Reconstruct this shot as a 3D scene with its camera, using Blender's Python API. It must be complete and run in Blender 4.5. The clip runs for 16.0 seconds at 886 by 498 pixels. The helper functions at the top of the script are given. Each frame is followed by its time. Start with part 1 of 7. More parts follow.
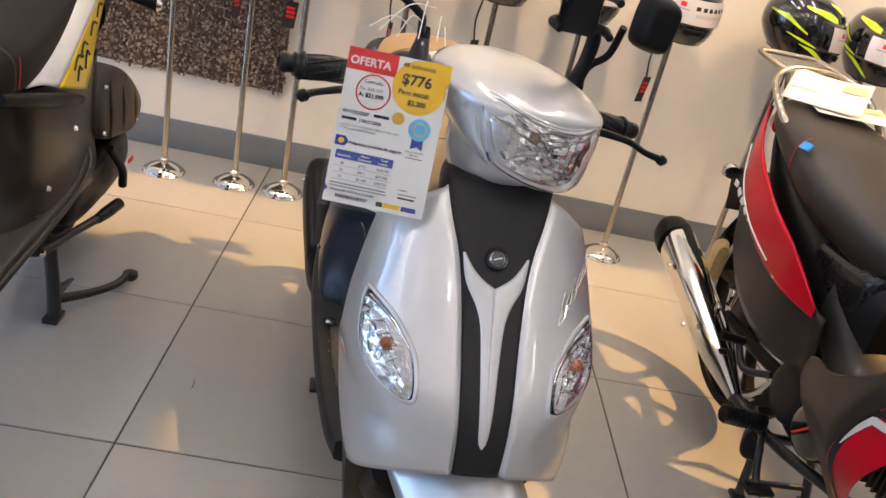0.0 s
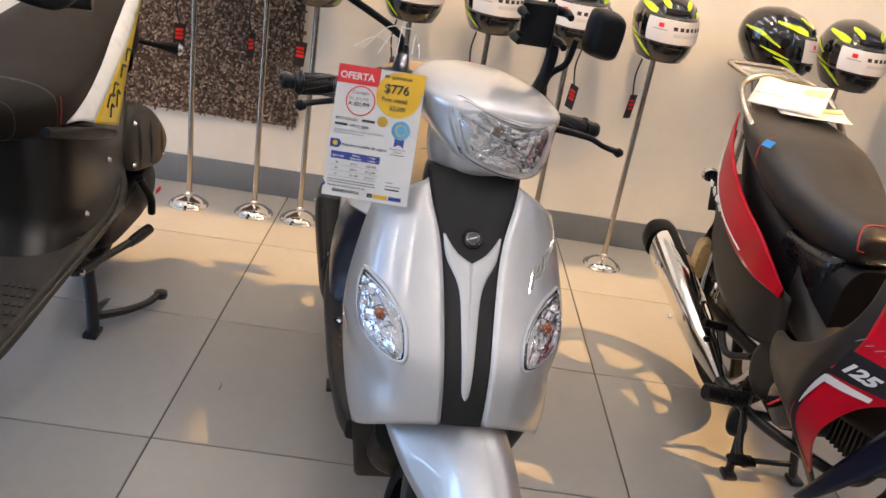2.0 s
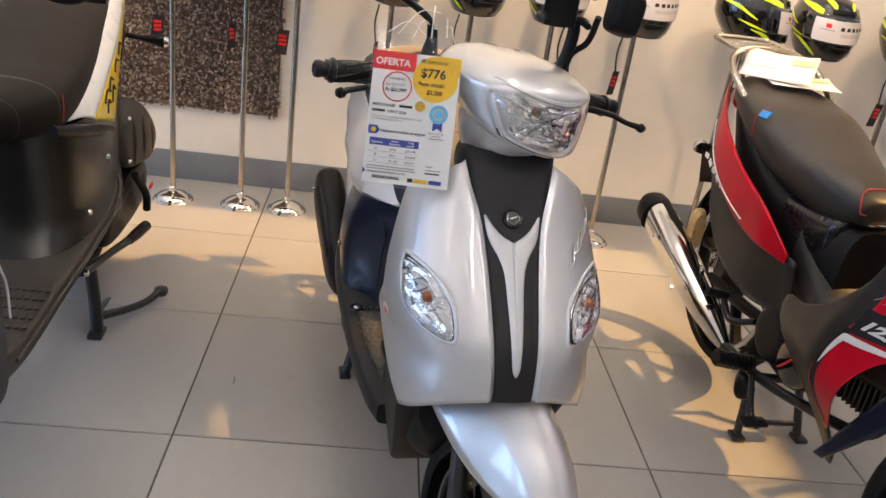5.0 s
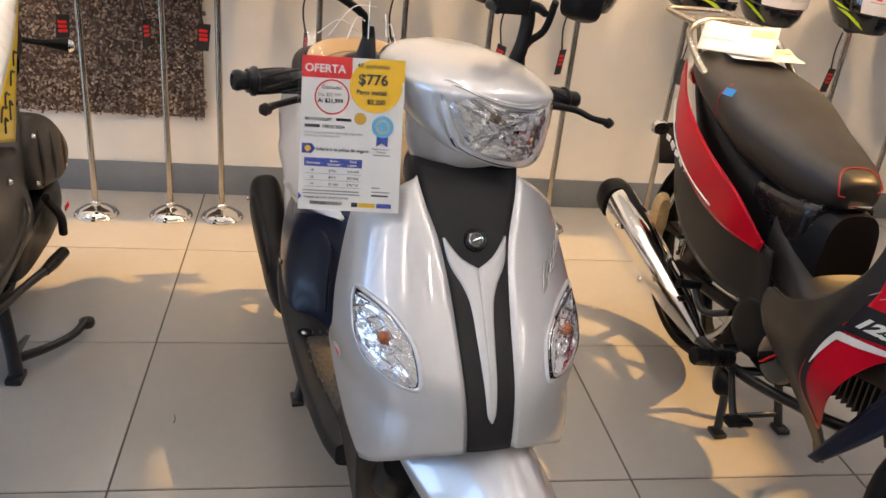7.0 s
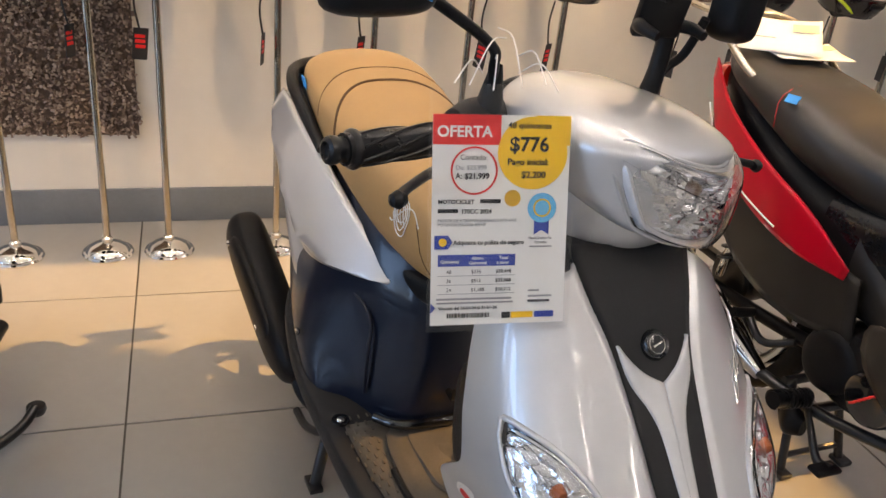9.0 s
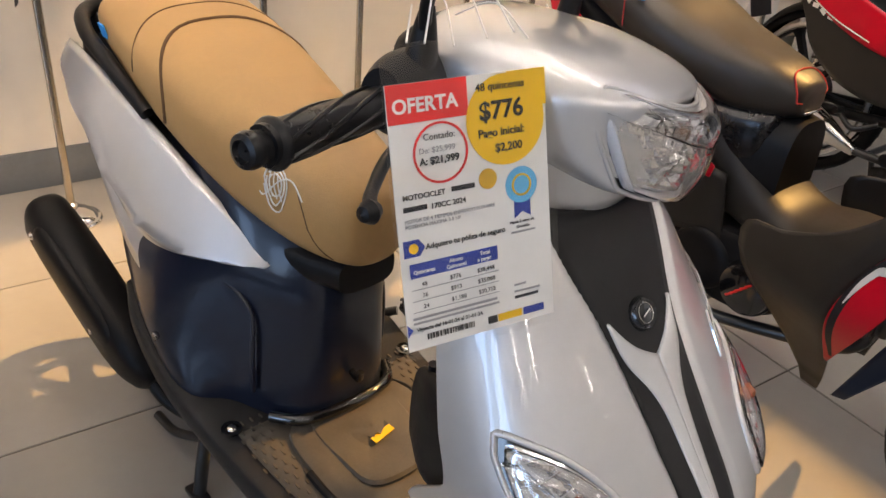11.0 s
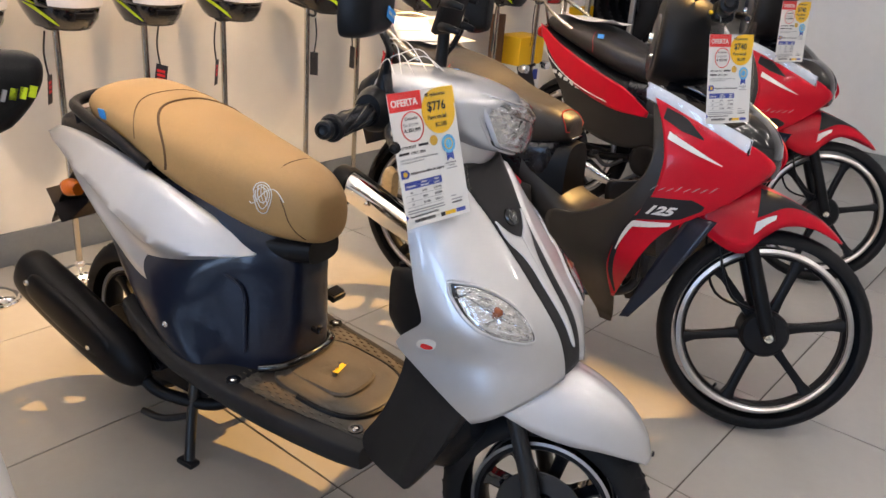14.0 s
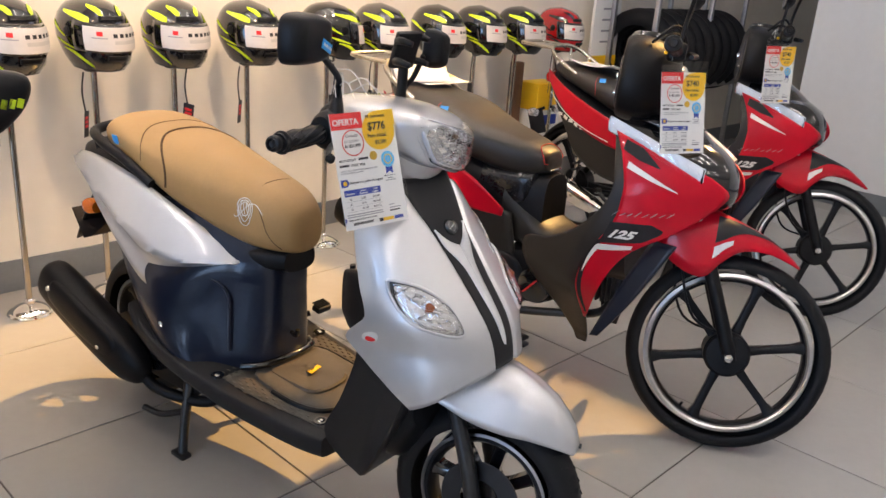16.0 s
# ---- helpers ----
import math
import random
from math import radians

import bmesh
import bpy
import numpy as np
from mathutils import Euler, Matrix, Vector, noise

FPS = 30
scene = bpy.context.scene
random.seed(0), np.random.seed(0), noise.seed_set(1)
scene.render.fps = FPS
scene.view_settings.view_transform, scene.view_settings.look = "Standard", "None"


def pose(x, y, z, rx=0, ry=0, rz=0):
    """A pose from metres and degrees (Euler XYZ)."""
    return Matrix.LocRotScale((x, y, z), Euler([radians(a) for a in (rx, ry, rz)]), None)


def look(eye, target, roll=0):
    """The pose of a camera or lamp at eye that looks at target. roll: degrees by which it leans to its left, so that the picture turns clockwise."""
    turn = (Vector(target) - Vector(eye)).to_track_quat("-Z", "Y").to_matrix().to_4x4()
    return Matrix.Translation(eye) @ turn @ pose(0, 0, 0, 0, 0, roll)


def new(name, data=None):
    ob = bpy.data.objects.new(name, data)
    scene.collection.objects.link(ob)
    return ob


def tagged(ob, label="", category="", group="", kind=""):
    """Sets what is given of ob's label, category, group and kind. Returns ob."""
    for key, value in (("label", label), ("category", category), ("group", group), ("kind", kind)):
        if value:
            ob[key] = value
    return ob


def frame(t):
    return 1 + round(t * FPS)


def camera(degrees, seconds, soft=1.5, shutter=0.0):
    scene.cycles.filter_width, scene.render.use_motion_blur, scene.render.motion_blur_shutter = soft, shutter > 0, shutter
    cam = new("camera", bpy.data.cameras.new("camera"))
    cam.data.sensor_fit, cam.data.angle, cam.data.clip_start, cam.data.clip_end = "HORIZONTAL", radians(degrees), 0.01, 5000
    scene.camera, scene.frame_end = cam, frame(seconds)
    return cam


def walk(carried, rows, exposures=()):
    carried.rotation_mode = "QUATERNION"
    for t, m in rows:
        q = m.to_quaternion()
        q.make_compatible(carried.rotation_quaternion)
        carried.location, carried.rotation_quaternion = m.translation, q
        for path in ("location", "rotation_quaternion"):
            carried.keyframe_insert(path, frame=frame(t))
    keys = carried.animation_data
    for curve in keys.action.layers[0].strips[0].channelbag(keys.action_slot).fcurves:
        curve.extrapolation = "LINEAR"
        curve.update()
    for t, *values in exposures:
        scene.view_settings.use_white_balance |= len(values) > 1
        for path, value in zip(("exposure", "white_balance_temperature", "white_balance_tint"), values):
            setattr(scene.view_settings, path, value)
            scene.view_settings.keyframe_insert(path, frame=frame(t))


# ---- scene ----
cam = camera(57.2, 16.0)
PATH = [
    (0, (0.484, -2.011, 1.302), (0.647, -0.218, 0.431), 13.0),
    (0.5, (0.532, -2.057, 1.301), (0.683, -0.262, 0.433), 10.9),
    (1, (0.563, -2.144, 1.308), (0.677, -0.333, 0.468), 9.7),
    (1.5, (0.575, -2.209, 1.313), (0.671, -0.381, 0.508), 9.4),
    (2, (0.552, -2.224, 1.312), (0.639, -0.39, 0.519), 9.5),
    (2.5, (0.498, -2.222, 1.304), (0.604, -0.389, 0.511), 8.4),
    (3, (0.462, -2.221, 1.291), (0.591, -0.394, 0.489), 8.2),
    (3.5, (0.438, -2.23, 1.3), (0.578, -0.402, 0.5), 8.3),
    (3.7, (0.437, -2.238, 1.297), (0.578, -0.413, 0.491), 8.3),
    (6, (0.377, -2.236, 1.293), (0.664, -0.435, 0.472), 7.4),
    (6.5, (0.373, -2.181, 1.286), (0.696, -0.397, 0.442), 6.6),
    (7, (0.41, -2.042, 1.292), (0.743, -0.263, 0.442), 6.1),
    (7.5, (0.415, -1.916, 1.303), (0.735, -0.133, 0.454), 6.3),
    (8, (0.329, -1.839, 1.296), (0.656, -0.052, 0.46), 6.8),
    (8.5, (0.182, -1.741, 1.296), (0.67, 0.011, 0.464), 7.7),
    (9, (0.167, -1.631, 1.27), (0.754, 0.067, 0.39), 6.3),
    (9.2, (0.176, -1.568, 1.264), (0.831, 0.095, 0.367), 5.6),
    (11.5, (0.027, -1.382, 1.236), (1.117, -0.076, 0.185), 6.7),
    (12, (-0.063, -1.439, 1.218), (1.1, -0.193, 0.171), 7.2),
    (12.5, (-0.137, -1.554, 1.234), (1.068, -0.327, 0.212), 6.5),
    (12.7, (-0.178, -1.608, 1.249), (1.033, -0.365, 0.253), 5.7),
    (13, (-0.24, -1.652, 1.271), (1.001, -0.387, 0.343), 5.1),
    (13.5, (-0.384, -1.707, 1.303), (0.956, -0.445, 0.522), 4.2),
    (14, (-0.518, -1.753, 1.304), (0.929, -0.603, 0.539), 4.7),
    (14.5, (-0.544, -1.803, 1.313), (0.933, -0.671, 0.579), 5.0),
    (15, (-0.527, -1.906, 1.295), (0.953, -0.761, 0.591), 4.9),
    (15.5, (-0.515, -1.99, 1.309), (0.905, -0.754, 0.632), 4.4),
    (16, (-0.525, -2.058, 1.306), (0.856, -0.769, 0.648), 4.1),
]
walk(cam, [(t, look(eye, target, roll)) for t, eye, target, roll in PATH], [(0.0, 0.09, 6550, 15.5), (3.5, 0.09, 6500, 15.8), (7.0, 0.08, 6850, 15.8), (9.0, 0.02, 6950, 15.5), (11.5, 0.08, 7100, 16.0), (13.0, 0.21, 6900, 16.0), (16.0, 0.23, 6700, 16.0)])


# ---------- light ----------
world = bpy.data.worlds.new("world")
scene.world = world
world.use_nodes = True
wn = world.node_tree
sky = wn.nodes.new("ShaderNodeTexSky")
sky.sky_type = "NISHITA"
sky.sun_disc = False
sky.sun_elevation = radians(45)
sky.sun_rotation = radians(96)
wn.links.new(sky.outputs[0], wn.nodes["Background"].inputs[0])
wn.nodes["Background"].inputs[1].default_value = 0.15

SUN_WAY = Vector((-1.0, 0.11, -1.0))
sun_data = bpy.data.lights.new("sun", "SUN")
sun_data.energy, sun_data.angle, sun_data.color = 4.9, radians(0.9), (1.0, 0.58, 0.17)
sun = new("sun", sun_data)
sun.matrix_world = look(Vector((0, 0, 8)) - SUN_WAY, (0, 0, 8))


def area(name, at, target, sx, sy, watts, col):
    d = bpy.data.lights.new(name, "AREA")
    d.shape, d.size, d.size_y, d.energy, d.color = "RECTANGLE", sx, sy, watts, col
    ob = new(name, d)
    ob.matrix_world = look(at, target)
    return ob


# spot lamps under the ceiling that wash the helmet wall
for sx in (-1.7, -0.5, 0.7, 1.9):
    lamp_at = (sx, -0.62, 3.02)
    spot_data = area("wall_spot", lamp_at, (sx + 0.25, 1.1, 1.25), 0.13, 0.13, 5.0 if sx < 0 else 8.5, (1.0, 0.72, 0.42)).data
    spot_data.shape, spot_data.spread = "DISK", radians(86)

for wy in (-3.6, -2.2, -0.8):
    area("shopfront_daylight", (-4.95, wy, 1.60), (0, wy, 1.50), 0.78, 2.4, 37, (0.36, 0.60, 1.0))


# ---------- materials ----------
def mk(name, col, rough=0.5, metal=0.0, coat=0.0, var=0.12, scale=12.0, bump=0.0, bscale=250.0,
       trans=0.0, ior=1.45, emit=0.0, rvar=0.08, coat_rough=0.03, spec=0.5, coat_ior=1.5):
    m = bpy.data.materials.new(name)
    m.use_nodes = True
    nt = m.node_tree
    p = nt.nodes["Principled BSDF"]
    N = nt.nodes.new
    L = nt.links.new
    p.inputs["Metallic"].default_value = metal
    p.inputs["IOR"].default_value = ior
    p.inputs["Specular IOR Level"].default_value = spec
    p.inputs["Coat Weight"].default_value = coat
    p.inputs["Coat Roughness"].default_value = coat_rough
    p.inputs["Coat IOR"].default_value = coat_ior
    p.inputs["Transmission Weight"].default_value = trans
    p.inputs["Roughness"].default_value = rough
    p.inputs["Base Color"].default_value = (*col, 1)
    if emit:
        p.inputs["Emission Color"].default_value = (*col, 1)
        p.inputs["Emission Strength"].default_value = emit
    tc = N("ShaderNodeTexCoord")
    if var or rvar:
        n1 = N("ShaderNodeTexNoise")
        n1.inputs["Scale"].default_value = scale
        n1.inputs["Detail"].default_value = 6
        n1.inputs["Roughness"].default_value = 0.65
        L(tc.outputs["Object"], n1.inputs["Vector"])
        n2 = N("ShaderNodeTexNoise")
        n2.inputs["Scale"].default_value = scale * 14
        n2.inputs["Detail"].default_value = 3
        L(tc.outputs["Object"], n2.inputs["Vector"])
        add = N("ShaderNodeMath")
        add.operation = "MULTIPLY_ADD"
        add.inputs[1].default_value = 0.45
        L(n2.outputs["Fac"], add.inputs[0])
        L(n1.outputs["Fac"], add.inputs[2])
        if var:
            mr = N("ShaderNodeMapRange")
            mr.inputs["From Min"].default_value, mr.inputs["From Max"].default_value = 0.4, 1.05
            mr.inputs["To Min"].default_value, mr.inputs["To Max"].default_value = 1 - var, 1 + var
            L(add.outputs[0], mr.inputs["Value"])
            mul = N("ShaderNodeVectorMath")
            mul.operation = "SCALE"
            mul.inputs[0].default_value = col
            L(mr.outputs[0], mul.inputs["Scale"])
            L(mul.outputs[0], p.inputs["Base Color"])
        if rvar:
            mr2 = N("ShaderNodeMapRange")
            mr2.inputs["From Min"].default_value, mr2.inputs["From Max"].default_value = 0.4, 1.05
            mr2.inputs["To Min"].default_value, mr2.inputs["To Max"].default_value = max(0.0, rough - rvar), min(1.0, rough + rvar)
            L(add.outputs[0], mr2.inputs["Value"])
            L(mr2.outputs[0], p.inputs["Roughness"])
    if bump:
        nb = N("ShaderNodeTexNoise")
        nb.inputs["Scale"].default_value = bscale
        nb.inputs["Detail"].default_value = 3
        L(tc.outputs["Object"], nb.inputs["Vector"])
        b = N("ShaderNodeBump")
        b.inputs["Strength"].default_value = min(1.0, bump)
        b.inputs["Distance"].default_value = 0.001 if bscale > 100 else 0.003
        L(nb.outputs["Fac"], b.inputs["Height"])
        L(b.outputs[0], p.inputs["Normal"])
    return m


SILVER = mk("silver_paint", (0.585, 0.588, 0.597), 0.39, 0.63, 1.0, 0.03, 30, rvar=0.03, coat_rough=0.010, coat_ior=1.65)
TRIM = mk("satin_silver_plastic", (0.62, 0.62, 0.62), 0.38, 0.25, 0.0, 0.05, 40)
NAVY = mk("dark_navy_plastic", (0.008, 0.012, 0.026), 0.28, 0.0, 0.5, 0.06, 5, 0.0, 500, coat_rough=0.12, spec=0.28, rvar=0.0)
CHARCOAL = mk("charcoal_plastic", (0.020, 0.0195, 0.0205), 0.45, 0.0, 0.0, 0.2, 14, 0.35, 600, spec=0.2)
MAT_PLASTIC = mk("floorboard_plastic", (0.085, 0.074, 0.060), 0.5, 0.0, 0.0, 0.2, 14, 0.35, 500, spec=0.28)
BLACK = mk("black_plastic", (0.006, 0.006, 0.007), 0.40, 0.0, 0.0, 0.25, 15, 0.3, 500, spec=0.22)
GLOSS = mk("gloss_black", (0.006, 0.006, 0.007), 0.10, 0.0, 1.0, 0.2, 20, rvar=0.03)
RUBBER = mk("tyre_rubber", (0.008, 0.008, 0.009), 0.62, 0.0, 0.0, 0.3, 25, 0.4, 350, spec=0.22)
GRIP = mk("grip_rubber", (0.006, 0.006, 0.007), 0.30, 0.0, 0.0, 0.2, 40, 0.15, 400, spec=0.35)
STEEL = mk("black_painted_steel", (0.010, 0.011, 0.013), 0.35, 0.0, 0.3, 0.3, 30, 0.15, 300)
CHROME = mk("chrome", (0.82, 0.80, 0.76), 0.08, 1.0, 0.0, 0.04, 30, rvar=0.04)
RIM_EDGE = mk("polished_rim_edge", (0.74, 0.74, 0.75), 0.30, 1.0, 0.0, 0.04, 30, rvar=0.04)
BRUSHED = mk("brushed_steel", (0.52, 0.47, 0.39), 0.22, 1.0, 0.0, 0.12, 25, rvar=0.08)
ALLOY = mk("cast_aluminium", (0.42, 0.42, 0.43), 0.42, 0.9, 0.0, 0.2, 40, 0.5, 200)
DARK_ALLOY = mk("dark_engine_metal", (0.055, 0.052, 0.050), 0.45, 0.6, 0.0, 0.3, 40, 0.5, 200)
TAN = mk("tan_vinyl", (0.43, 0.255, 0.10), 0.50, 0.0, 0.0, 0.09, 8, 0.5, 420)
SEAT_BLACK = mk("black_vinyl", (0.018, 0.0150, 0.0122), 0.42, 0.0, 0.0, 0.2, 10, 0.3, 420, spec=0.6)
BIKE_BLACK = mk("satin_black_plastic", (0.021, 0.0185, 0.0165), 0.42, 0.0, 0.0, 0.15, 12, 0.25, 500, spec=0.4)
SEAT_BLACK.node_tree.nodes["Principled BSDF"].inputs["Sheen Weight"].default_value = 0.02
SEAT_BLACK.node_tree.nodes["Principled BSDF"].inputs["Sheen Roughness"].default_value = 0.35
PEARL = mk("frosted_lens", (0.50, 0.54, 0.58), 0.22, 0.0, 0.6, 0.1, 60, 0.4, 90)
DULL_BULB = mk("dull_bulb", (0.10, 0.06, 0.035), 0.3, 0.0, 0.4, 0.1, 60)
BODY_BLACK = mk("semi_gloss_black_plastic", (0.021, 0.0185, 0.016), 0.30, 0.0, 0.3, 0.10, 8, 0.06, 300, coat_rough=0.18, spec=0.35, rvar=0.02)
GLOSS_PANEL = mk("smooth_black_panel", (0.007, 0.007, 0.0085), 0.25, 0.0, 0.3, 0.15, 10, 0.05, 300, coat_rough=0.15, spec=0.4)
SCUFFED = mk("scuffed_dark_plastic", (0.052, 0.045, 0.038), 0.5, 0.0, 0.0, 0.45, 9, 0.4, 300, spec=0.3, rvar=0.15)
SEAT_BROWN = mk("dark_brown_vinyl", (0.019, 0.0145, 0.0112), 0.55, 0.0, 0.0, 0.15, 8, 0.5, 420, spec=0.16)
RED = mk("red_paint", (0.50, 0.002, 0.016), 0.36, 0.0, 0.35, 0.05, 25, rvar=0.04, spec=0.2, coat_rough=0.05)
RED_LIGHT = mk("red_lens", (0.5, 0.012, 0.008), 0.12, 0.0, 1.0, 0.1, 60)
STITCH = mk("red_thread", (0.45, 0.03, 0.03), 0.7, 0, 0, 0.2, 80)
SEAM = mk("dark_seam", (0.10, 0.05, 0.02), 0.8, 0, 0, 0.2, 80)
WHITE = mk("white_paint", (0.78, 0.77, 0.74), 0.3, 0, 0.5, 0.04, 30)
YELLOW = mk("yellow_decal", (0.80, 0.55, 0.0), 0.35, 0, 0.4, 0.05, 30)
GREY_DECAL = mk("grey_decal", (0.024, 0.022, 0.024), 0.45, 0, 0.0, 0.15, 30, spec=0.15)
LIME = mk("lime_paint", (0.55, 0.72, 0.02), 0.25, 0, 0.8, 0.08, 30)
ORANGE = mk("amber_plastic", (0.80, 0.17, 0.01), 0.25, 0, 0.5, 0.1, 60)
DULL_AMBER = mk("smoked_amber", (0.30, 0.085, 0.03), 0.25, 0, 0.5, 0.1, 60)
BLUE_TAPE = mk("blue_label", (0.03, 0.30, 0.75), 0.5, 0, 0, 0.1, 60)
PAPER = mk("white_paper", (0.78, 0.77, 0.74), 0.6, 0, 0.0, 0.03, 25)
PRINT_RED = mk("red_print", (0.75, 0.02, 0.02), 0.5, 0, 0, 0.03, 40)
PRINT_YELLOW = mk("yellow_print", (0.85, 0.50, 0.012), 0.5, 0, 0, 0.03, 40)
PRINT_BLUE = mk("blue_print", (0.02, 0.05, 0.32), 0.5, 0, 0, 0.05, 40)
PRINT_SKY = mk("light_blue_print", (0.10, 0.45, 0.75), 0.5, 0, 0, 0.05, 40)
PRINT_GOLD = mk("gold_print", (0.62, 0.36, 0.03), 0.5, 0, 0, 0.1, 80)
INK = mk("black_ink", (0.02, 0.02, 0.022), 0.6, 0, 0, 0.05, 60)
GREY_INK = mk("grey_ink", (0.30, 0.30, 0.31), 0.6, 0, 0, 0.05, 60)
FOIL = mk("wrinkled_wrap", (0.55, 0.38, 0.18), 0.3, 0.0, 0.5, 0.25, 60, 0.9, 60)
GLASS = mk("clear_glass", (1, 1, 1), 0.02, 0, 0, 0, trans=1.0, ior=1.45, rvar=0)


def film_material():
    m = bpy.data.materials.new("clear_plastic_film")
    m.use_nodes = True
    nt = m.node_tree
    nt.nodes.remove(nt.nodes["Principled BSDF"])
    clear = nt.nodes.new("ShaderNodeBsdfTransparent")
    gloss = nt.nodes.new("ShaderNodeBsdfGlossy")
    gloss.inputs["Roughness"].default_value = 0.06
    tex = nt.nodes.new("ShaderNodeTexNoise")
    tex.inputs["Scale"].default_value = 22
    tex.inputs["Detail"].default_value = 2
    co = nt.nodes.new("ShaderNodeTexCoord")
    nt.links.new(co.outputs["Object"], tex.inputs["Vector"])
    bump = nt.nodes.new("ShaderNodeBump")
    bump.inputs["Strength"].default_value = 0.35
    bump.inputs["Distance"].default_value = 0.004
    nt.links.new(tex.outputs["Fac"], bump.inputs["Height"])
    nt.links.new(bump.outputs[0], gloss.inputs["Normal"])
    mix = nt.nodes.new("ShaderNodeMixShader")
    mix.inputs[0].default_value = 0.08
    nt.links.new(clear.outputs[0], mix.inputs[1])
    nt.links.new(gloss.outputs[0], mix.inputs[2])
    nt.links.new(mix.outputs[0], nt.nodes["Material Output"].inputs[0])
    return m


SLEEVE = film_material()
REFLECTOR = mk("lamp_reflector", (0.72, 0.72, 0.73), 0.12, 1.0, 0, 0.05, 60, 0.6, 70)
WALL = mk("beige_wall_paint", (0.80, 0.74, 0.645), 0.72, 0, 0, 0.05, 1.3, 0.35, 160)
WALL2 = mk("pale_grey_wall_paint", (0.66, 0.66, 0.66), 0.7, 0, 0, 0.05, 1.3, 0.35, 160)
BASE = mk("grey_baseboard_paint", (0.17, 0.18, 0.19), 0.45, 0, 0, 0.12, 6, 0.1, 200)
CEIL = mk("white_ceiling_paint", (0.80, 0.78, 0.74), 0.8, 0, 0, 0.05, 2, 0.3, 150)
GROUT = mk("dark_grout", (0.075, 0.068, 0.06), 0.9, 0, 0, 0.3, 15, 0.5, 300)
TUBE = mk("lit_tube", (1.0, 0.96, 0.91), 0.4, 0, 0, 0, emit=72.0, rvar=0)
MIRROR = mk("mirror_glass", (0.9, 0.9, 0.9), 0.02, 1.0, 0, 0, rvar=0)
WOOD = mk("stained_wood", (0.16, 0.075, 0.035), 0.5, 0, 0, 0.3, 20, 0.3, 150)


def tile_material():
    m = mk("porcelain_tile", (0.375, 0.362, 0.342), 0.20, 0.0, 0.0, 0.05, 2.2, 0.06, 120, rvar=0.05)
    nt = m.node_tree
    p = nt.nodes["Principled BSDF"]
    src = p.inputs["Base Color"].links[0].from_socket
    info = nt.nodes.new("ShaderNodeObjectInfo")
    mr = nt.nodes.new("ShaderNodeMapRange")
    mr.inputs["To Min"].default_value, mr.inputs["To Max"].default_value = 0.95, 1.05
    nt.links.new(info.outputs["Random"], mr.inputs["Value"])
    mul = nt.nodes.new("ShaderNodeVectorMath")
    mul.operation = "SCALE"
    nt.links.new(src, mul.inputs[0])
    nt.links.new(mr.outputs[0], mul.inputs["Scale"])
    nt.links.new(mul.outputs[0], p.inputs["Base Color"])
    return m


TILE = tile_material()


def rug_material():
    m = mk("shaggy_rug", (0.15, 0.105, 0.075), 0.95, 0, 0, 0.0, rvar=0)
    nt = m.node_tree
    p = nt.nodes["Principled BSDF"]
    geo = nt.nodes.new("ShaderNodeNewGeometry")
    ramp = nt.nodes.new("ShaderNodeValToRGB")
    e = ramp.color_ramp.elements
    e[0].position, e[0].color = 0.0, (0.09, 0.058, 0.040, 1)
    e[1].position, e[1].color = 1.0, (0.50, 0.38, 0.29, 1)
    mid = ramp.color_ramp.elements.new(0.55)
    mid.color = (0.23, 0.155, 0.115, 1)
    nt.links.new(geo.outputs["Random Per Island"], ramp.inputs["Fac"])
    nt.links.new(ramp.outputs[0], p.inputs["Base Color"])
    return m


RUG = rug_material()


# ---------- mesh tools ----------
def catmull(pts, n, closed=False):
    P = np.asarray(pts, float)
    k = len(P)
    if closed:
        Q = np.vstack([P[-1], P, P[0], P[1]])
        segs = k
    else:
        Q = np.vstack([2 * P[0] - P[1], P, 2 * P[-1] - P[-2]])
        segs = k - 1
    ts = np.linspace(0, segs, n, endpoint=not closed)
    out = []
    for t in ts:
        i = min(int(t), segs - 1)
        u = t - i
        a, b, c, d = Q[i], Q[i + 1], Q[i + 2], Q[i + 3]
        out.append(0.5 * ((2 * b) + (c - a) * u + (2 * a - 5 * b + 4 * c - d) * u * u + (3 * b - a - 3 * c + d) * u ** 3))
    return np.array(out)


def curve1(keys, x):
    """Smooth value at x from (x, value) keys."""
    xs, ys = zip(*keys)
    if x <= xs[0]:
        return ys[0]
    if x >= xs[-1]:
        return ys[-1]
    for i in range(len(xs) - 1):
        if xs[i] <= x <= xs[i + 1]:
            u = (x - xs[i]) / (xs[i + 1] - xs[i])
            h = xs[i + 1] - xs[i]
            m0 = (ys[i + 1] - ys[i - 1]) / (xs[i + 1] - xs[i - 1]) if i > 0 else (ys[i + 1] - ys[i]) / h
            m1 = (ys[i + 2] - ys[i]) / (xs[i + 2] - xs[i]) if i + 2 < len(xs) else (ys[i + 1] - ys[i]) / h
            return ((2 * u ** 3 - 3 * u * u + 1) * ys[i] + (u ** 3 - 2 * u * u + u) * h * m0
                    + (-2 * u ** 3 + 3 * u * u) * ys[i + 1] + (u ** 3 - u * u) * h * m1)


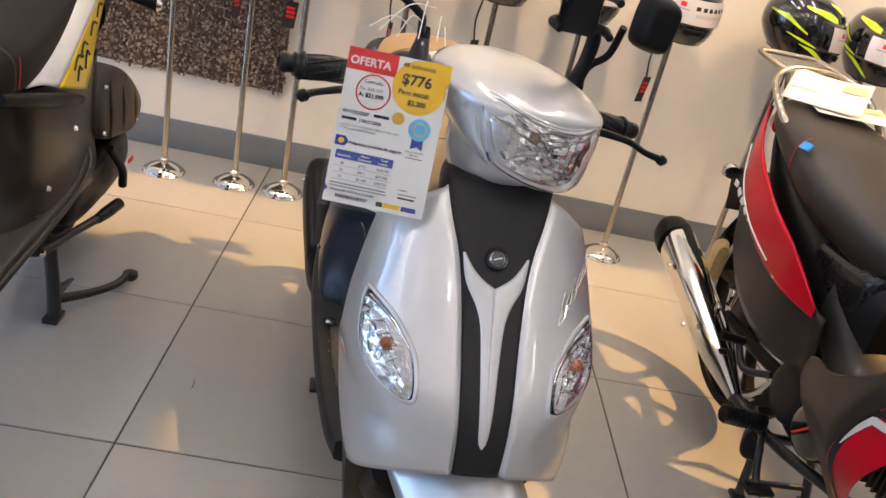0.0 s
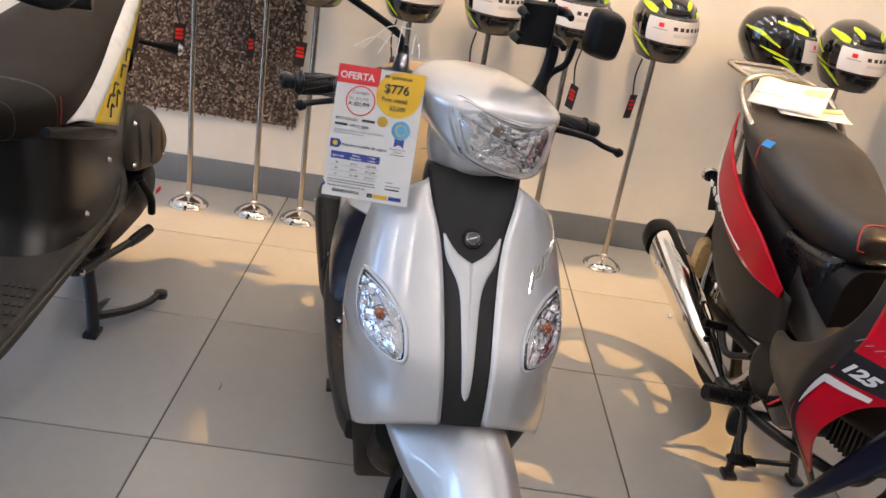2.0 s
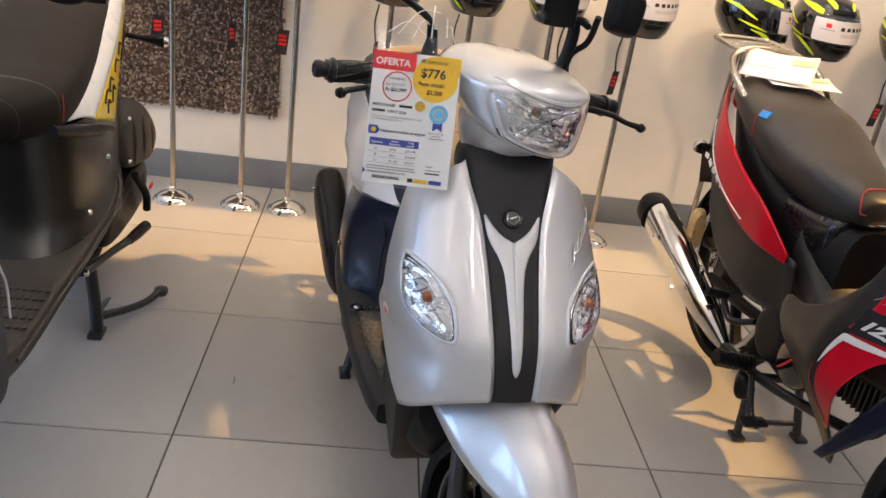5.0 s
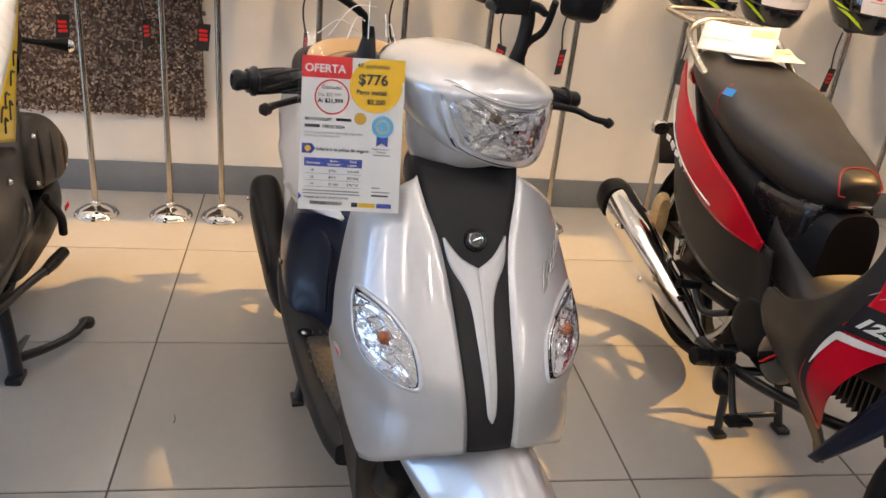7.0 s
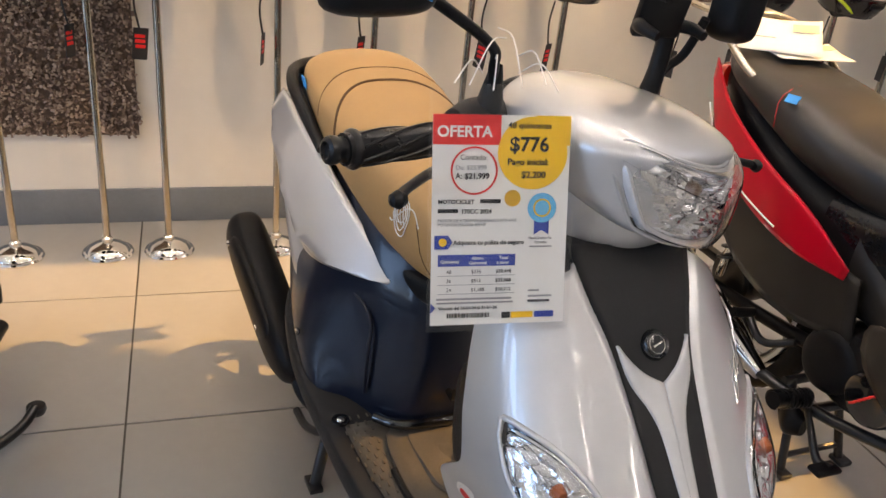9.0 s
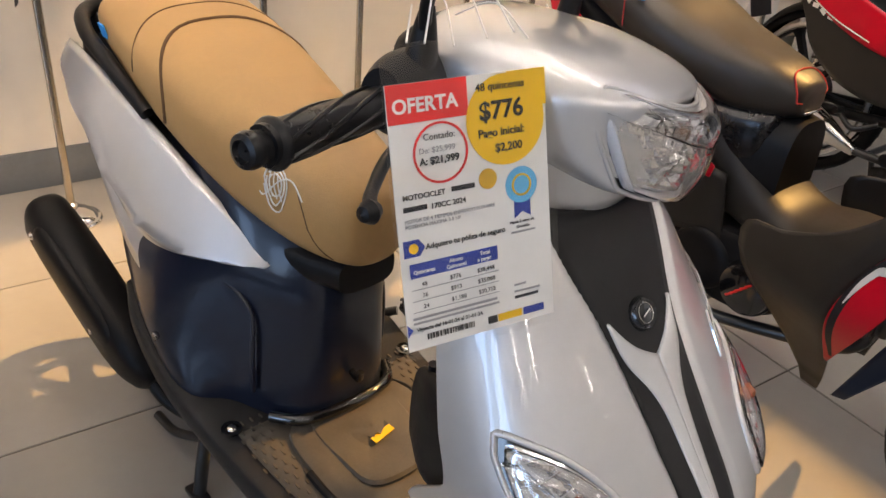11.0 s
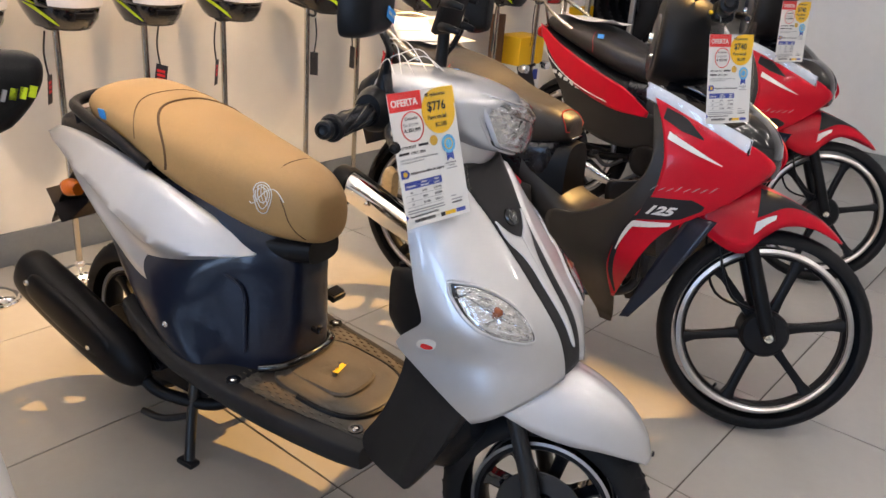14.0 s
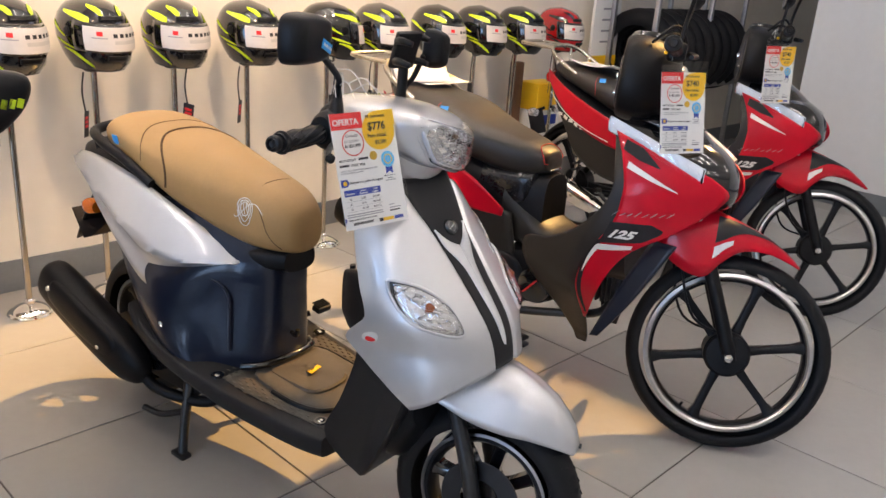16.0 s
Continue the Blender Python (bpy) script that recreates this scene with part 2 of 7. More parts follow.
def grid_bm(G, closed_u=False, cap=False):
    """A sheet from rows of points; closed_u joins each row into a ring."""
    bm = bmesh.new()
    V = [[bm.verts.new(tuple(p)) for p in row] for row in G]
    n = len(V[0])
    for a, b in zip(V[:-1], V[1:]):
        for j in range(n if closed_u else n - 1):
            k = (j + 1) % n
            bm.faces.new((a[j], a[k], b[k], b[j]))
    if cap:
        bm.faces.new(list(reversed(V[0])))
        bm.faces.new(V[-1])
    return bm


def loft(rings, nu=28, nv=24, closed=True, cap=True):
    R = [catmull(r, nu, closed) for r in rings]
    cols = [catmull([r[j] for r in R], nv) for j in range(nu)]
    return grid_bm([[cols[j][i] for j in range(nu)] for i in range(nv)], closed, cap and closed)


def oval(y, w, zt, zb, p=2.4, n=20, x=0.0, flat=0.0):
    """A ring across the bike at y: half width w, from zb to zt, superellipse power p."""
    cz, hz = (zt + zb) / 2, (zt - zb) / 2
    out = []
    for i in range(n):
        a = 2 * math.pi * i / n
        c, s = math.cos(a), math.sin(a)
        out.append((x + w * math.copysign(abs(c) ** (2 / p), c), y, cz + hz * math.copysign(abs(s) ** (2 / p), s)))
    return out


def tube(pts, r, n=10, res=4, cap=True):
    P = catmull(pts, (len(pts) - 1) * res + 1) if len(pts) > 2 and res > 1 else np.asarray(pts, float)
    if np.isscalar(r):
        rad = [r] * len(P)
    else:
        rad = np.interp(np.linspace(0, 1, len(P)), np.linspace(0, 1, len(r)), r)
    rows = []
    prev = None
    for i, p in enumerate(P):
        d = Vector(P[min(i + 1, len(P) - 1)] - P[max(i - 1, 0)]).normalized()
        if prev is None:
            side = d.orthogonal().normalized()
        else:
            side = (prev - d * prev.dot(d)).normalized()
        prev = side
        up = d.cross(side)
        rows.append([Vector(p) + float(rad[i]) * (math.cos(a) * side + math.sin(a) * up) for a in [2 * math.pi * k / n for k in range(n)]])
    return grid_bm(rows, True, cap)


def lathe(profile, n=48, axis="x", at=(0, 0, 0), closed=False):
    """Turns (radius, along) pairs round an axis through the point at."""
    rows = []
    prof = list(profile) + ([profile[0]] if closed else [])
    for r, h in prof:
        row = []
        for k in range(n):
            a = 2 * math.pi * k / n
            c, s = r * math.cos(a), r * math.sin(a)
            q = {"x": (h, c, s), "y": (c, h, s), "z": (c, s, h)}[axis]
            row.append((q[0] + at[0], q[1] + at[1], q[2] + at[2]))
        rows.append(row)
    bm = grid_bm(rows, True, False)
    bmesh.ops.remove_doubles(bm, verts=bm.verts, dist=1e-6)
    return bm


def box(at, size, bevel=0.0, seg=2, rot=None):
    bm = bmesh.new()
    bmesh.ops.create_cube(bm, size=1)
    bmesh.ops.scale(bm, vec=size, verts=bm.verts)
    if bevel:
        bmesh.ops.bevel(bm, geom=bm.edges[:], offset=bevel, segments=seg, profile=0.5, affect="EDGES")
    if rot:
        bmesh.ops.transform(bm, matrix=Euler([radians(a) for a in rot]).to_matrix().to_4x4(), verts=bm.verts)
    bmesh.ops.translate(bm, vec=at, verts=bm.verts)
    return bm


def prism(poly, x0, x1, bevel=0.0, seg=2, axis="x"):
    """A plate: the outline (a, b) drawn across one axis, from x0 to x1."""
    place = {"x": lambda a, b, h: (h, a, b), "y": lambda a, b, h: (a, h, b), "z": lambda a, b, h: (a, b, h)}[axis]
    bm = bmesh.new()
    A = [bm.verts.new(place(a, b, x0)) for a, b in poly]
    B = [bm.verts.new(place(a, b, x1)) for a, b in poly]
    n = len(poly)
    bm.faces.new(A)
    bm.faces.new(list(reversed(B)))
    for i in range(n):
        j = (i + 1) % n
        bm.faces.new((A[i], B[i], B[j], A[j]))
    bmesh.ops.recalc_face_normals(bm, faces=bm.faces)
    if bevel:
        bmesh.ops.bevel(bm, geom=bm.edges[:], offset=bevel, segments=seg, profile=0.5, affect="EDGES", clamp_overlap=True)
    return bm


def join(*bms):
    out = bmesh.new()
    for b in bms:
        me = bpy.data.meshes.new("tmp")
        b.to_mesh(me)
        out.from_mesh(me)
        bpy.data.meshes.remove(me)
        b.free()
    return out


def moved(bm, m):
    bmesh.ops.transform(bm, matrix=m, verts=bm.verts)
    return bm


def part(name, bm, material, parent=None, label="", sharp=38, thick=0.0, xf=None):
    if xf is not None:
        bmesh.ops.transform(bm, matrix=xf, verts=bm.verts)
    bmesh.ops.recalc_face_normals(bm, faces=bm.faces)
    for f in bm.faces:
        f.smooth = True
    lim = radians(sharp)
    for e in bm.edges:
        e.smooth = not (len(e.link_faces) == 2 and e.calc_face_angle(0) > lim)
    me = bpy.data.meshes.new(name)
    bm.to_mesh(me)
    bm.free()
    me.materials.append(material)
    ob = new(name, me)
    if parent is not None:
        ob.parent = parent
    if thick:
        s = ob.modifiers.new("thickness", "SOLIDIFY")
        s.thickness, s.offset = thick, -1.0
    if label:
        ob["label"] = label
    return ob


def thing(name, at, label, category, group=""):
    e = new(name)
    e.empty_display_size = 0.1
    e.matrix_world = at
    return tagged(e, label, category, group)


def lettering(txt, size, material, parent, m, name="lettering", shear=0.0, bold=0.0, align="LEFT"):
    cu = bpy.data.curves.new("font", "FONT")
    cu.body, cu.size, cu.shear, cu.offset, cu.align_x, cu.resolution_u = txt, size, shear, bold, align, 3
    cu.extrude = 0.0002
    ob = bpy.data.objects.new("font", cu)
    scene.collection.objects.link(ob)
    bpy.context.view_layer.update()
    me = bpy.data.meshes.new_from_object(ob.evaluated_get(bpy.context.evaluated_depsgraph_get()))
    bpy.data.objects.remove(ob)
    bpy.data.curves.remove(cu)
    me.materials.clear()
    me.materials.append(material)
    me.transform(m)
    out = new(name, me)
    out.name = name
    out.parent = parent
    return out


def wheel(bike, name, at, r_tyre, half, r_rim, spokes, tyre_mat, rim_mat, lip_mat, spoke_mat, turn=None, twist=0.0, width=0.02, lip=0.012):
    """A wheel about the x axis: tyre, rim, bright lip and spokes."""
    hold = part(name, lathe([(0.001, -half * 0.75), (0.036, -half * 0.75), (0.042, -half * 0.55), (0.042, half * 0.55), (0.036, half * 0.75), (0.001, half * 0.75)], 32, at=at), spoke_mat, bike, xf=turn)
    prof = []
    for i in range(17):
        a = -math.pi * 0.62 + 2 * math.pi * 0.62 * i / 16
        rr = (r_tyre - r_rim) / 2
        prof.append((r_rim + rr + rr * math.cos(a) * 1.0, half * math.sin(a)))
    t = lathe(prof, 72, at=at)
    part("tyre", t, tyre_mat, hold, xf=turn, sharp=60)
    # tread blocks
    blocks = []
    nb = 46
    for k in range(nb):
        for sgn in (-1, 1):
            b = box((sgn * half * 0.42, 0, 0), (half * 0.5, 0.012, 0.0028), 0.0, rot=(0, sgn * 26, sgn * 28))
            bmesh.ops.translate(b, vec=(0, 0, r_tyre - 0.0055), verts=b.verts)
            blocks.append(moved(b, Matrix.Translation(at) @ Matrix.Rotation(2 * math.pi * (k + 0.25 * sgn) / nb, 4, "X")))
    part("tread", join(*blocks), tyre_mat, hold, xf=turn)
    h = half * 0.62
    part("rim", lathe([(r_rim + 0.002, -h), (r_rim - 0.012, -h), (r_rim - 0.022, -h * 0.5), (r_rim - 0.022, h * 0.5), (r_rim - 0.012, h), (r_rim + 0.002, h)], 72, at=at), rim_mat, hold, xf=turn)
    for sgn in (-1, 1):
        part("rim_lip", lathe([(r_rim + 0.004, sgn * h * 1.02), (r_rim - lip * 0.4, sgn * (h + 0.004)), (r_rim - lip, sgn * (h - 0.002)), (r_rim - lip * 1.15, sgn * h * 0.7)], 72, at=at), lip_mat, hold, "bright machined rim edge", xf=turn)
    for k in range(spokes):
        a = 2 * math.pi * k / spokes + twist
        rows = []
        for rr, w, d in ((0.030, width * 1.25, h * 0.75), (r_rim * 0.45, width * 0.85, h * 0.6), (r_rim * 0.8, width * 0.9, h * 0.6), (r_rim - 0.014, width * 1.5, h * 0.8)):
            rows.append([(sx * d, sy * w / 2, rr) for sx, sy in ((-1, -0.55), (-0.75, -1), (0.75, -1), (1, -0.55), (1, 0.55), (0.75, 1), (-0.75, 1), (-1, 0.55))])
        b = grid_bm(rows, True, True)
        part("spoke", moved(b, Matrix.Translation(at) @ Matrix.Rotation(a, 4, "X")), spoke_mat, hold, xf=turn)
    return hold


def surface_patch(fn, outline, rings=8, dome=0.0, lift=0.001, n=40, hole=0.0):
    """A patch over the sheet fn(x, z, lift) inside a closed outline of (x, z)."""
    O = catmull(outline, n, True)
    c = O.mean(axis=0)
    rows = []
    for i in range(rings + 1):
        s = max(hole, 0.02) + (1 - max(hole, 0.02)) * i / rings
        rows.append([fn(c[0] + (p[0] - c[0]) * s, c[1] + (p[1] - c[1]) * s, lift + dome * (1 - s * s)) for p in O])
    bm = grid_bm(rows, True, False)
    if hole <= 0:
        bm.verts.ensure_lookup_table()
        bm.faces.new(list(reversed(bm.verts[:n])))
    return bm


def bolt(parent, at, axis="z", r=0.009, material=None):
    return part("bolt", lathe([(0.0005, 0.004), (r * 0.55, 0.004), (r * 0.8, 0.0025), (r, 0.0), (r, -0.004)], 14, axis, at), material or CHROME, parent, "shiny bolt head")

# ---------- the room ----------
def slab(name, lo, hi, material, label, category, kind="structure"):
    c = [(a + b) / 2 for a, b in zip(lo, hi)]
    s = [b - a for a, b in zip(lo, hi)]
    ob = part(name, box((0, 0, 0), s), material)
    ob.location = c
    return tagged(ob, label, category, "", kind)


X0, X1, XR, Y0, Y1, ZC = -5.0, 5.0, 8.4, -7.4, 1.13, 3.2
floor = slab("floor", (X0 - 0.1, Y0 - 0.1, -0.15), (XR + 0.1, Y1 + 0.1, -0.003), GROUT, "large pale grey porcelain tiles with dark joints", "floor")
slab("wall_back", (X0 - 0.1, Y1, -0.15), (XR + 0.1, Y1 + 0.12, ZC), WALL, "plain beige painted showroom wall", "wall")
slab("wall_right", (X1, Y0, -0.15), (X1 + 0.12, 0.0, ZC), WALL2, "plain pale grey painted wall", "wall")
slab("wall_recess", (X1 + 0.12, -0.12, -0.15), (XR, 0.0, ZC), WALL2, "plain pale grey painted wall return", "wall")
slab("wall_recess_end", (XR, -0.12, -0.15), (XR + 0.12, Y1, ZC), WALL, "plain beige painted wall end", "wall")


def holed(name, lo, hi, hlo, hhi, axis, material, label, category):
    """A slab with one rectangular opening, built as four pieces in one mesh."""
    a, b = [i for i in range(3) if i != axis]
    pieces = []
    for (a0, a1, b0, b1) in ((lo[a], hlo[0], lo[b], hi[b]), (hhi[0], hi[a], lo[b], hi[b]), (hlo[0], hhi[0], lo[b], hlo[1]), (hlo[0], hhi[0], hhi[1], hi[b])):
        if a1 - a0 < 0.01 or b1 - b0 < 0.01:
            continue
        c, s = [0] * 3, [0] * 3
        c[a], s[a] = (a0 + a1) / 2, a1 - a0
        c[b], s[b] = (b0 + b1) / 2, b1 - b0
        c[axis], s[axis] = (lo[axis] + hi[axis]) / 2, hi[axis] - lo[axis]
        pieces.append(box(c, s))
    ob = part(name, join(*pieces), material)
    return tagged(ob, label, category, "", "structure")


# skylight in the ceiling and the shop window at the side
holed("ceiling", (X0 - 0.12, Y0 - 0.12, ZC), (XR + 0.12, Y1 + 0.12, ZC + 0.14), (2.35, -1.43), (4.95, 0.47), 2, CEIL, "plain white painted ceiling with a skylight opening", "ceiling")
# added, out of view: keeps the sun off the cowl, fender and front floor
slab("ceiling_panel", (2.30, -1.48, ZC + 0.005), (3.48, -0.952, ZC + 0.10), CEIL, "narrow unseen white panel added to block sun in the skylight", "ceiling")
# second added blocker: shades the tan seat and the floor beside it
slab("ceiling_panel", (2.30, -0.95, ZC + 0.005), (3.30, -0.05, ZC + 0.10), CEIL, "unseen white panel added to block sun in the skylight", "ceiling")
holed("wall_left", (X0 - 0.12, Y0, -0.15), (X0, Y1, ZC), (-4.6, 0.2), (0.2, 3.0), 0, WALL, "plain wall with a wide shop window opening", "wall")
slab("wall_front", (X0 - 0.12, Y0 - 0.12, -0.15), (X1 + 0.12, Y0, ZC), WALL, "plain beige painted front wall", "wall")


def baseboard(lo, hi):
    c = [(a + b) / 2 for a, b in zip(lo, hi)]
    s = [b - a for a, b in zip(lo, hi)]
    ob = part("baseboard", box((0, 0, 0), s, 0.003), BASE)
    ob.location = c
    tagged(ob, "dark grey painted baseboard along the wall", "baseboard", "", "structure")


baseboard((X0, Y1 - 0.012, 0.0), (XR, Y1 - 0.0005, 0.125))
baseboard((X1 - 0.012, Y0, 0.0), (X1 - 0.0005, 0.0, 0.125))
baseboard((X0 + 0.0005, Y0, 0.0), (X0 + 0.012, Y1 - 0.012, 0.125))

# lit tubes under the ceiling
for lx, ly in [(x, y) for x in (-2.6, -0.9, 0.45, 1.25, 2.05) for y in (-2.4, 0.1)] + [(-2.9, -4.9), (-1.3, -4.6), (0.4, -4.6), (2.3, -4.9), (3.6, -3.4)]:
    lamp = thing("ceiling_light", pose(lx, ly, ZC), "white linear ceiling light with a lit tube", "ceiling light", "ceiling lights")
    part("housing", box((0, 0, -0.025), (0.12, 1.24, 0.05), 0.006), WHITE, lamp)
    part("tube", tube([(0, -0.6, -0.066), (0, 0.6, -0.066)], 0.010, 12, 1), TUBE, lamp, "glowing fluorescent tube")

# cans of the spot lamps
for sx in (-1.7, -0.5, 0.7, 1.9):
    m = look((sx, -0.62, 3.02), (sx + 0.25, 1.1, 1.25))
    can = thing("spot_lamp", m, "small white cylindrical ceiling spot lamp", "spot lamp", "ceiling spots")
    part("can", lathe([(0.074, -0.01), (0.078, -0.01), (0.078, 0.11), (0.06, 0.125), (0.001, 0.127), (0.001, 0.02), (0.07, 0.015)], 32, "z"), WHITE, can)
    part("stem", tube([(0, 0.0, 0.12), m.inverted() @ Vector((sx, -0.66, 3.2))], 0.010, 10, 1), WHITE, can)

# ---------- things shared by the bikes ----------

def price_tag(at, big, group, small=False):
    """A printed offer card in a clear sleeve, hung by white strings. x right, y up, z out of the card."""
    tag = thing("price_tag", at, "white offer card in clear sleeve, red and yellow header", "price tag", group)
    w, h = 0.144, 0.216
    part("card", box((w / 2, h / 2, 0), (w, h, 0.0012)), PAPER, tag)
    if not small:
        rows = []
        for i in range(13):
            yy = -0.006 + (h + 0.036) * i / 12
            rows.append([(-0.005 + (w + 0.010) * j / 10, yy, 0.0042 + 0.0016 * math.sin(j * 1.1 + i * 0.7) * (0.3 + i / 12)) for j in range(11)])
        part("sleeve", grid_bm(rows), SLEEVE, tag, "clear glossy plastic sleeve").visible_shadow = False
    z = 0.0012

    def bar(x, y, sx, sy, m, name="print_bar", dz=0.0):
        return part(name, box((x + sx / 2, y + sy / 2, z + dz), (sx, sy, 0.0005)), m, tag)

    def word(t, x, y, s, m, bold=0.0, dz=0.0006):
        return lettering(t, s, m, tag, Matrix.Translation((x, y, z + dz)), bold=bold)

    def disc(x, y, r, m, name="print_disc", dz=0.0, inner=0.0):
        return part(name, moved(lathe([(inner + 0.0001, 0.0), (inner + 0.0001, 0.0005), (r, 0.0005), (r, 0.0)], 36, "z"), Matrix.Translation((x, y, z + dz))), m, tag)

    bar(0.0, 0.186, 0.070, 0.030, PRINT_RED, "red_header")
    word("OFERTA", 0.004, 0.194, 0.0155, PAPER, 0.0004)
    disc(0.104, 0.178, 0.037, PRINT_YELLOW, "yellow_disc", 0.0005)
    bar(0.107, 0.186, 0.037, 0.030, PRINT_YELLOW, "yellow_corner", 0.0003)
    word("48 quincenas", 0.077, 0.203, 0.0088, INK, 0.0001, 0.0014)
    word(big, 0.079, 0.180, 0.0205, INK, 0.0005, 0.0014)
    word("Pago inicial:", 0.077, 0.166, 0.0095, INK, 0.0002, 0.0014)
    word("$2,200", 0.092, 0.153, 0.0095, INK, 0.0002, 0.0014)
    disc(0.043, 0.160, 0.0245, PRINT_RED, "red_ring", 0.0, 0.0225)
    word("Contado:", 0.028, 0.171, 0.0075, INK)
    word("De: $25,999", 0.0235, 0.161, 0.0065, GREY_INK)
    word("A: $21,999", 0.0235, 0.152, 0.0080, INK, 0.0002)
    word("MOTOCICLET", 0.006, 0.1265, 0.0060, INK, 0.0001)
    bar(0.0500, 0.1270, 0.0215, 0.0040, INK)
    bar(0.006, 0.1170, 0.021, 0.0040, INK)
    word("170CC 2024", 0.030, 0.1165, 0.0062, INK, 0.0001)
    word("MOTOR DE 4 TIEMPOS ENFRIADO POR AIRE", 0.006, 0.1080, 0.0042, GREY_INK)
    word("POTENCIA MAXIMA 8.8 HP", 0.006, 0.1035, 0.0042, GREY_INK)
    disc(0.084, 0.132, 0.0085, PRINT_GOLD, "gold_seal")
    disc(0.116, 0.122, 0.0155, PRINT_SKY, "rosette")
    disc(0.116, 0.122, 0.0095, PRINT_YELLOW, "rosette_ring", 0.0005, 0.0078)
    disc(0.116, 0.122, 0.0072, PRINT_SKY, "rosette_shield", 0.0004)
    part("rosette_ribbon", prism([(0.108, 0.112), (0.124, 0.112), (0.124, 0.094), (0.116, 0.099), (0.108, 0.094)], z, z + 0.0004, axis="z"), PRINT_BLUE, tag)
    word("Hasta 2 años de", 0.1025, 0.0895, 0.0038, INK)
    word("Garantía", 0.109, 0.0850, 0.0038, INK)
    bar(0.104, 0.0808, 0.024, 0.0016, GREY_INK)
    part("blue_flag", prism([(0.003, 0.094), (0.017, 0.094), (0.022, 0.087), (0.017, 0.080), (0.003, 0.080)], z, z + 0.0005, axis="z"), PRINT_BLUE, tag)
    disc(0.0115, 0.087, 0.0042, PRINT_YELLOW, "yellow_dot", 0.0006)
    word("Adquiere tu póliza de seguro", 0.0225, 0.0845, 0.0064, INK, 0.0001)
    bar(0.007, 0.062, 0.082, 0.012, PRINT_BLUE, "table_header")
    for t, tx, ty in (("Quincenas", 0.0095, 0.0655), ("Abono", 0.0425, 0.0690), ("Quincenal", 0.0395, 0.0640), ("Total", 0.0715, 0.0690), ("a pagar", 0.0690, 0.0640)):
        word(t, tx, ty, 0.0046, PAPER, 0.0001, 0.0008)
    for k, r in enumerate((("48", "$776", "$38,448"), ("36", "$913", "$35,068"), ("24", "$1,188", "$30,712"))):
        yy = 0.0545 - 0.0095 * k
        for j, t in enumerate(r):
            word(t, 0.016 + 0.026 * j, yy, 0.0052, INK)
        bar(0.007, yy - 0.0028, 0.082, 0.0005, GREY_INK)
    bar(0.006, 0.0265, 0.080, 0.0020, GREY_INK)
    bar(0.006, 0.0225, 0.082, 0.0018, GREY_INK)
    word("Vigencia del 16-01-24 al 31-01-24.", 0.008, 0.0165, 0.0046, INK, 0.0001)
    part("blue_arrow", prism([(0.0, 0.024), (0.005, 0.0185), (0.0, 0.013)], z, z + 0.0005, axis="z"), PRINT_BLUE, tag)
    rnd = random.Random(5)
    xx = 0.018
    bars = []
    while xx < 0.062:
        wv = rnd.choice((0.0006, 0.001, 0.0016))
        bars.append(box((xx, 0.010, z + 0.0002), (wv, 0.005, 0.0004)))
        xx += wv + rnd.choice((0.0006, 0.001))
    part("barcode", join(*bars), INK, tag)
    bar(0.076, 0.006, 0.009, 0.0065, INK, "logo_bar")
    bar(0.086, 0.006, 0.024, 0.0065, PRINT_YELLOW, "logo_bar")
    bar(0.112, 0.006, 0.021, 0.0065, PRINT_BLUE, "logo_bar")
    bar(0.104, 0.034, 0.012, 0.0018, GREY_INK)
    bar(0.104, 0.028, 0.026, 0.0018, GREY_INK)
    bar(0.104, 0.0225, 0.024, 0.0024, INK)
    return tag


# ---------- the silver scooter ----------
S_AT = pose(0.536, -0.047, 0, 0, 0, 7.5)
scooter = thing("motor_scooter", S_AT, "silver motor scooter with tan seat on its centre stand", "scooter", "parked motorcycles")


def steering(foot, top, degrees):
    """The turn of the fork and bars about their raked axis."""
    a, b = Vector(foot), Vector(top)
    return Matrix.Translation(a) @ Matrix.Rotation(radians(degrees), 4, b - a) @ Matrix.Translation(-a)


HEAD = steering((0, -1.03, 0.214), (0, -0.72, 1.0), 14)

ZB = lambda u: 0.541 - 0.087 * abs(u) ** 2.2
ZT = lambda u: 0.886 - 0.078 * abs(u) ** 3.5
YC = [(0.44, -1.055), (0.50, -1.085), (0.55, -1.092), (0.62, -1.070), (0.70, -1.007), (0.78, -0.940), (0.84, -0.897), (0.88, -0.870), (0.90, -0.858)]
YE = [(0.44, -1.00), (0.454, -0.982), (0.48, -0.950), (0.51, -0.912), (0.54, -0.872), (0.573, -0.828), (0.590, -0.832), (0.615, -0.858), (0.641, -0.880), (0.70, -0.856), (0.78, -0.822), (0.84, -0.800), (0.88, -0.790)]
WW = [(0.44, 0.160), (0.454, 0.166), (0.48, 0.177), (0.52, 0.187), (0.573, 0.194), (0.62, 0.199), (0.66, 0.198), (0.70, 0.192), (0.78, 0.172), (0.84, 0.150), (0.88, 0.128), (0.90, 0.116)]
SW = [(0.50, 0.034), (0.60, 0.038), (0.70, 0.044), (0.76, 0.050), (0.80, 0.058), (0.84, 0.072), (0.88, 0.082), (0.90, 0.084)]


def smooth01(v):
    v = max(0.0, min(1.0, v))
    return v * v * (3 - 2 * v)


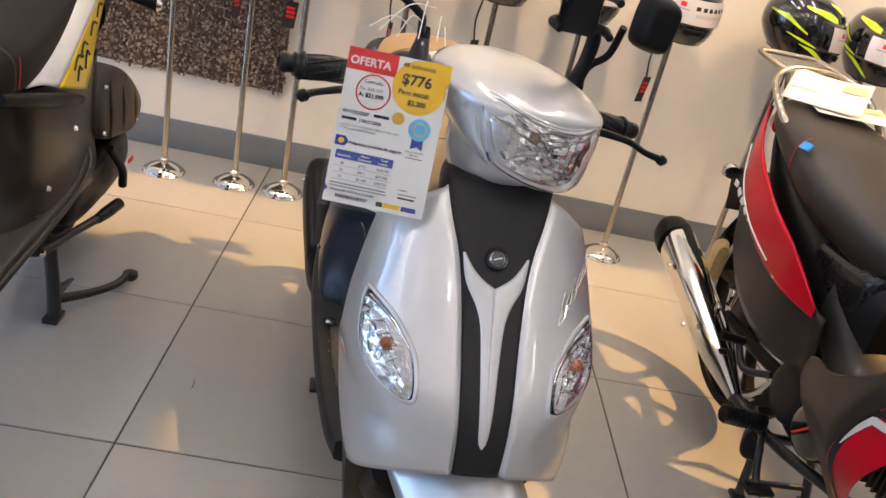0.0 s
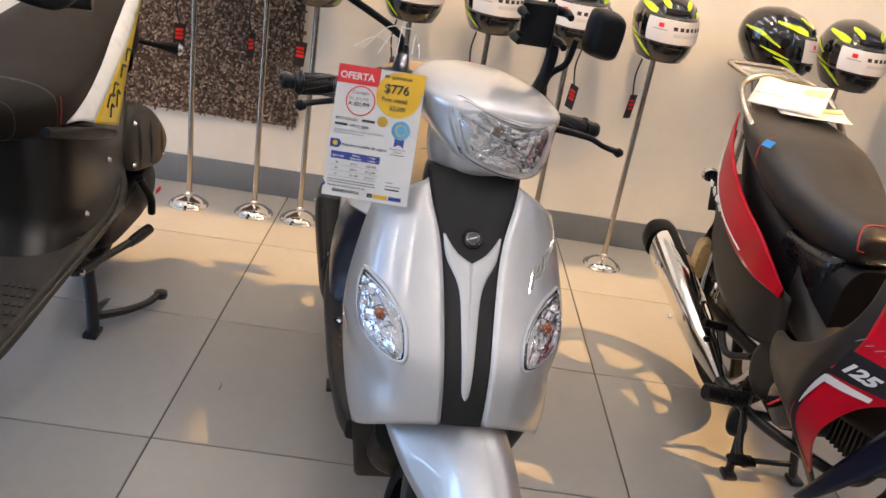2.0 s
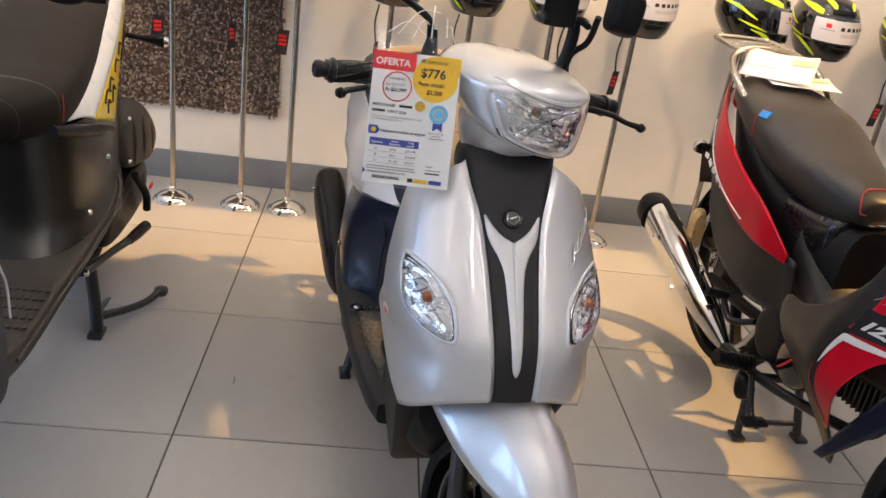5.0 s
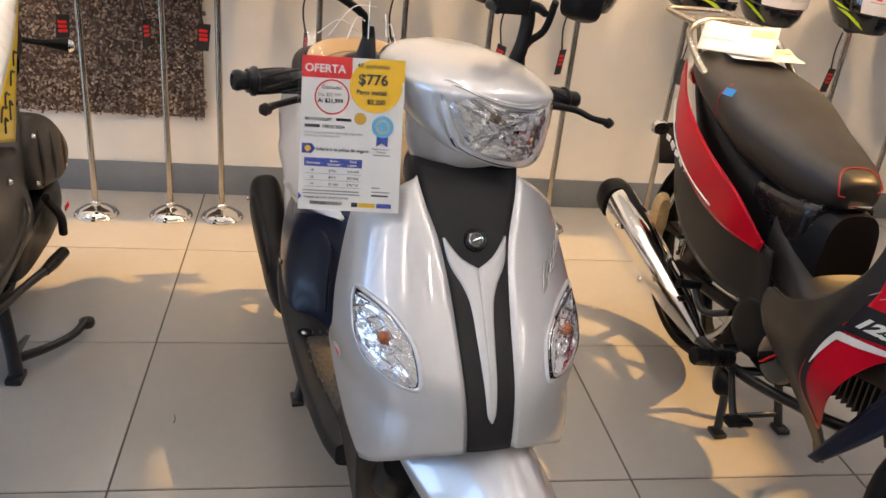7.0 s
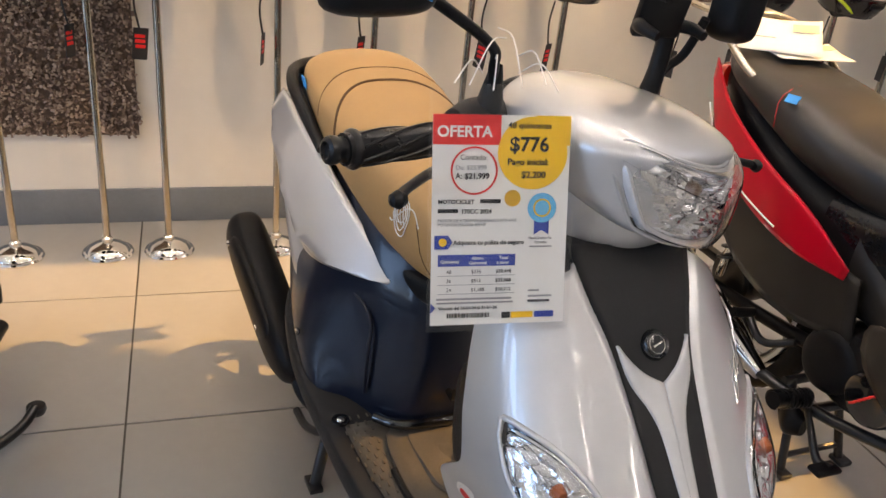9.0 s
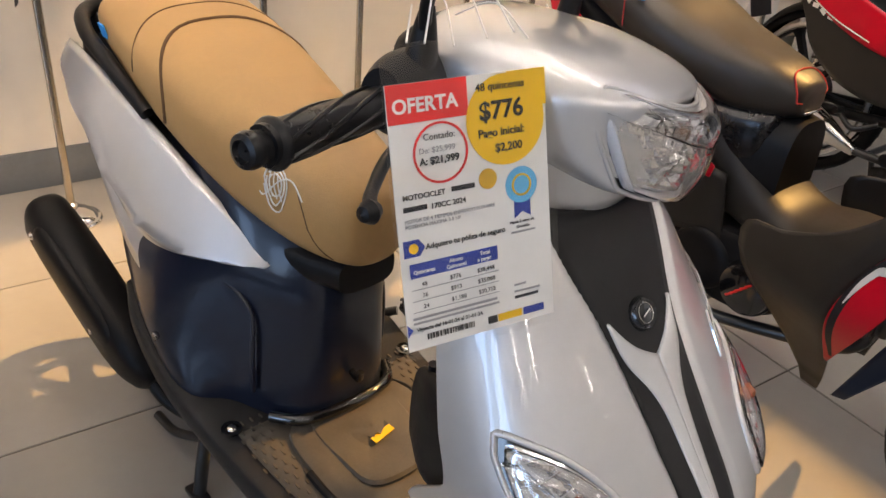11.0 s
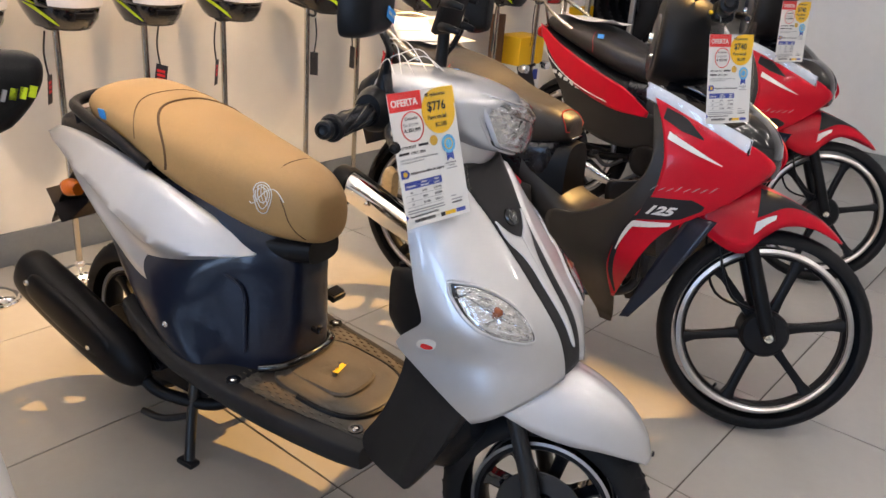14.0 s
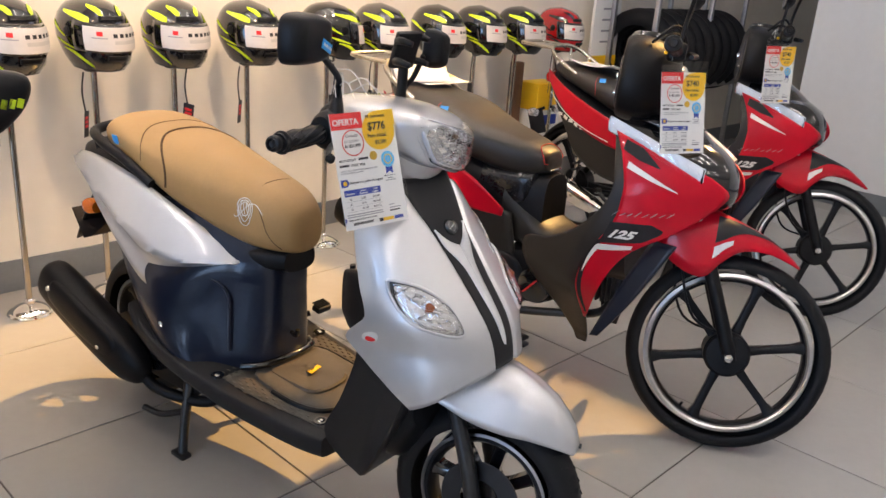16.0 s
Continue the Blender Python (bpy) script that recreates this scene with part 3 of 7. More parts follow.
def shield(x, z, lift=0.0, lobes=True):
    """The front of the leg shield, from the height and the distance off the middle."""
    w = curve1(WW, z)
    u = min(1.0, abs(x) / w)
    yc, ye = curve1(YC, z), curve1(YE, z)
    y = yc + (ye - yc) * (0.52 * u ** 2.3 + 0.48 * u ** 14)
    if lobes:
        y -= 0.009 * smooth01((abs(x) - curve1(SW, z) + 0.003) / 0.009) * (1 - smooth01((u - 0.55) / 0.45))
    k = u ** 3
    return Vector((x + math.copysign(lift * k, x), y - lift * (1 - 0.6 * k), z))


rows = []
NU = 150
for i in range(41):
    row = []
    for j in range(NU + 1):
        s = -1 + 2 * j / NU
        u = math.copysign(1 - (1 - abs(s)) ** 1.7, s)
        z = ZB(u) + (ZT(u) - ZB(u)) * i / 40
        row.append(shield(u * curve1(WW, z), z))
    rows.append(row)
part("front_shield", grid_bm(rows), SILVER, scooter, "glossy silver painted front shield", thick=0.005, sharp=50)

# black middle stripe and the silver Y on it
rows = []
for i in range(36):
    z = 0.536 + (0.892 - 0.536) * i / 35
    hw = curve1(SW, z) - 0.002
    rows.append([shield(hw * (-1 + 2 * j / 14), z, 0.0025, False) for j in range(15)])
part("centre_stripe", grid_bm(rows), CHARCOAL, scooter, "matt black central stripe", thick=0.004)
halves = []
YOUT = [(0.583, 0.002), (0.590, 0.006), (0.62, 0.009), (0.68, 0.0135), (0.722, 0.018), (0.742, 0.026), (0.762, 0.040), (0.775, 0.0455), (0.800, 0.0500)]
for sgn in (-1, 1):
    rows = []
    for i in range(44):
        z = 0.583 + 0.216 * i / 43
        ou = curve1(YOUT, z)
        inn = 0.0 if z < 0.766 else min(ou - 0.004, 0.0465 * ((z - 0.766) / 0.034) ** 0.5)
        rows.append([shield(sgn * (inn + (ou - inn) * j / 6), z, 0.0045 + 0.0035 * (1 - (j / 6) ** 2 if z < 0.766 else 1 - (j / 3 - 1) ** 2), False) for j in range(7)])
    halves.append(grid_bm(rows))
part("y_trim", join(*halves), TRIM, scooter, "silver Y-shaped trim on the stripe", thick=0.004)
badge_at = shield(0, 0.797, 0.006, False)
tilt = Matrix.Translation(badge_at) @ Matrix.Rotation(radians(52), 4, "X")
part("badge", moved(lathe([(0.0005, 0.004), (0.010, 0.0035), (0.013, 0.002), (0.0155, 0.004), (0.018, 0.0), (0.018, -0.004)], 36, "z"), tilt), GLOSS, scooter, "round black badge")
part("badge_emblem", join(moved(lathe([(0.0100, 0.0038), (0.0104, 0.0042), (0.0108, 0.0038)], 28, "z"), tilt), moved(box((0, 0.0, 0.0046), (0.013, 0.0018, 0.0010), rot=(0, 0, 20)), tilt)), CHROME, scooter, "chrome emblem on the badge")
# chrome script on the wing, as plain slanted strokes
strokes = []
for k in range(6):
    xx = 0.104 + 0.0092 * k
    zz = 0.744 + 0.0085 * k
    hh = (0.036, 0.019, 0.030, 0.018, 0.018, 0.018)[k]
    strokes.append(tube([shield(xx - 0.003, zz - hh / 2, 0.003), shield(xx, zz, 0.004), shield(xx + 0.006, zz + hh / 2, 0.003)], 0.0015, 6, 3))
    if k < 5:
        strokes.append(tube([shield(xx - 0.003, zz - hh / 2, 0.003), shield(xx + 0.006, zz - hh / 3 + 0.003, 0.003), shield(xx + 0.010, zz + 0.004, 0.003)], 0.0014, 6, 3))
part("script_emblem", join(*strokes), CHROME, scooter, "slanted chrome script emblem")

EYE_L = [(-0.167, 0.718), (-0.173, 0.708), (-0.176, 0.693), (-0.176, 0.664), (-0.165, 0.643), (-0.132, 0.628), (-0.108, 0.625), (-0.101, 0.637), (-0.105, 0.671), (-0.119, 0.692), (-0.140, 0.710)]
for sgn in (1, -1):
    ec = np.mean(EYE_L, axis=0)
    eye = [(sgn * q[0] - (0.008 if sgn < 0 else 0.0), q[1]) for q in [ec + (np.array(p) - ec) * 0.94 for p in EYE_L]]
    c = np.mean(eye, axis=0)
    grown = [tuple(c + (np.array(p) - c) * 1.07) for p in eye]
    ind = part("indicator", surface_patch(shield, grown, 6, 0.0, 0.0022), GLOSS, scooter, "clear almond-shaped front indicator")
    rr = random.Random(8 + sgn)
    EO = catmull(eye, 30, True)
    rows = []
    for i in range(8):
        s = 0.05 + 0.95 * i / 7
        rows.append([shield(c[0] + (p[0] - c[0]) * s, c[1] + (p[1] - c[1]) * s, 0.003 + (rr.uniform(0, 0.006) if i < 7 else 0)) for p in EO])
    part("reflector", grid_bm(rows, True), REFLECTOR, ind, "bright faceted reflector", sharp=4)
    ribs = []
    for k in range(6):
        q = -0.75 + 1.2 * k / 5
        a = c + np.array((sgn * 0.030, -0.043)) * q
        d = np.array((sgn * 0.016, 0.011)) * (1 - q * q) ** 0.5
        ribs.append(tube([shield(a[0] - d[0], a[1] - d[1], 0.006), shield(a[0], a[1], 0.008), shield(a[0] + d[0], a[1] + d[1], 0.006)], 0.0011, 6, 2))
    part("lens_rib", join(*ribs), REFLECTOR, ind)
    part("bulb", moved(lathe([(0.0005, 0.012), (0.006, 0.010), (0.0085, 0.004), (0.009, -0.002)], 16, "y"), Matrix.Translation(shield(c[0], c[1] + 0.006, 0.006)) @ Matrix.Rotation(math.pi, 4, "Z")), DULL_AMBER, ind, "amber bulb")
    part("lens", surface_patch(shield, eye, 10, 0.010, 0.0085), GLASS, ind, "clear lens", thick=0.002).visible_shadow = False
    O = catmull(grown, 48, True)
    part("bezel", tube([shield(c[0] + (p[0] - c[0]) * 1.04, c[1] + (p[1] - c[1]) * 1.04, 0.001) for p in list(O) + [O[0]]], 0.0036, 10, 1), SILVER, ind, "silver surround")

part("flag_sticker", surface_patch(shield, [(-0.1935, 0.600), (-0.1928, 0.609), (-0.1905, 0.608), (-0.1880, 0.597), (-0.1872, 0.588), (-0.1885, 0.582), (-0.1910, 0.585)], 4, 0, 0.0012, 16), WHITE, scooter, "small round flag sticker")
part("flag_stripe", surface_patch(shield, [(-0.1915, 0.596), (-0.1884, 0.594), (-0.1876, 0.588), (-0.1887, 0.584), (-0.1905, 0.587)], 3, 0, 0.0018, 12), PRINT_RED, scooter)

# inner shield, belly and steering cover
side = [(-0.83, 0.855), (-0.815, 0.72), (-0.812, 0.60), (-0.820, 0.52), (-0.785, 0.40), (-0.725, 0.30), (-0.735, 0.245), (-0.805, 0.212), (-0.845, 0.225), (-0.955, 0.440), (-0.955, 0.50), (-0.90, 0.60), (-0.885, 0.72), (-0.865, 0.855)]
rows = []
for s in (-1.0, -0.93, -0.7, 0.0, 0.7, 0.93, 1.0):
    row = []
    for y, z in side:
        w = 0.136 + 0.027 * smooth01((z - 0.22) / 0.18) if z < 0.5 else max(0.070, curve1(WW, z) - (0.035 if z < 0.65 else 0.065))
        k = 1.0 if abs(s) < 0.95 else 0.975
        row.append((s * w, -0.83 + (y + 0.83) * k, 0.5 + (z - 0.5) * k))
    rows.append(row)
part("inner_shield", loft(rows, 52, 20), CHARCOAL, scooter, "charcoal plastic inner leg shield and belly", sharp=45)
for sgn in (-1, 1):
    part("shield_edge", loft([oval(-0.875, 0.018, 0.712, 0.58, 3, 16, sgn * 0.166), oval(-0.82, 0.018, 0.712, 0.575, 3, 16, sgn * 0.160), oval(-0.785, 0.012, 0.702, 0.60, 3, 16, sgn * 0.152)], 24, 10), BLACK, scooter)
    part("mirror_bolt", lathe([(0.0005, 0.0), (0.006, 0.0), (0.006, 0.008), (0.0005, 0.008)], 12, "z", (sgn * 0.150, -0.800, 0.706)), BLACK, scooter)
part("neck", loft([oval(-0.862, 0.070, 0.895, 0.82, 2.6), oval(-0.82, 0.082, 0.91, 0.80, 2.6), oval(-0.76, 0.075, 0.90, 0.80, 2.6)], 28, 10), CHARCOAL, scooter)

# handlebar cowl
def cowl_ring(z, f, b, w, p=2.25, n=28):
    cy, hy = (f + b) / 2, (b - f) / 2
    out = []
    for k in range(n):
        a = 2 * math.pi * k / n
        c, s = math.cos(a), math.sin(a)
        out.append((w * math.copysign(abs(c) ** (2 / p), c), cy + hy * math.copysign(abs(s) ** (2 / p), s), z))
    return out


cowl = part("handlebar_cowl", loft([cowl_ring(0.913, -0.897, -0.862, 0.050, 2.6), cowl_ring(0.920, -0.902, -0.825, 0.074, 2.6), cowl_ring(0.938, -0.902, -0.755, 0.097, 2.7), cowl_ring(0.960, -0.898, -0.675, 0.115, 2.7), cowl_ring(0.982, -0.897, -0.642, 0.125, 2.7), cowl_ring(1.001, -0.899, -0.638, 0.127, 2.7), cowl_ring(1.012, -0.886, -0.640, 0.121, 2.6), cowl_ring(1.022, -0.858, -0.644, 0.110, 2.5), cowl_ring(1.031, -0.820, -0.652, 0.090, 2.4), cowl_ring(1.038, -0.765, -0.672, 0.052, 2.2)], 72, 54), SILVER, scooter, "glossy silver handlebar cowl", xf=HEAD)
part("chin", loft([cowl_ring(0.868, -0.846, -0.735, 0.074), cowl_ring(0.880, -0.864, -0.722, 0.082), cowl_ring(0.905, -0.876, -0.705, 0.088), cowl_ring(0.935, -0.876, -0.70, 0.090), cowl_ring(0.955, -0.870, -0.70, 0.088)], 48, 20), SILVER, cowl, "silver lower half of the cowl", xf=HEAD)


def face(x, z, lift=0.0):
    """The lamp's face on the front of the cowl, leaning back towards its top."""
    u = min(1.0, abs(x) / 0.100)
    return Vector((x, -0.912 + 0.052 * u ** 2.2 + 10 * max(0.0, z - 0.970) ** 2 + 4 * max(0.0, 0.940 - z) ** 2 - lift, z))


LAMP = [(-0.0985, 0.994), (-0.0975, 0.997), (-0.084, 1.010), (-0.080, 1.0115), (-0.074, 1.0105), (-0.045, 1.002), (0.0, 0.995), (0.045, 0.994), (0.080, 1.000), (0.090, 1.000), (0.093, 0.990), (0.085, 0.945), (0.076, 0.920), (0.066, 0.910), (0.040, 0.905), (0.0, 0.908), (-0.040, 0.916), (-0.064, 0.924), (-0.074, 0.932), (-0.088, 0.962)]
cl = np.mean(LAMP, axis=0)
big = [tuple(cl + (np.array(p) - cl) * 1.05) for p in LAMP]
headlight = part("headlight", surface_patch(face, big, 6, 0.0, 0.001, 56), GLOSS, scooter, "clear wide headlight with faceted chrome reflector", xf=HEAD)
rnd = random.Random(3)
O = catmull(LAMP, 48, True)
rows = []
for i in range(13):
    s = 0.04 + 0.86 * i / 12
    rows.append([face(cl[0] + (p[0] - cl[0]) * s, cl[1] + (p[1] - cl[1]) * s, 0.003 + (rnd.uniform(0, 0.008) if i < 12 else 0)) for p in O])
part("reflector", grid_bm(rows, True), REFLECTOR, headlight, "faceted chrome reflector", sharp=4, xf=HEAD)
rows = [[face(cl[0] + (p[0] - cl[0]) * s, cl[1] + (p[1] - cl[1]) * s, h) for p in O] for s, h in ((0.895, 0.004), (0.935, 0.008), (0.965, 0.011), (0.985, 0.010), (0.985, 0.002))]
part("reflector_rim", grid_bm(rows, True), SILVER, headlight, "smooth silver rim inside the lens", xf=HEAD)
part("bulb_cap", moved(lathe([(0.0005, -0.012), (0.006, -0.011), (0.0075, -0.006), (0.0075, 0.0)], 20, "y"), Matrix.Translation(face(-0.030, 0.978, 0.003))), DULL_BULB, headlight, xf=HEAD)
rows = [[face(cl[0] + (p[0] - cl[0]) * q, cl[1] + (p[1] - cl[1]) * q, 0.018 + 0.009 * (1 - q * q)) for p in O] for q in np.linspace(0.02, 0.97, 12)]
rows += [[face(cl[0] + (p[0] - cl[0]) * q, cl[1] + (p[1] - cl[1]) * q, h) for p in O] for q, h in ((0.995, 0.0165), (1.0, 0.013), (1.005, 0.003))]
part("lens", grid_bm(rows, True), GLASS, headlight, "clear headlight lens", thick=0.0012, xf=HEAD).visible_shadow = False
OB = catmull(big, 60, True)
part("headlight_trim", tube([face(p[0], p[1], 0.002) for p in list(OB) + [OB[0]]], 0.0024, 8, 1), SILVER, headlight, "silver trim round the lamp", xf=HEAD)
part("dashboard", loft([oval(-0.628, 0.085, 1.010, 0.95, 3), oval(-0.655, 0.095, 1.030, 0.95, 3), oval(-0.685, 0.07, 1.036, 0.97, 3)], 28, 10), BLACK, scooter, xf=HEAD)

for sgn, go in ((-1, 0.0), (1, -0.042)):
    grip = part("grip", tube([(sgn * 0.165, -0.690, 0.963), (sgn * (0.318 + go), -0.690, 0.954)], 0.0175, 20, 1), GRIP, scooter, "black ribbed rubber grip", xf=HEAD)
    twist = []
    for k in range(7):
        pts = []
        for q in range(9):
            f = q / 8
            a = 2 * math.pi * k / 7 + f * 1.8
            pts.append((sgn * (0.185 + go + 0.118 * f), -0.690 + 0.0178 * math.cos(a), 0.9625 - 0.0085 * f + 0.0178 * math.sin(a)))
        twist.append(tube(pts, 0.0022, 6, 1))
    part("grip_rib", join(*twist), GRIP, grip, xf=HEAD)
    part("grip_collar", lathe([(0.0175, sgn * 0.303), (0.0215, sgn * 0.305), (0.0222, sgn * 0.308), (0.0210, sgn * 0.311), (0.0165, sgn * 0.314), (0.0135, sgn * 0.318), (0.0135, sgn * 0.325), (0.0150, sgn * 0.328), (0.0155, sgn * 0.333), (0.0140, sgn * 0.338), (0.0095, sgn * 0.340), (0.0075, sgn * 0.336), (0.001, sgn * 0.335)], 24, "x", (sgn * go, -0.690, 0.954)), GRIP, grip, xf=HEAD)
    part("switch_housing", loft([[(sgn * x, *p) for p in [(-0.690 + rr * math.cos(a), 0.968 + rr * 1.15 * math.sin(a)) for a in np.linspace(0, 2 * math.pi, 13)[:-1]]] for x, rr in ((0.100, 0.030), (0.12, 0.036), (0.155, 0.034), (0.178, 0.024))], 24, 10), BLACK, scooter, xf=HEAD)
    part("brake_lever", tube([(sgn * 0.125, -0.727, 0.957), (sgn * 0.165, -0.740, 0.957), (sgn * 0.240, -0.755, 0.953), (sgn * (0.300 + go), -0.785, 0.948), (sgn * (0.320 + go), -0.800, 0.946)], [0.009, 0.0075, 0.0058, 0.005, 0.006], 10, 5), BLACK, scooter, xf=HEAD)
    part("lever_ball", moved(lathe([(0.0005, -0.0095), (0.006, -0.0075), (0.0095, 0.0), (0.006, 0.0075), (0.0005, 0.0095)], 14, "x"), Matrix.Translation((sgn * (0.325 + go), -0.804, 0.945))), BLACK, scooter, xf=HEAD)
    mx, mw = (0.336, 1.0) if sgn < 0 else (0.214, 0.56)
    stem = part("mirror_stem", tube([(sgn * 0.138, -0.700, 0.985), (sgn * 0.148, -0.705, 1.045), (sgn * 0.170, -0.716, 1.075), (sgn * (mx - 0.05), -0.738, 1.125)], 0.0062, 10, 5), BLACK, scooter, xf=HEAD)
    part("boot", lathe([(0.014, 0.985), (0.015, 1.01), (0.010, 1.035), (0.0065, 1.05)], 14, "z", (sgn * 0.140, -0.701, 0)), BLACK, scooter, xf=HEAD)
    mh = loft([[(sgn * (mx + a * w * mw), yy, 1.142 + b * h) for a, b in ((-1, 0.55), (-0.8, 0.95), (0.2, 1), (0.85, 0.8), (1, 0.3), (0.95, -0.6), (0.7, -1), (-0.3, -0.95), (-0.9, -0.7), (-1, 0))] for yy, w, h in ((-0.772, 0.022, 0.02), (-0.768, 0.045, 0.034), (-0.750, 0.058, 0.042), (-0.730, 0.060, 0.044), (-0.726, 0.056, 0.041))], 36, 16)
    mir = part("mirror", mh, BLACK, scooter, "black wing mirror housing", xf=HEAD)
    part("mirror_glass", loft([[(sgn * (mx + a * 0.053 * mw), yy, 1.142 + b * 0.038) for a, b in ((-1, 0.55), (-0.8, 0.95), (0.2, 1), (0.85, 0.8), (1, 0.3), (0.95, -0.6), (0.7, -1), (-0.3, -0.95), (-0.9, -0.7), (-1, 0))] for yy in (-0.727, -0.7245)], 36, 3), MIRROR, mir, "mirror glass", xf=HEAD)
part("blue_sticker", box((-0.314, -0.774, 1.134), (0.034, 0.002, 0.016), rot=(0, 18, 4)), BLUE_TAPE, scooter, "small blue sticker on the mirror", xf=HEAD)
lettering("DERECHO", 0.0068, WHITE, scooter, HEAD @ pose(-0.314, -0.774, 1.134, 0, 18, 4) @ pose(-0.0150, -0.0014, -0.0024, 90, 0, 0), "sticker_word", 0.0001)

# phone clip on the mirror stem
clip = part("phone_holder", box((0.083, -0.730, 1.135), (0.062, 0.016, 0.085), 0.005, 2, (24, -6, -28)), BLACK, scooter, "black plastic phone clip on an arm", xf=HEAD)
for dx, dz, ang in ((-0.036, 0.018, 30), (0.034, 0.030, -20), (-0.038, -0.026, 20), (0.036, -0.022, -25)):
    part("clip_jaw", tube([(0.083 + dx * 0.8, -0.725, 1.135 + dz), (0.083 + dx * 1.25, -0.745, 1.135 + dz), (0.083 + dx * 1.2, -0.768, 1.130 + dz)], [0.009, 0.008, 0.006], 10, 4), BLACK, clip, xf=HEAD)
part("clip_arm", tube([(0.132, -0.704, 1.01), (0.142, -0.702, 1.05), (0.140, -0.702, 1.10), (0.100, -0.715, 1.128)], [0.014, 0.012, 0.012, 0.014], 12, 5), BLACK, clip, xf=HEAD)

# floorboard
part("floorboard", loft([oval(-0.725, 0.155, 0.272, 0.212, 6, 24), oval(-0.66, 0.176, 0.283, 0.218, 6, 24), oval(-0.52, 0.196, 0.298, 0.232, 6, 24), oval(-0.39, 0.207, 0.312, 0.250, 6, 24), oval(-0.22, 0.218, 0.345, 0.290, 6, 24), oval(-0.10, 0.208, 0.385, 0.330, 6, 24), oval(-0.03, 0.185, 0.405, 0.36, 6, 24)], 48, 30), CHARCOAL, scooter, "dark grey plastic floorboard", sharp=45)


def deck(x, y, lift=0.0):
    return (x, y, curve1([(-0.725, 0.272), (-0.66, 0.283), (-0.52, 0.298), (-0.39, 0.312), (-0.22, 0.345)], y) + lift)


part("tread_mat", grid_bm([[deck(hw * s, yy, 0.0012) for s in np.linspace(-1, 1, 9)] for yy, hw in [(q, curve1([(-0.725, 0.125), (-0.52, 0.165), (-0.39, 0.172)], q)) for q in np.linspace(-0.712, -0.40, 14)]]), MAT_PLASTIC, scooter, "brownish grey ribbed foot mat", thick=0.0015)
dashes = []
for r in range(20):
    yy = -0.70 + 0.0165 * r
    hw = curve1([(-0.725, 0.125), (-0.52, 0.17), (-0.39, 0.178)], yy)
    for c in range(-11, 12):
        xx = c * 0.0165 + (0.008 if r % 2 else 0)
        if abs(xx) < hw and not (abs(xx) < 0.124 and yy > -0.684):
            p = deck(xx, yy, 0.0022)
            dashes.append(box(p, (0.0028, 0.0100, 0.0022)))
tag_dash = part("tread", join(*dashes), MAT_PLASTIC, scooter, "rows of small raised grip ribs")
tag_dash["kind"] = "stuff"
hatch_o = [(-0.092, -0.43), (-0.118, -0.55), (-0.100, -0.640), (-0.045, -0.676), (0.045, -0.676), (0.100, -0.640), (0.118, -0.55), (0.092, -0.43)]
rows = []
for dz, k in ((0.0, 1.0), (0.009, 0.99), (0.012, 0.95), (0.013, 0.80), (0.013, 0.40), (0.013, 0.05)):
    rows.append([(p[0] * k, -0.54 + (p[1] + 0.54) * k, deck(0, p[1])[2] + dz) for p in catmull(hatch_o, 40, True)])
hatch = part("battery_hatch", grid_bm(rows, True), MAT_PLASTIC, scooter, "raised battery hatch in the floorboard", sharp=35)
part("hatch_gap", tube([(p[0] * 1.02, -0.54 + (p[1] + 0.54) * 1.02, deck(0, p[1])[2] + 0.003) for p in catmull(hatch_o, 30, True)][3:27], 0.0075, 8, 1), BLACK, hatch)
inner = [(-0.066, -0.44), (-0.074, -0.55), (-0.050, -0.608), (0.050, -0.608), (0.074, -0.55), (0.066, -0.44)]
part("hatch_panel", grid_bm([[(p[0] * k, -0.52 + (p[1] + 0.52) * k, deck(0, p[1])[2] + dz) for p in catmull(inner, 32, True)] for k, dz in ((1, 0.012), (0.95, 0.017), (0.6, 0.018), (0.05, 0.018))], True), MAT_PLASTIC, hatch)
part("warning_label", box((0.010, -0.536, 0.3162), (0.044, 0.013, 0.001), rot=(6, 0, 12)), PRINT_YELLOW, hatch, "small yellow warning label")
part("label_bar", box((0.008, -0.523, 0.3174), (0.044, 0.011, 0.001), rot=(6, 0, 12)), INK, hatch)
for x, y in ((-0.175, -0.386), (0.177, -0.386), (-0.114, -0.682), (0.114, -0.682)):
    part("bolt_well", lathe([(0.017, 0.0), (0.0165, 0.0035), (0.011, 0.0035), (0.010, 0.0)], 20, "z", deck(x, y, 0.0)), GLOSS, scooter)
    bolt(scooter, deck(x, y, 0.002))
for sgn in (-1, 1):
    bolt(scooter, (sgn * 0.214, -0.221, 0.412), "x", 0.008)

# body under the seat
plan = lambda k, f, w, b: [(0, f), (0.055 * k, f + 0.006), (0.090 * k, f + 0.045), (0.132 * k, f + 0.12), (w * 0.97, f + min(0.23, (b - f) * 0.55)), (w, f + min(0.36, (b - f) * 0.78)), (w * 0.8, b - 0.03), (0, b)]


def ring(z, k, f, w, b):
    p = plan(k, f, w, b)
    return [(x, y, z) for x, y in p] + [(-x, y, z) for x, y in reversed(p[1:-1])]


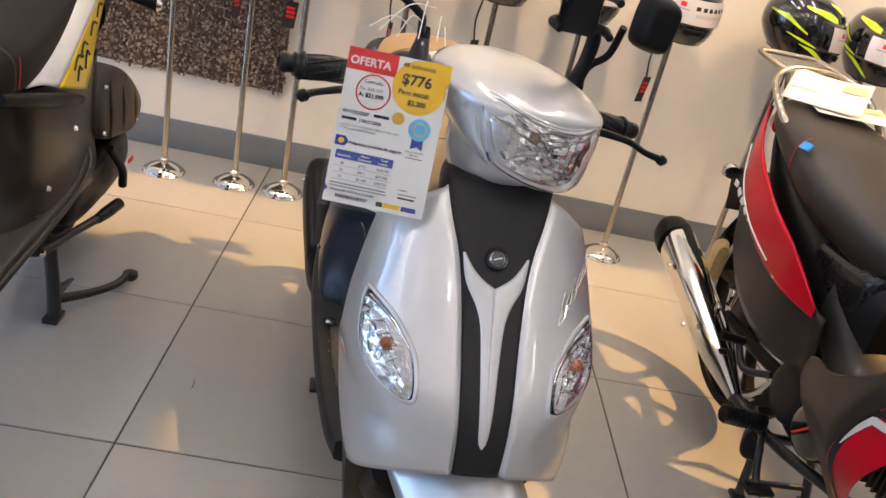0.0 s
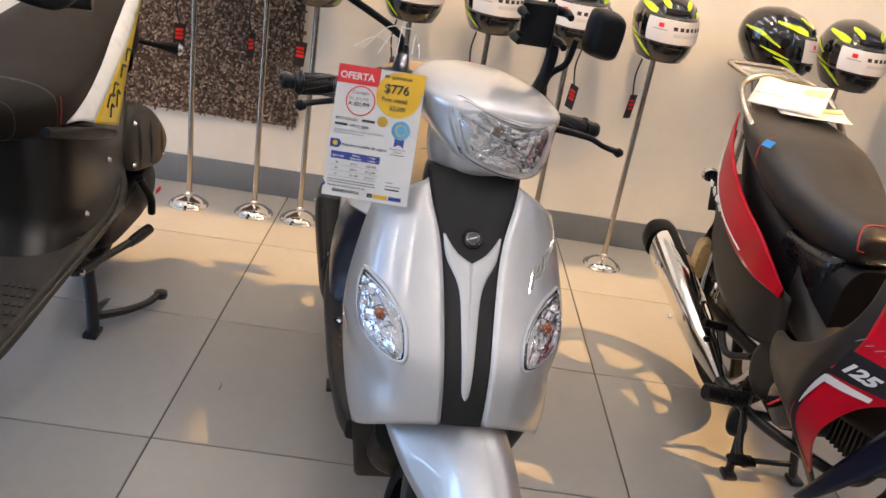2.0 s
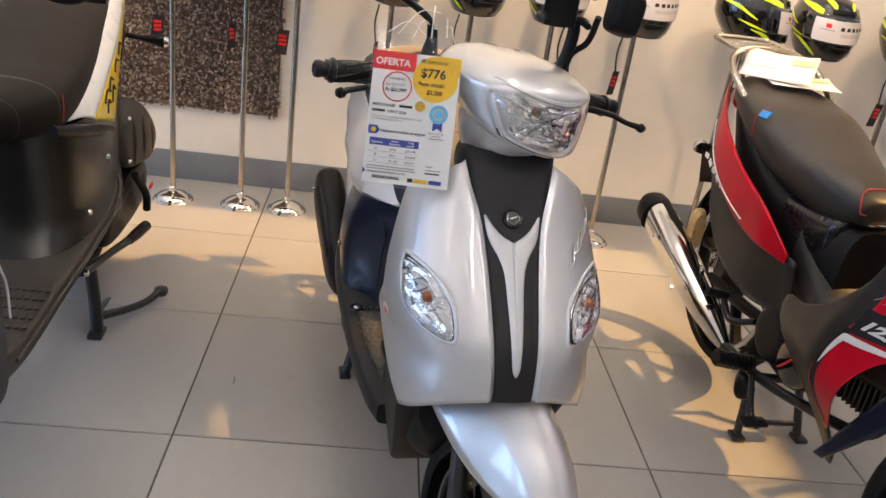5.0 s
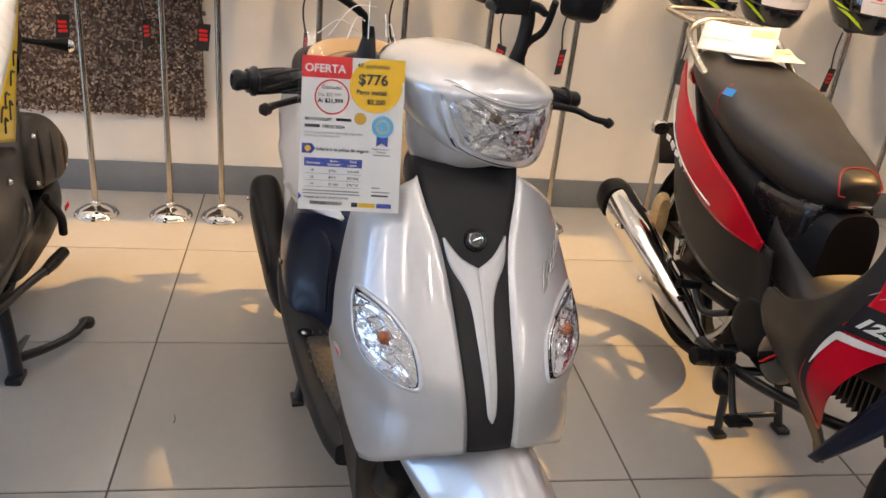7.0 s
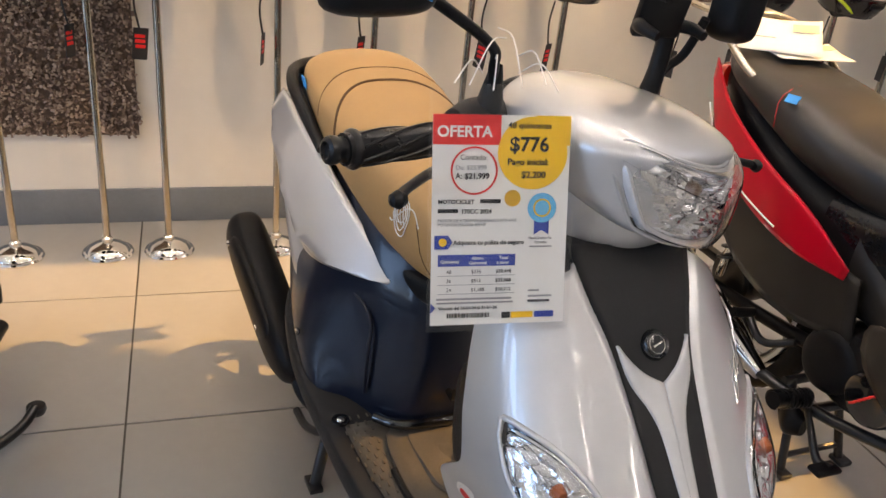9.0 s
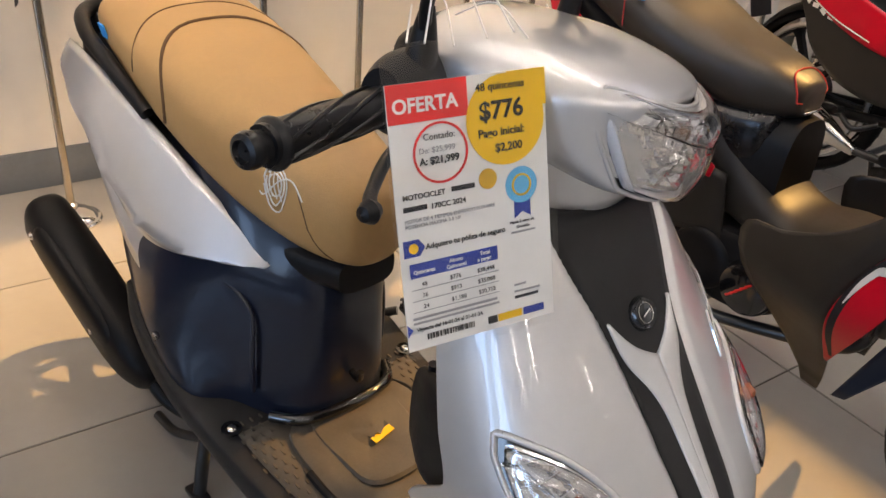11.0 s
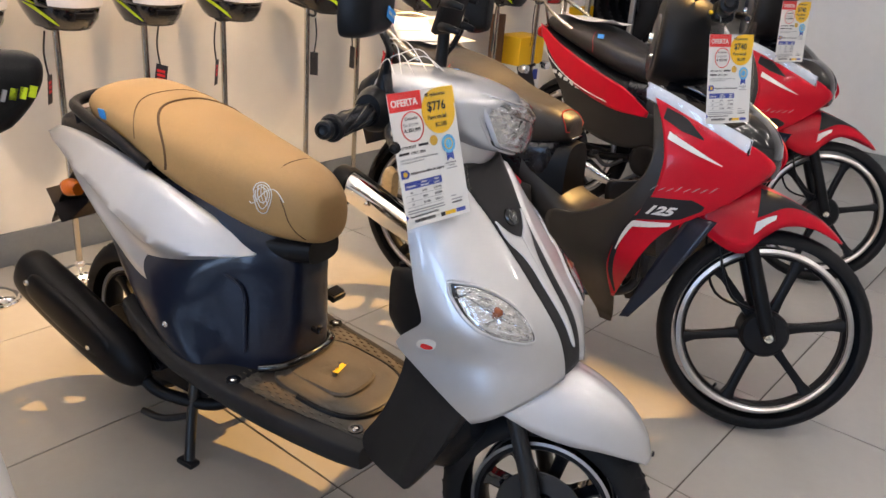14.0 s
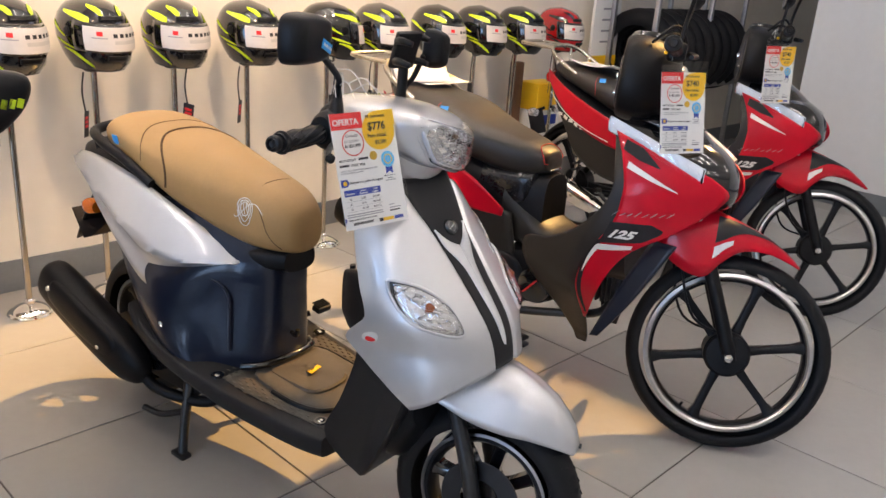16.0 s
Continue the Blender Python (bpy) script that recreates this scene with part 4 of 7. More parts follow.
part("under_seat_body", loft([ring(0.285, 1.10, -0.450, 0.190, -0.19), ring(0.34, 1.08, -0.458, 0.203, -0.14), ring(0.42, 1.02, -0.462, 0.206, -0.05), ring(0.50, 0.98, -0.462, 0.192, 0.04), ring(0.57, 0.95, -0.460, 0.168, 0.12), ring(0.64, 0.90, -0.41, 0.135, 0.24), ring(0.70, 0.85, -0.34, 0.115, 0.25)], 64, 30), NAVY, scooter, "dark navy gloss plastic body under the seat", sharp=50)
part("body_crease", tube([(-0.128, -0.375, 0.36), (-0.127, -0.375, 0.44), (-0.122, -0.370, 0.50), (-0.128, -0.345, 0.53), (-0.142, -0.300, 0.545)], 0.004, 8, 6), NAVY, scooter)
part("body_crease", tube([(0.128, -0.375, 0.36), (0.127, -0.375, 0.44), (0.122, -0.370, 0.50), (0.128, -0.345, 0.53), (0.142, -0.300, 0.545)], 0.004, 8, 6), NAVY, scooter)
part("helmet_hook", tube([(0.0, -0.455, 0.40), (0.0, -0.480, 0.395), (0.0, -0.484, 0.412)], 0.006, 8, 4), GLOSS, scooter)
part("base_trim", tube([(-0.115, -0.405, 0.322), (-0.08, -0.452, 0.332), (0.0, -0.466, 0.336), (0.08, -0.452, 0.332), (0.115, -0.405, 0.322)], 0.0095, 10, 6), GLOSS, scooter)

# silver flank panels
UP = [(-0.092, -0.385, 0.592), (-0.110, -0.31, 0.640), (-0.128, -0.20, 0.688), (-0.143, -0.06, 0.738), (-0.150, 0.08, 0.768), (-0.142, 0.20, 0.768), (-0.108, 0.30, 0.735)]
LO = [(-0.094, -0.380, 0.590), (-0.150, -0.300, 0.550), (-0.196, -0.20, 0.506), (-0.206, -0.130, 0.494), (-0.196, -0.02, 0.555), (-0.170, 0.13, 0.650), (-0.112, 0.285, 0.722)]
for sgn in (-1, 1):
    U, D = catmull(UP, 36), catmull(LO, 36)
    rows = []
    for i in range(36):
        row = []
        for j in range(15):
            q = j / 14
            p = U[i] * (1 - q) + D[i] * q
            qc = 0.74 - 0.42 * i / 35
            bulge = 0.031 * (q / qc) ** 0.8 if q < qc else 0.031 - 0.048 * math.sin(math.pi / 2 * min(1, (q - qc) / (1 - qc) * 1.6)) + 0.008 * (q - qc) / (1 - qc)
            row.append((sgn * -(p[0] - bulge * math.sin(math.pi * (0.08 + 0.84 * i / 35)) ** 0.6), p[1], p[2]))
        rows.append(row)
    part("flank_panel", grid_bm(rows), SILVER, scooter, "silver painted side panel with a soft crease", thick=0.006, sharp=60)

# seat
SEAT_W = [(-0.520, 0.030), (-0.505, 0.058), (-0.455, 0.083), (-0.38, 0.099), (-0.28, 0.118), (-0.16, 0.133), (-0.07, 0.138), (-0.02, 0.137), (0.06, 0.132), (0.12, 0.118), (0.16, 0.092), (0.18, 0.05)]
SEAT_T = [(-0.520, 0.712), (-0.505, 0.742), (-0.455, 0.772), (-0.38, 0.792), (-0.28, 0.812), (-0.16, 0.836), (-0.07, 0.850), (-0.02, 0.860), (0.06, 0.874), (0.12, 0.874), (0.16, 0.860), (0.18, 0.840)]
SEAT_B = [(-0.520, 0.645), (-0.505, 0.628), (-0.455, 0.622), (-0.38, 0.620), (-0.28, 0.636), (-0.16, 0.676), (-0.07, 0.716), (-0.02, 0.735), (0.06, 0.760), (0.12, 0.775), (0.16, 0.785), (0.18, 0.800)]
SEAT_P = [(-0.520, 2.4), (-0.455, 2.9), (-0.28, 2.8), (-0.07, 2.8), (0.06, 2.5), (0.12, 2.4), (0.18, 2.0)]
seat_rings = [oval(y, w, zt, zb, curve1(SEAT_P, y), 24) for (y, w), (_, zt), (_, zb) in zip(SEAT_W, SEAT_T, SEAT_B)]
SEAT = part("seat", loft(seat_rings, 56, 70), TAN, scooter, "tan vinyl seat with a cross seam", sharp=70)


def on_seat(y, a, lift=0.0015):
    """A place on the seat's skin at y; a is the angle up from the side."""
    w, zt, zb = curve1(SEAT_W, y) + lift, curve1(SEAT_T, y) + lift, curve1(SEAT_B, y) - lift
    p = 2.75
    c, s = math.cos(a), math.sin(a)
    return (-w * math.copysign(abs(c) ** (2 / p), c), y, (zt + zb) / 2 + (zt - zb) / 2 * math.copysign(abs(s) ** (2 / p), s))


part("seam", tube([on_seat(-0.05 - 0.10 * abs(math.cos(a)) ** 2, a, 0.0) for a in np.linspace(-0.2, math.pi + 0.2, 30)], 0.0032, 8, 1), SEAM, SEAT, "dark cross seam")
part("seam", tube([on_seat(0.005 - 0.06 * abs(math.cos(a)) ** 2, a, -0.0005) for a in np.linspace(0.0, math.pi, 30)], 0.0016, 8, 1), SEAM, SEAT)
part("seam", tube([on_seat(-0.455 + 0.05 * math.sin(a), a, -0.0008) for a in np.linspace(-0.7, math.pi + 0.7, 30)], 0.0016, 8, 1), SEAM, SEAT)
doodle = []
cy0, ca = -0.400, 0.22
for r1, ph in ((1.0, 0), (0.78, 0.5), (0.55, 1.1)):
    doodle.append(tube([on_seat(cy0 + 0.022 * r1 * math.cos(q + ph), ca + 0.30 * r1 * math.sin(q + ph), 0.001) for q in np.linspace(0, 2 * math.pi * 0.95, 26)], 0.0012, 6, 1))
doodle.append(tube([on_seat(cy0 - 0.05 + 0.08 * q, ca + 0.22 * math.sin(q * 5), 0.001) for q in np.linspace(0, 1, 16)], 0.0012, 6, 1))
for k in range(4):
    doodle.append(tube([on_seat(cy0 - 0.014 + 0.009 * k, ca - 0.18, 0.001), on_seat(cy0 - 0.006 + 0.009 * k, ca, 0.0012), on_seat(cy0 + 0.0 + 0.006 * k, ca + 0.2, 0.001)], 0.001, 6, 3))
part("embroidery", join(*doodle), WHITE, SEAT, "white stitched emblem")
part("blue_sticker", box((-0.136, 0.055, 0.822), (0.003, 0.020, 0.024), rot=(0, -14, 0)), BLUE_TAPE, SEAT, "small blue sticker")
part("seat_base", loft([oval(-0.49, 0.05, 0.634, 0.575, 3), oval(-0.38, 0.085, 0.634, 0.57, 3), oval(-0.2, 0.118, 0.676, 0.60, 3), oval(0.0, 0.130, 0.752, 0.68, 3), oval(0.16, 0.10, 0.79, 0.72, 3)], 32, 16), BLACK, scooter)

# tail
part("tail", loft([oval(0.02, 0.140, 0.772, 0.66, 3), oval(0.14, 0.132, 0.788, 0.67, 3), oval(0.24, 0.110, 0.785, 0.69, 3), oval(0.31, 0.075, 0.770, 0.70, 3), oval(0.335, 0.04, 0.755, 0.715, 3)], 36, 20), BLACK, scooter)
part("tail_lamp", loft([oval(0.285, 0.075, 0.765, 0.705, 3), oval(0.325, 0.062, 0.758, 0.708, 3), oval(0.350, 0.035, 0.748, 0.715, 3)], 28, 10), RED_LIGHT, scooter, "tail lamp lens")
part("grab_rail", tube([(-0.140, -0.10, 0.735), (-0.152, 0.0, 0.785), (-0.146, 0.11, 0.812), (-0.105, 0.195, 0.820), (0, 0.225, 0.823), (0.105, 0.195, 0.820), (0.146, 0.11, 0.812), (0.152, 0.0, 0.785), (0.140, -0.10, 0.735)], [0.012, 0.013, 0.013, 0.013, 0.015, 0.013, 0.013, 0.013, 0.012], 14, 6), BLACK, scooter, "black grab rail behind the seat")
for sgn in (-1, 1):
    part("rail_post", tube([(sgn * 0.10, 0.19, 0.765), (sgn * 0.105, 0.195, 0.820)], 0.011, 10, 1), BLACK, scooter)
    ri = part("rear_indicator", loft([oval(0.235, 0.016, 0.605, 0.572, 2.4, 16, sgn * 0.095), oval(0.262, 0.022, 0.612, 0.566, 2.4, 16, sgn * 0.100), oval(0.285, 0.014, 0.602, 0.576, 2.4, 16, sgn * 0.100)], 20, 8), ORANGE, scooter, "amber rear indicator")
    part("arm", tube([(sgn * 0.04, 0.26, 0.61), (sgn * 0.09, 0.262, 0.595)], 0.009, 8, 1), BLACK, ri)
rows = []
for i in range(12):
    q = i / 11
    yy, zz = 0.25 + 0.18 * q, 0.66 - 0.16 * q - 0.06 * q * q
    rows.append([(0.072 * (1 - 0.2 * q) * s, yy - 0.015 * (1 - abs(s)), zz + 0.012 * (1 - s * s)) for s in np.linspace(-1, 1, 9)])
part("rear_mudguard", grid_bm(rows), BLACK, scooter, thick=0.005)
part("plate_holder", box((0, 0.375, 0.505), (0.16, 0.004, 0.100), 0.002, rot=(-34, 0, 0)), GREY_DECAL, scooter, "blank dark plate holder")

# rear wheel, engine and exhaust
wheel(scooter, "rear_wheel", (0, 0.135, 0.232), 0.212, 0.047, 0.140, 6, RUBBER, BLACK, ALLOY, BLACK, twist=0.3, width=0.03, lip=0.008)
engine = part("engine", loft([[(x, -0.25 + dy * 0.9, 0.235 + dz) for dy, dz in ((0.02, -0.06), (0.15, -0.075), (0.30, -0.07), (0.42, -0.045), (0.45, 0.02), (0.38, 0.08), (0.2, 0.10), (0.04, 0.07))] for x in (-0.115, -0.08, 0.0, 0.11, 0.15)], 32, 14), BLACK, scooter, "black engine and gearbox housing")
part("fan_cover", lathe([(0.001, -0.148), (0.020, -0.150), (0.030, -0.146), (0.060, -0.146), (0.066, -0.140), (0.068, -0.110)], 36, "x", (0, -0.06, 0.262)), BLACK, engine, "round cooling fan cover")
part("fan_slot", join(*[moved(box((-0.148, 0, 0.047), (0.004, 0.006, 0.022)), Matrix.Translation((0, -0.06, 0.262)) @ Matrix.Rotation(2 * math.pi * k / 18, 4, "X")) for k in range(18)]), GLOSS, engine)
part("swing_arm", tube([(-0.10, -0.10, 0.25), (-0.10, 0.05, 0.24), (-0.075, 0.135, 0.232)], [0.03, 0.026, 0.03], 12, 5), BLACK, engine)
part("shock", tube([(0.10, 0.13, 0.28), (0.10, 0.10, 0.60)], 0.022, 12, 1), STEEL, scooter)


def along(a, b, secs, n=20):
    """Rings across the line a to b: (share of the way, half width, half height)."""
    A, B = Vector(a), Vector(b)
    d = (B - A).normalized()
    side = Vector((1, 0, 0))
    side = (side - d * side.dot(d)).normalized()
    up = d.cross(side)
    if up.z < 0:
        up = -up
    out = []
    for t, w, h in secs:
        c = A + (B - A) * t
        out.append([c + w * math.copysign(abs(math.cos(q)) ** 0.75, math.cos(q)) * side + h * math.copysign(abs(math.sin(q)) ** 0.75, math.sin(q)) * up for q in [2 * math.pi * k / n for k in range(n)]])
    return out


muff = part("muffler", loft(along((-0.175, -0.085, 0.195), (-0.215, 0.310, 0.398), [(0.0, 0.012, 0.02), (0.06, 0.032, 0.045), (0.22, 0.046, 0.066), (0.6, 0.048, 0.072), (0.88, 0.046, 0.068), (0.97, 0.040, 0.058), (1.0, 0.026, 0.042)]), 36, 30), BLACK, scooter, "matt black exhaust muffler")
part("heat_shield", loft(along((-0.212, -0.015, 0.248), (-0.245, 0.250, 0.385), [(0.0, 0.010, 0.014), (0.1, 0.018, 0.040), (0.5, 0.021, 0.048), (0.9, 0.018, 0.040), (1.0, 0.008, 0.016)]), 28, 20), BLACK, muff, "raised black heat shield")
for p in ((-0.236, 0.047, 0.262), (-0.262, 0.235, 0.385)):
    part("bolt", moved(lathe([(0.0005, -0.004), (0.006, -0.003), (0.008, 0.002)], 12, "x"), Matrix.Translation(p)), CHROME, muff)
part("header_pipe", tube([(-0.05, -0.30, 0.20), (-0.10, -0.24, 0.15), (-0.16, -0.12, 0.165), (-0.175, -0.06, 0.205)], 0.016, 12, 6), BLACK, muff)

# centre stand
stand = part("centre_stand", tube([(-0.115, -0.185, 0.205), (0.115, -0.185, 0.205)], 0.013, 10, 1), STEEL, scooter, "black steel centre stand, lowered")
for sgn in (-1, 1):
    part("stand_leg", tube([(sgn * 0.108, -0.185, 0.210), (sgn * 0.140, -0.20, 0.11), (sgn * 0.165, -0.215, 0.012)], [0.016, 0.013, 0.013], 12, 4), STEEL, stand)
    part("stand_foot", box((sgn * 0.168, -0.213, 0.007), (0.030, 0.052, 0.013), 0.003), STEEL, stand)
part("stand_tang", tube([(-0.135, -0.19, 0.115), (-0.16, -0.12, 0.09), (-0.165, -0.05, 0.085)], 0.009, 10, 4), STEEL, stand)
part("kick_start", tube([(0.16, -0.02, 0.24), (0.19, -0.10, 0.27), (0.195, -0.26, 0.315), (0.225, -0.30, 0.33)], 0.009, 10, 5), STEEL, scooter)
peg = part("foot_peg", box((0.236, -0.335, 0.355), (0.05, 0.030, 0.018), 0.004, rot=(12, 0, 0)), BLACK, scooter, "folded black rubber foot peg")
part("peg_rib", join(*[box((0.236, -0.345 + 0.006 * k, 0.3655 + 0.0013 * k), (0.044, 0.0025, 0.004)) for k in range(5)]), BLACK, peg)

# front wheel, fork and mudguard
FC = (0.0, -1.075, 0.214)
fw = wheel(scooter, "front_wheel", FC, 0.214, 0.047, 0.142, 8, RUBBER, BLACK, ALLOY, GLOSS, HEAD, 0.2, 0.030, 0.004)
part("brake_disc", lathe([(0.045, -0.045), (0.088, -0.045), (0.090, -0.043), (0.088, -0.041), (0.045, -0.041)], 48, "x", FC, True), STEEL, fw, "dark steel brake disc", xf=HEAD)
for sgn in (-1, 1):
    fork = part("fork_leg", tube([(sgn * 0.066, -1.072, 0.200), (sgn * 0.066, -1.045, 0.30), (sgn * 0.060, -0.96, 0.52)], [0.019, 0.018, 0.016], 14, 4), STEEL, scooter, "black fork leg", xf=HEAD)
    part("axle_nut", lathe([(0.0005, sgn * 0.090), (0.010, sgn * 0.090), (0.011, sgn * 0.084), (0.011, sgn * 0.070)], 12, "x", (0, -1.075, 0.214)), CHROME, fork, xf=HEAD)
part("wheel_well", loft([oval(-0.955, 0.12, 0.50, 0.36, 3), oval(-0.90, 0.13, 0.52, 0.26, 3), oval(-0.84, 0.13, 0.50, 0.25, 3)], 28, 8), BLACK, scooter)
MID = [(-1.262, 0.378), (-1.245, 0.420), (-1.205, 0.467), (-1.140, 0.508), (-1.070, 0.530), (-1.000, 0.536), (-0.940, 0.528)]
LOW = [(-1.256, 0.366), (-1.225, 0.384), (-1.170, 0.396), (-1.110, 0.402), (-1.050, 0.416), (-1.000, 0.438), (-0.962, 0.456)]
HW = [0.020, 0.050, 0.072, 0.090, 0.104, 0.115, 0.122]
M, D = catmull(MID, 34), catmull(LOW, 34)
W = catmull([(h, 0) for h in HW], 34)[:, 0]
rows = []
for i in range(34):
    row = []
    ff = i / 33
    kc = 0.34 + 0.30 * (1 - ff)
    for j in range(33):
        q = -1 + j / 16
        k = abs(q)
        if k < 0.5:
            v = k / 0.5
            lat, drop = kc * v, 0.16 * v ** 2.2
        else:
            v = (k - 0.5) / 0.5
            lat, drop = kc + (1 - kc) * (v ** 0.8), 0.16 + 0.84 * v ** 1.25
        swell = 0.006 * math.sin(math.pi * min(1.0, k * 2)) * ff
        row.append((math.copysign(W[i] * lat, q), M[i][0] * (1 - drop) + D[i][0] * drop, M[i][1] * (1 - drop) + D[i][1] * drop + swell))
    rows.append(row)
part("front_mudguard", grid_bm(rows), SILVER, scooter, "glossy silver creased front mudguard", thick=0.004, sharp=24, xf=HEAD)
part("guard_clip", lathe([(0.0005, -0.003), (0.005, -0.002), (0.006, 0.002)], 12, "y", (0.0, -1.264, 0.383)), STEEL, scooter, xf=HEAD)

# the offer card on the scooter
xd = Vector((0.138, -0.013, 0.003)).normalized()
ud = Vector((0.0, 0.063, 0.200)).normalized()
zd = xd.cross(ud).normalized()
ud = zd.cross(xd)
TAG_M = Matrix.Translation((0.397, -0.951, 0.829)) @ Matrix((xd, ud, zd)).transposed().to_4x4()
tag_one = price_tag(TAG_M, "$776", "offer cards")
for a, b in (((0.020, 0.246, 0.004), (0.075, 0.262, -0.10)), ((0.060, 0.240, 0.004), (0.085, 0.275, -0.085)), ((0.115, 0.246, 0.004), (0.110, 0.280, -0.085)), ((0.035, 0.244, 0.004), (0.098, 0.300, -0.088)), ((0.090, 0.243, 0.004), (0.088, 0.310, -0.086)), ((0.128, 0.240, 0.004), (0.112, 0.262, -0.084))):
    part("string", tube([a, ((a[0] + b[0]) / 2, (a[1] + b[1]) / 2 + 0.018, (a[2] + b[2]) / 2 + 0.01), b], 0.0009, 6, 5), WHITE, tag_one, "thin white string")

# ---------- red step-through motorcycles ----------
def sheet(fn, A, B, nu=20, nv=20):
    """A sheet between two edges of (y, z) keys; fn gives the half width at (y, z)."""
    a, b = catmull(A, nu), catmull(B, nu)
    rows = []
    for i in range(nu):
        row = []
        for j in range(nv):
            q = j / (nv - 1)
            y, z = a[i] * (1 - q) + b[i] * q
            row.append((fn(y, z), y, z))
        rows.append(row)
    return grid_bm(rows)


def wing(y, z, lift=0.0):
    """Half width of the painted leg shield."""
    w = curve1([(-1.145, 0.055), (-1.12, 0.095), (-1.05, 0.150), (-0.97, 0.198), (-0.88, 0.232), (-0.80, 0.242)], y)
    k = curve1([(0.25, 0.70), (0.40, 0.86), (0.55, 1.0), (0.70, 1.02), (0.82, 0.88), (0.92, 0.66)], z)
    return w * k + lift


def wing_band(keys, width, lift, sgn, across=False):
    """A decal band on the wing along (y, z) keys; its width runs in z, or in y."""
    K = catmull(keys, 16)
    W = np.interp(np.linspace(0, 1, 16), np.linspace(0, 1, len(width)), width)
    rows = []
    for (y, z), w in zip(K, W):
        row = []
        for q in (-0.5, -0.17, 0.17, 0.5):
            yy, zz = (y + w * q, z) if across else (y, z + w * q)
            row.append((sgn * wing(yy, zz, lift), yy, zz))
        rows.append(row)
    return grid_bm(rows)


def red_motorcycle(at, label, steer):
    bike = thing("motorcycle", at, label, "motorcycle", "parked motorcycles")
    ST = steering((0, -1.175, 0.302), (0, -0.80, 1.05), steer) @ Matrix.Translation((0, 0.040, 0))
    FW, RW = (0.0, -1.235, 0.288), (0.0, 0.085, 0.300)
    fw = wheel(bike, "front_wheel", FW, 0.288, 0.036, 0.232, 6, RUBBER, BLACK, RIM_EDGE, BLACK, ST, 0.25, 0.026, 0.014)
    rw = wheel(bike, "rear_wheel", RW, 0.298, 0.042, 0.236, 6, RUBBER, BLACK, RIM_EDGE, BLACK, None, 0.55, 0.026, 0.014)
    part("drum", lathe([(0.001, -0.048), (0.058, -0.046), (0.066, -0.036), (0.066, 0.036), (0.058, 0.046), (0.001, 0.048)], 36, "x", FW), BLACK, fw, "black hub drum", xf=ST)
    part("drum", lathe([(0.001, -0.048), (0.062, -0.046), (0.070, -0.036), (0.070, 0.036), (0.062, 0.046), (0.001, 0.048)], 36, "x", RW), BLACK, rw, "black hub drum")
    part("valve", tube([(0, FW[1] + 0.10, FW[2] - 0.205), (-0.01, FW[1] + 0.09, FW[2] - 0.175)], 0.004, 8, 1), BLACK, fw, xf=ST)
    for sgn in (-1, 1):
        leg = part("fork_leg", tube([(sgn * 0.062, -1.245, 0.275), (sgn * 0.062, -1.222, 0.33), (sgn * 0.062, -1.135, 0.535)], [0.017, 0.021, 0.020], 16, 4), BLACK, bike, "black fork leg", xf=ST)
        part("stanchion", tube([(sgn * 0.062, -1.135, 0.530), (sgn * 0.062, -1.060, 0.70)], 0.0135, 14, 1), CHROME, leg, "chrome fork tube", xf=ST)
        part("axle_nut", lathe([(0.0005, sgn * 0.096), (0.011, sgn * 0.095), (0.014, sgn * 0.088), (0.014, sgn * 0.070)], 14, "x", FW), CHROME, leg, xf=ST)
    part("brake_cable", tube([(-0.045, -1.24, 0.34), (-0.06, -1.12, 0.38), (-0.055, -1.06, 0.52), (-0.05, -1.03, 0.66)], 0.004, 8, 6), BLACK, bike, xf=ST)
    part("speed_cable", tube([(0.045, -1.24, 0.33), (0.06, -1.10, 0.36), (0.055, -1.04, 0.52), (0.05, -1.02, 0.66)], 0.004, 8, 6), BLACK, bike, xf=ST)
    # beak mudguard
    secs = [(-1.385, 0.012, 0.572, 0.566), (-1.345, 0.036, 0.604, 0.582), (-1.285, 0.058, 0.640, 0.598), (-1.215, 0.074, 0.668, 0.592), (-1.165, 0.084, 0.684, 0.552), (-1.125, 0.090, 0.694, 0.505), (-1.065, 0.090, 0.698, 0.512), (-0.995, 0.084, 0.692, 0.552)]
    S = catmull(secs, 30)
    rows, deco = [], []
    for y, w, zt, zb in S:
        rows.append([(math.copysign(w * math.sin(min(1.0, abs(s) * 1.25) * math.pi / 2), s), y + 0.004 * abs(s), zt - (zt - zb) * abs(s) ** 2.2) for s in np.linspace(-1, 1, 21)])
    guard = part("front_mudguard", grid_bm(rows), RED, bike, "glossy red beak-shaped front mudguard", thick=0.004, sharp=60, xf=ST)
    for sgn in (-1, 1):
        rows = []
        for y, w, zt, zb in S[3:21]:
            q = (y + 1.36) / 0.26
            lo, hi = 0.30, 0.30 + 0.42 * min(1, max(0.04, q * 1.3))
            rows.append([(sgn * (w * math.sin(min(1.0, s * 1.25) * math.pi / 2) + 0.0012), y, zt - (zt - zb) * s ** 2.2 + 0.0012) for s in np.linspace(lo, hi, 6)])
        part("grey_decal", grid_bm(rows), GREY_DECAL, guard, "dark grey decal", xf=ST)
        rows = []
        for y, w, zt, zb in S[15:21]:
            q = (y + 1.23) / 0.09
            rows.append([(sgn * (w * math.sin(min(1.0, s * 1.25) * math.pi / 2) + 0.0015), y, zt - (zt - zb) * s ** 2.2 + 0.0012) for s in np.linspace(0.76, 0.78 + 0.09 * max(0, min(1, q)), 3)])
        part("white_decal", grid_bm(rows), WHITE, guard, xf=ST)
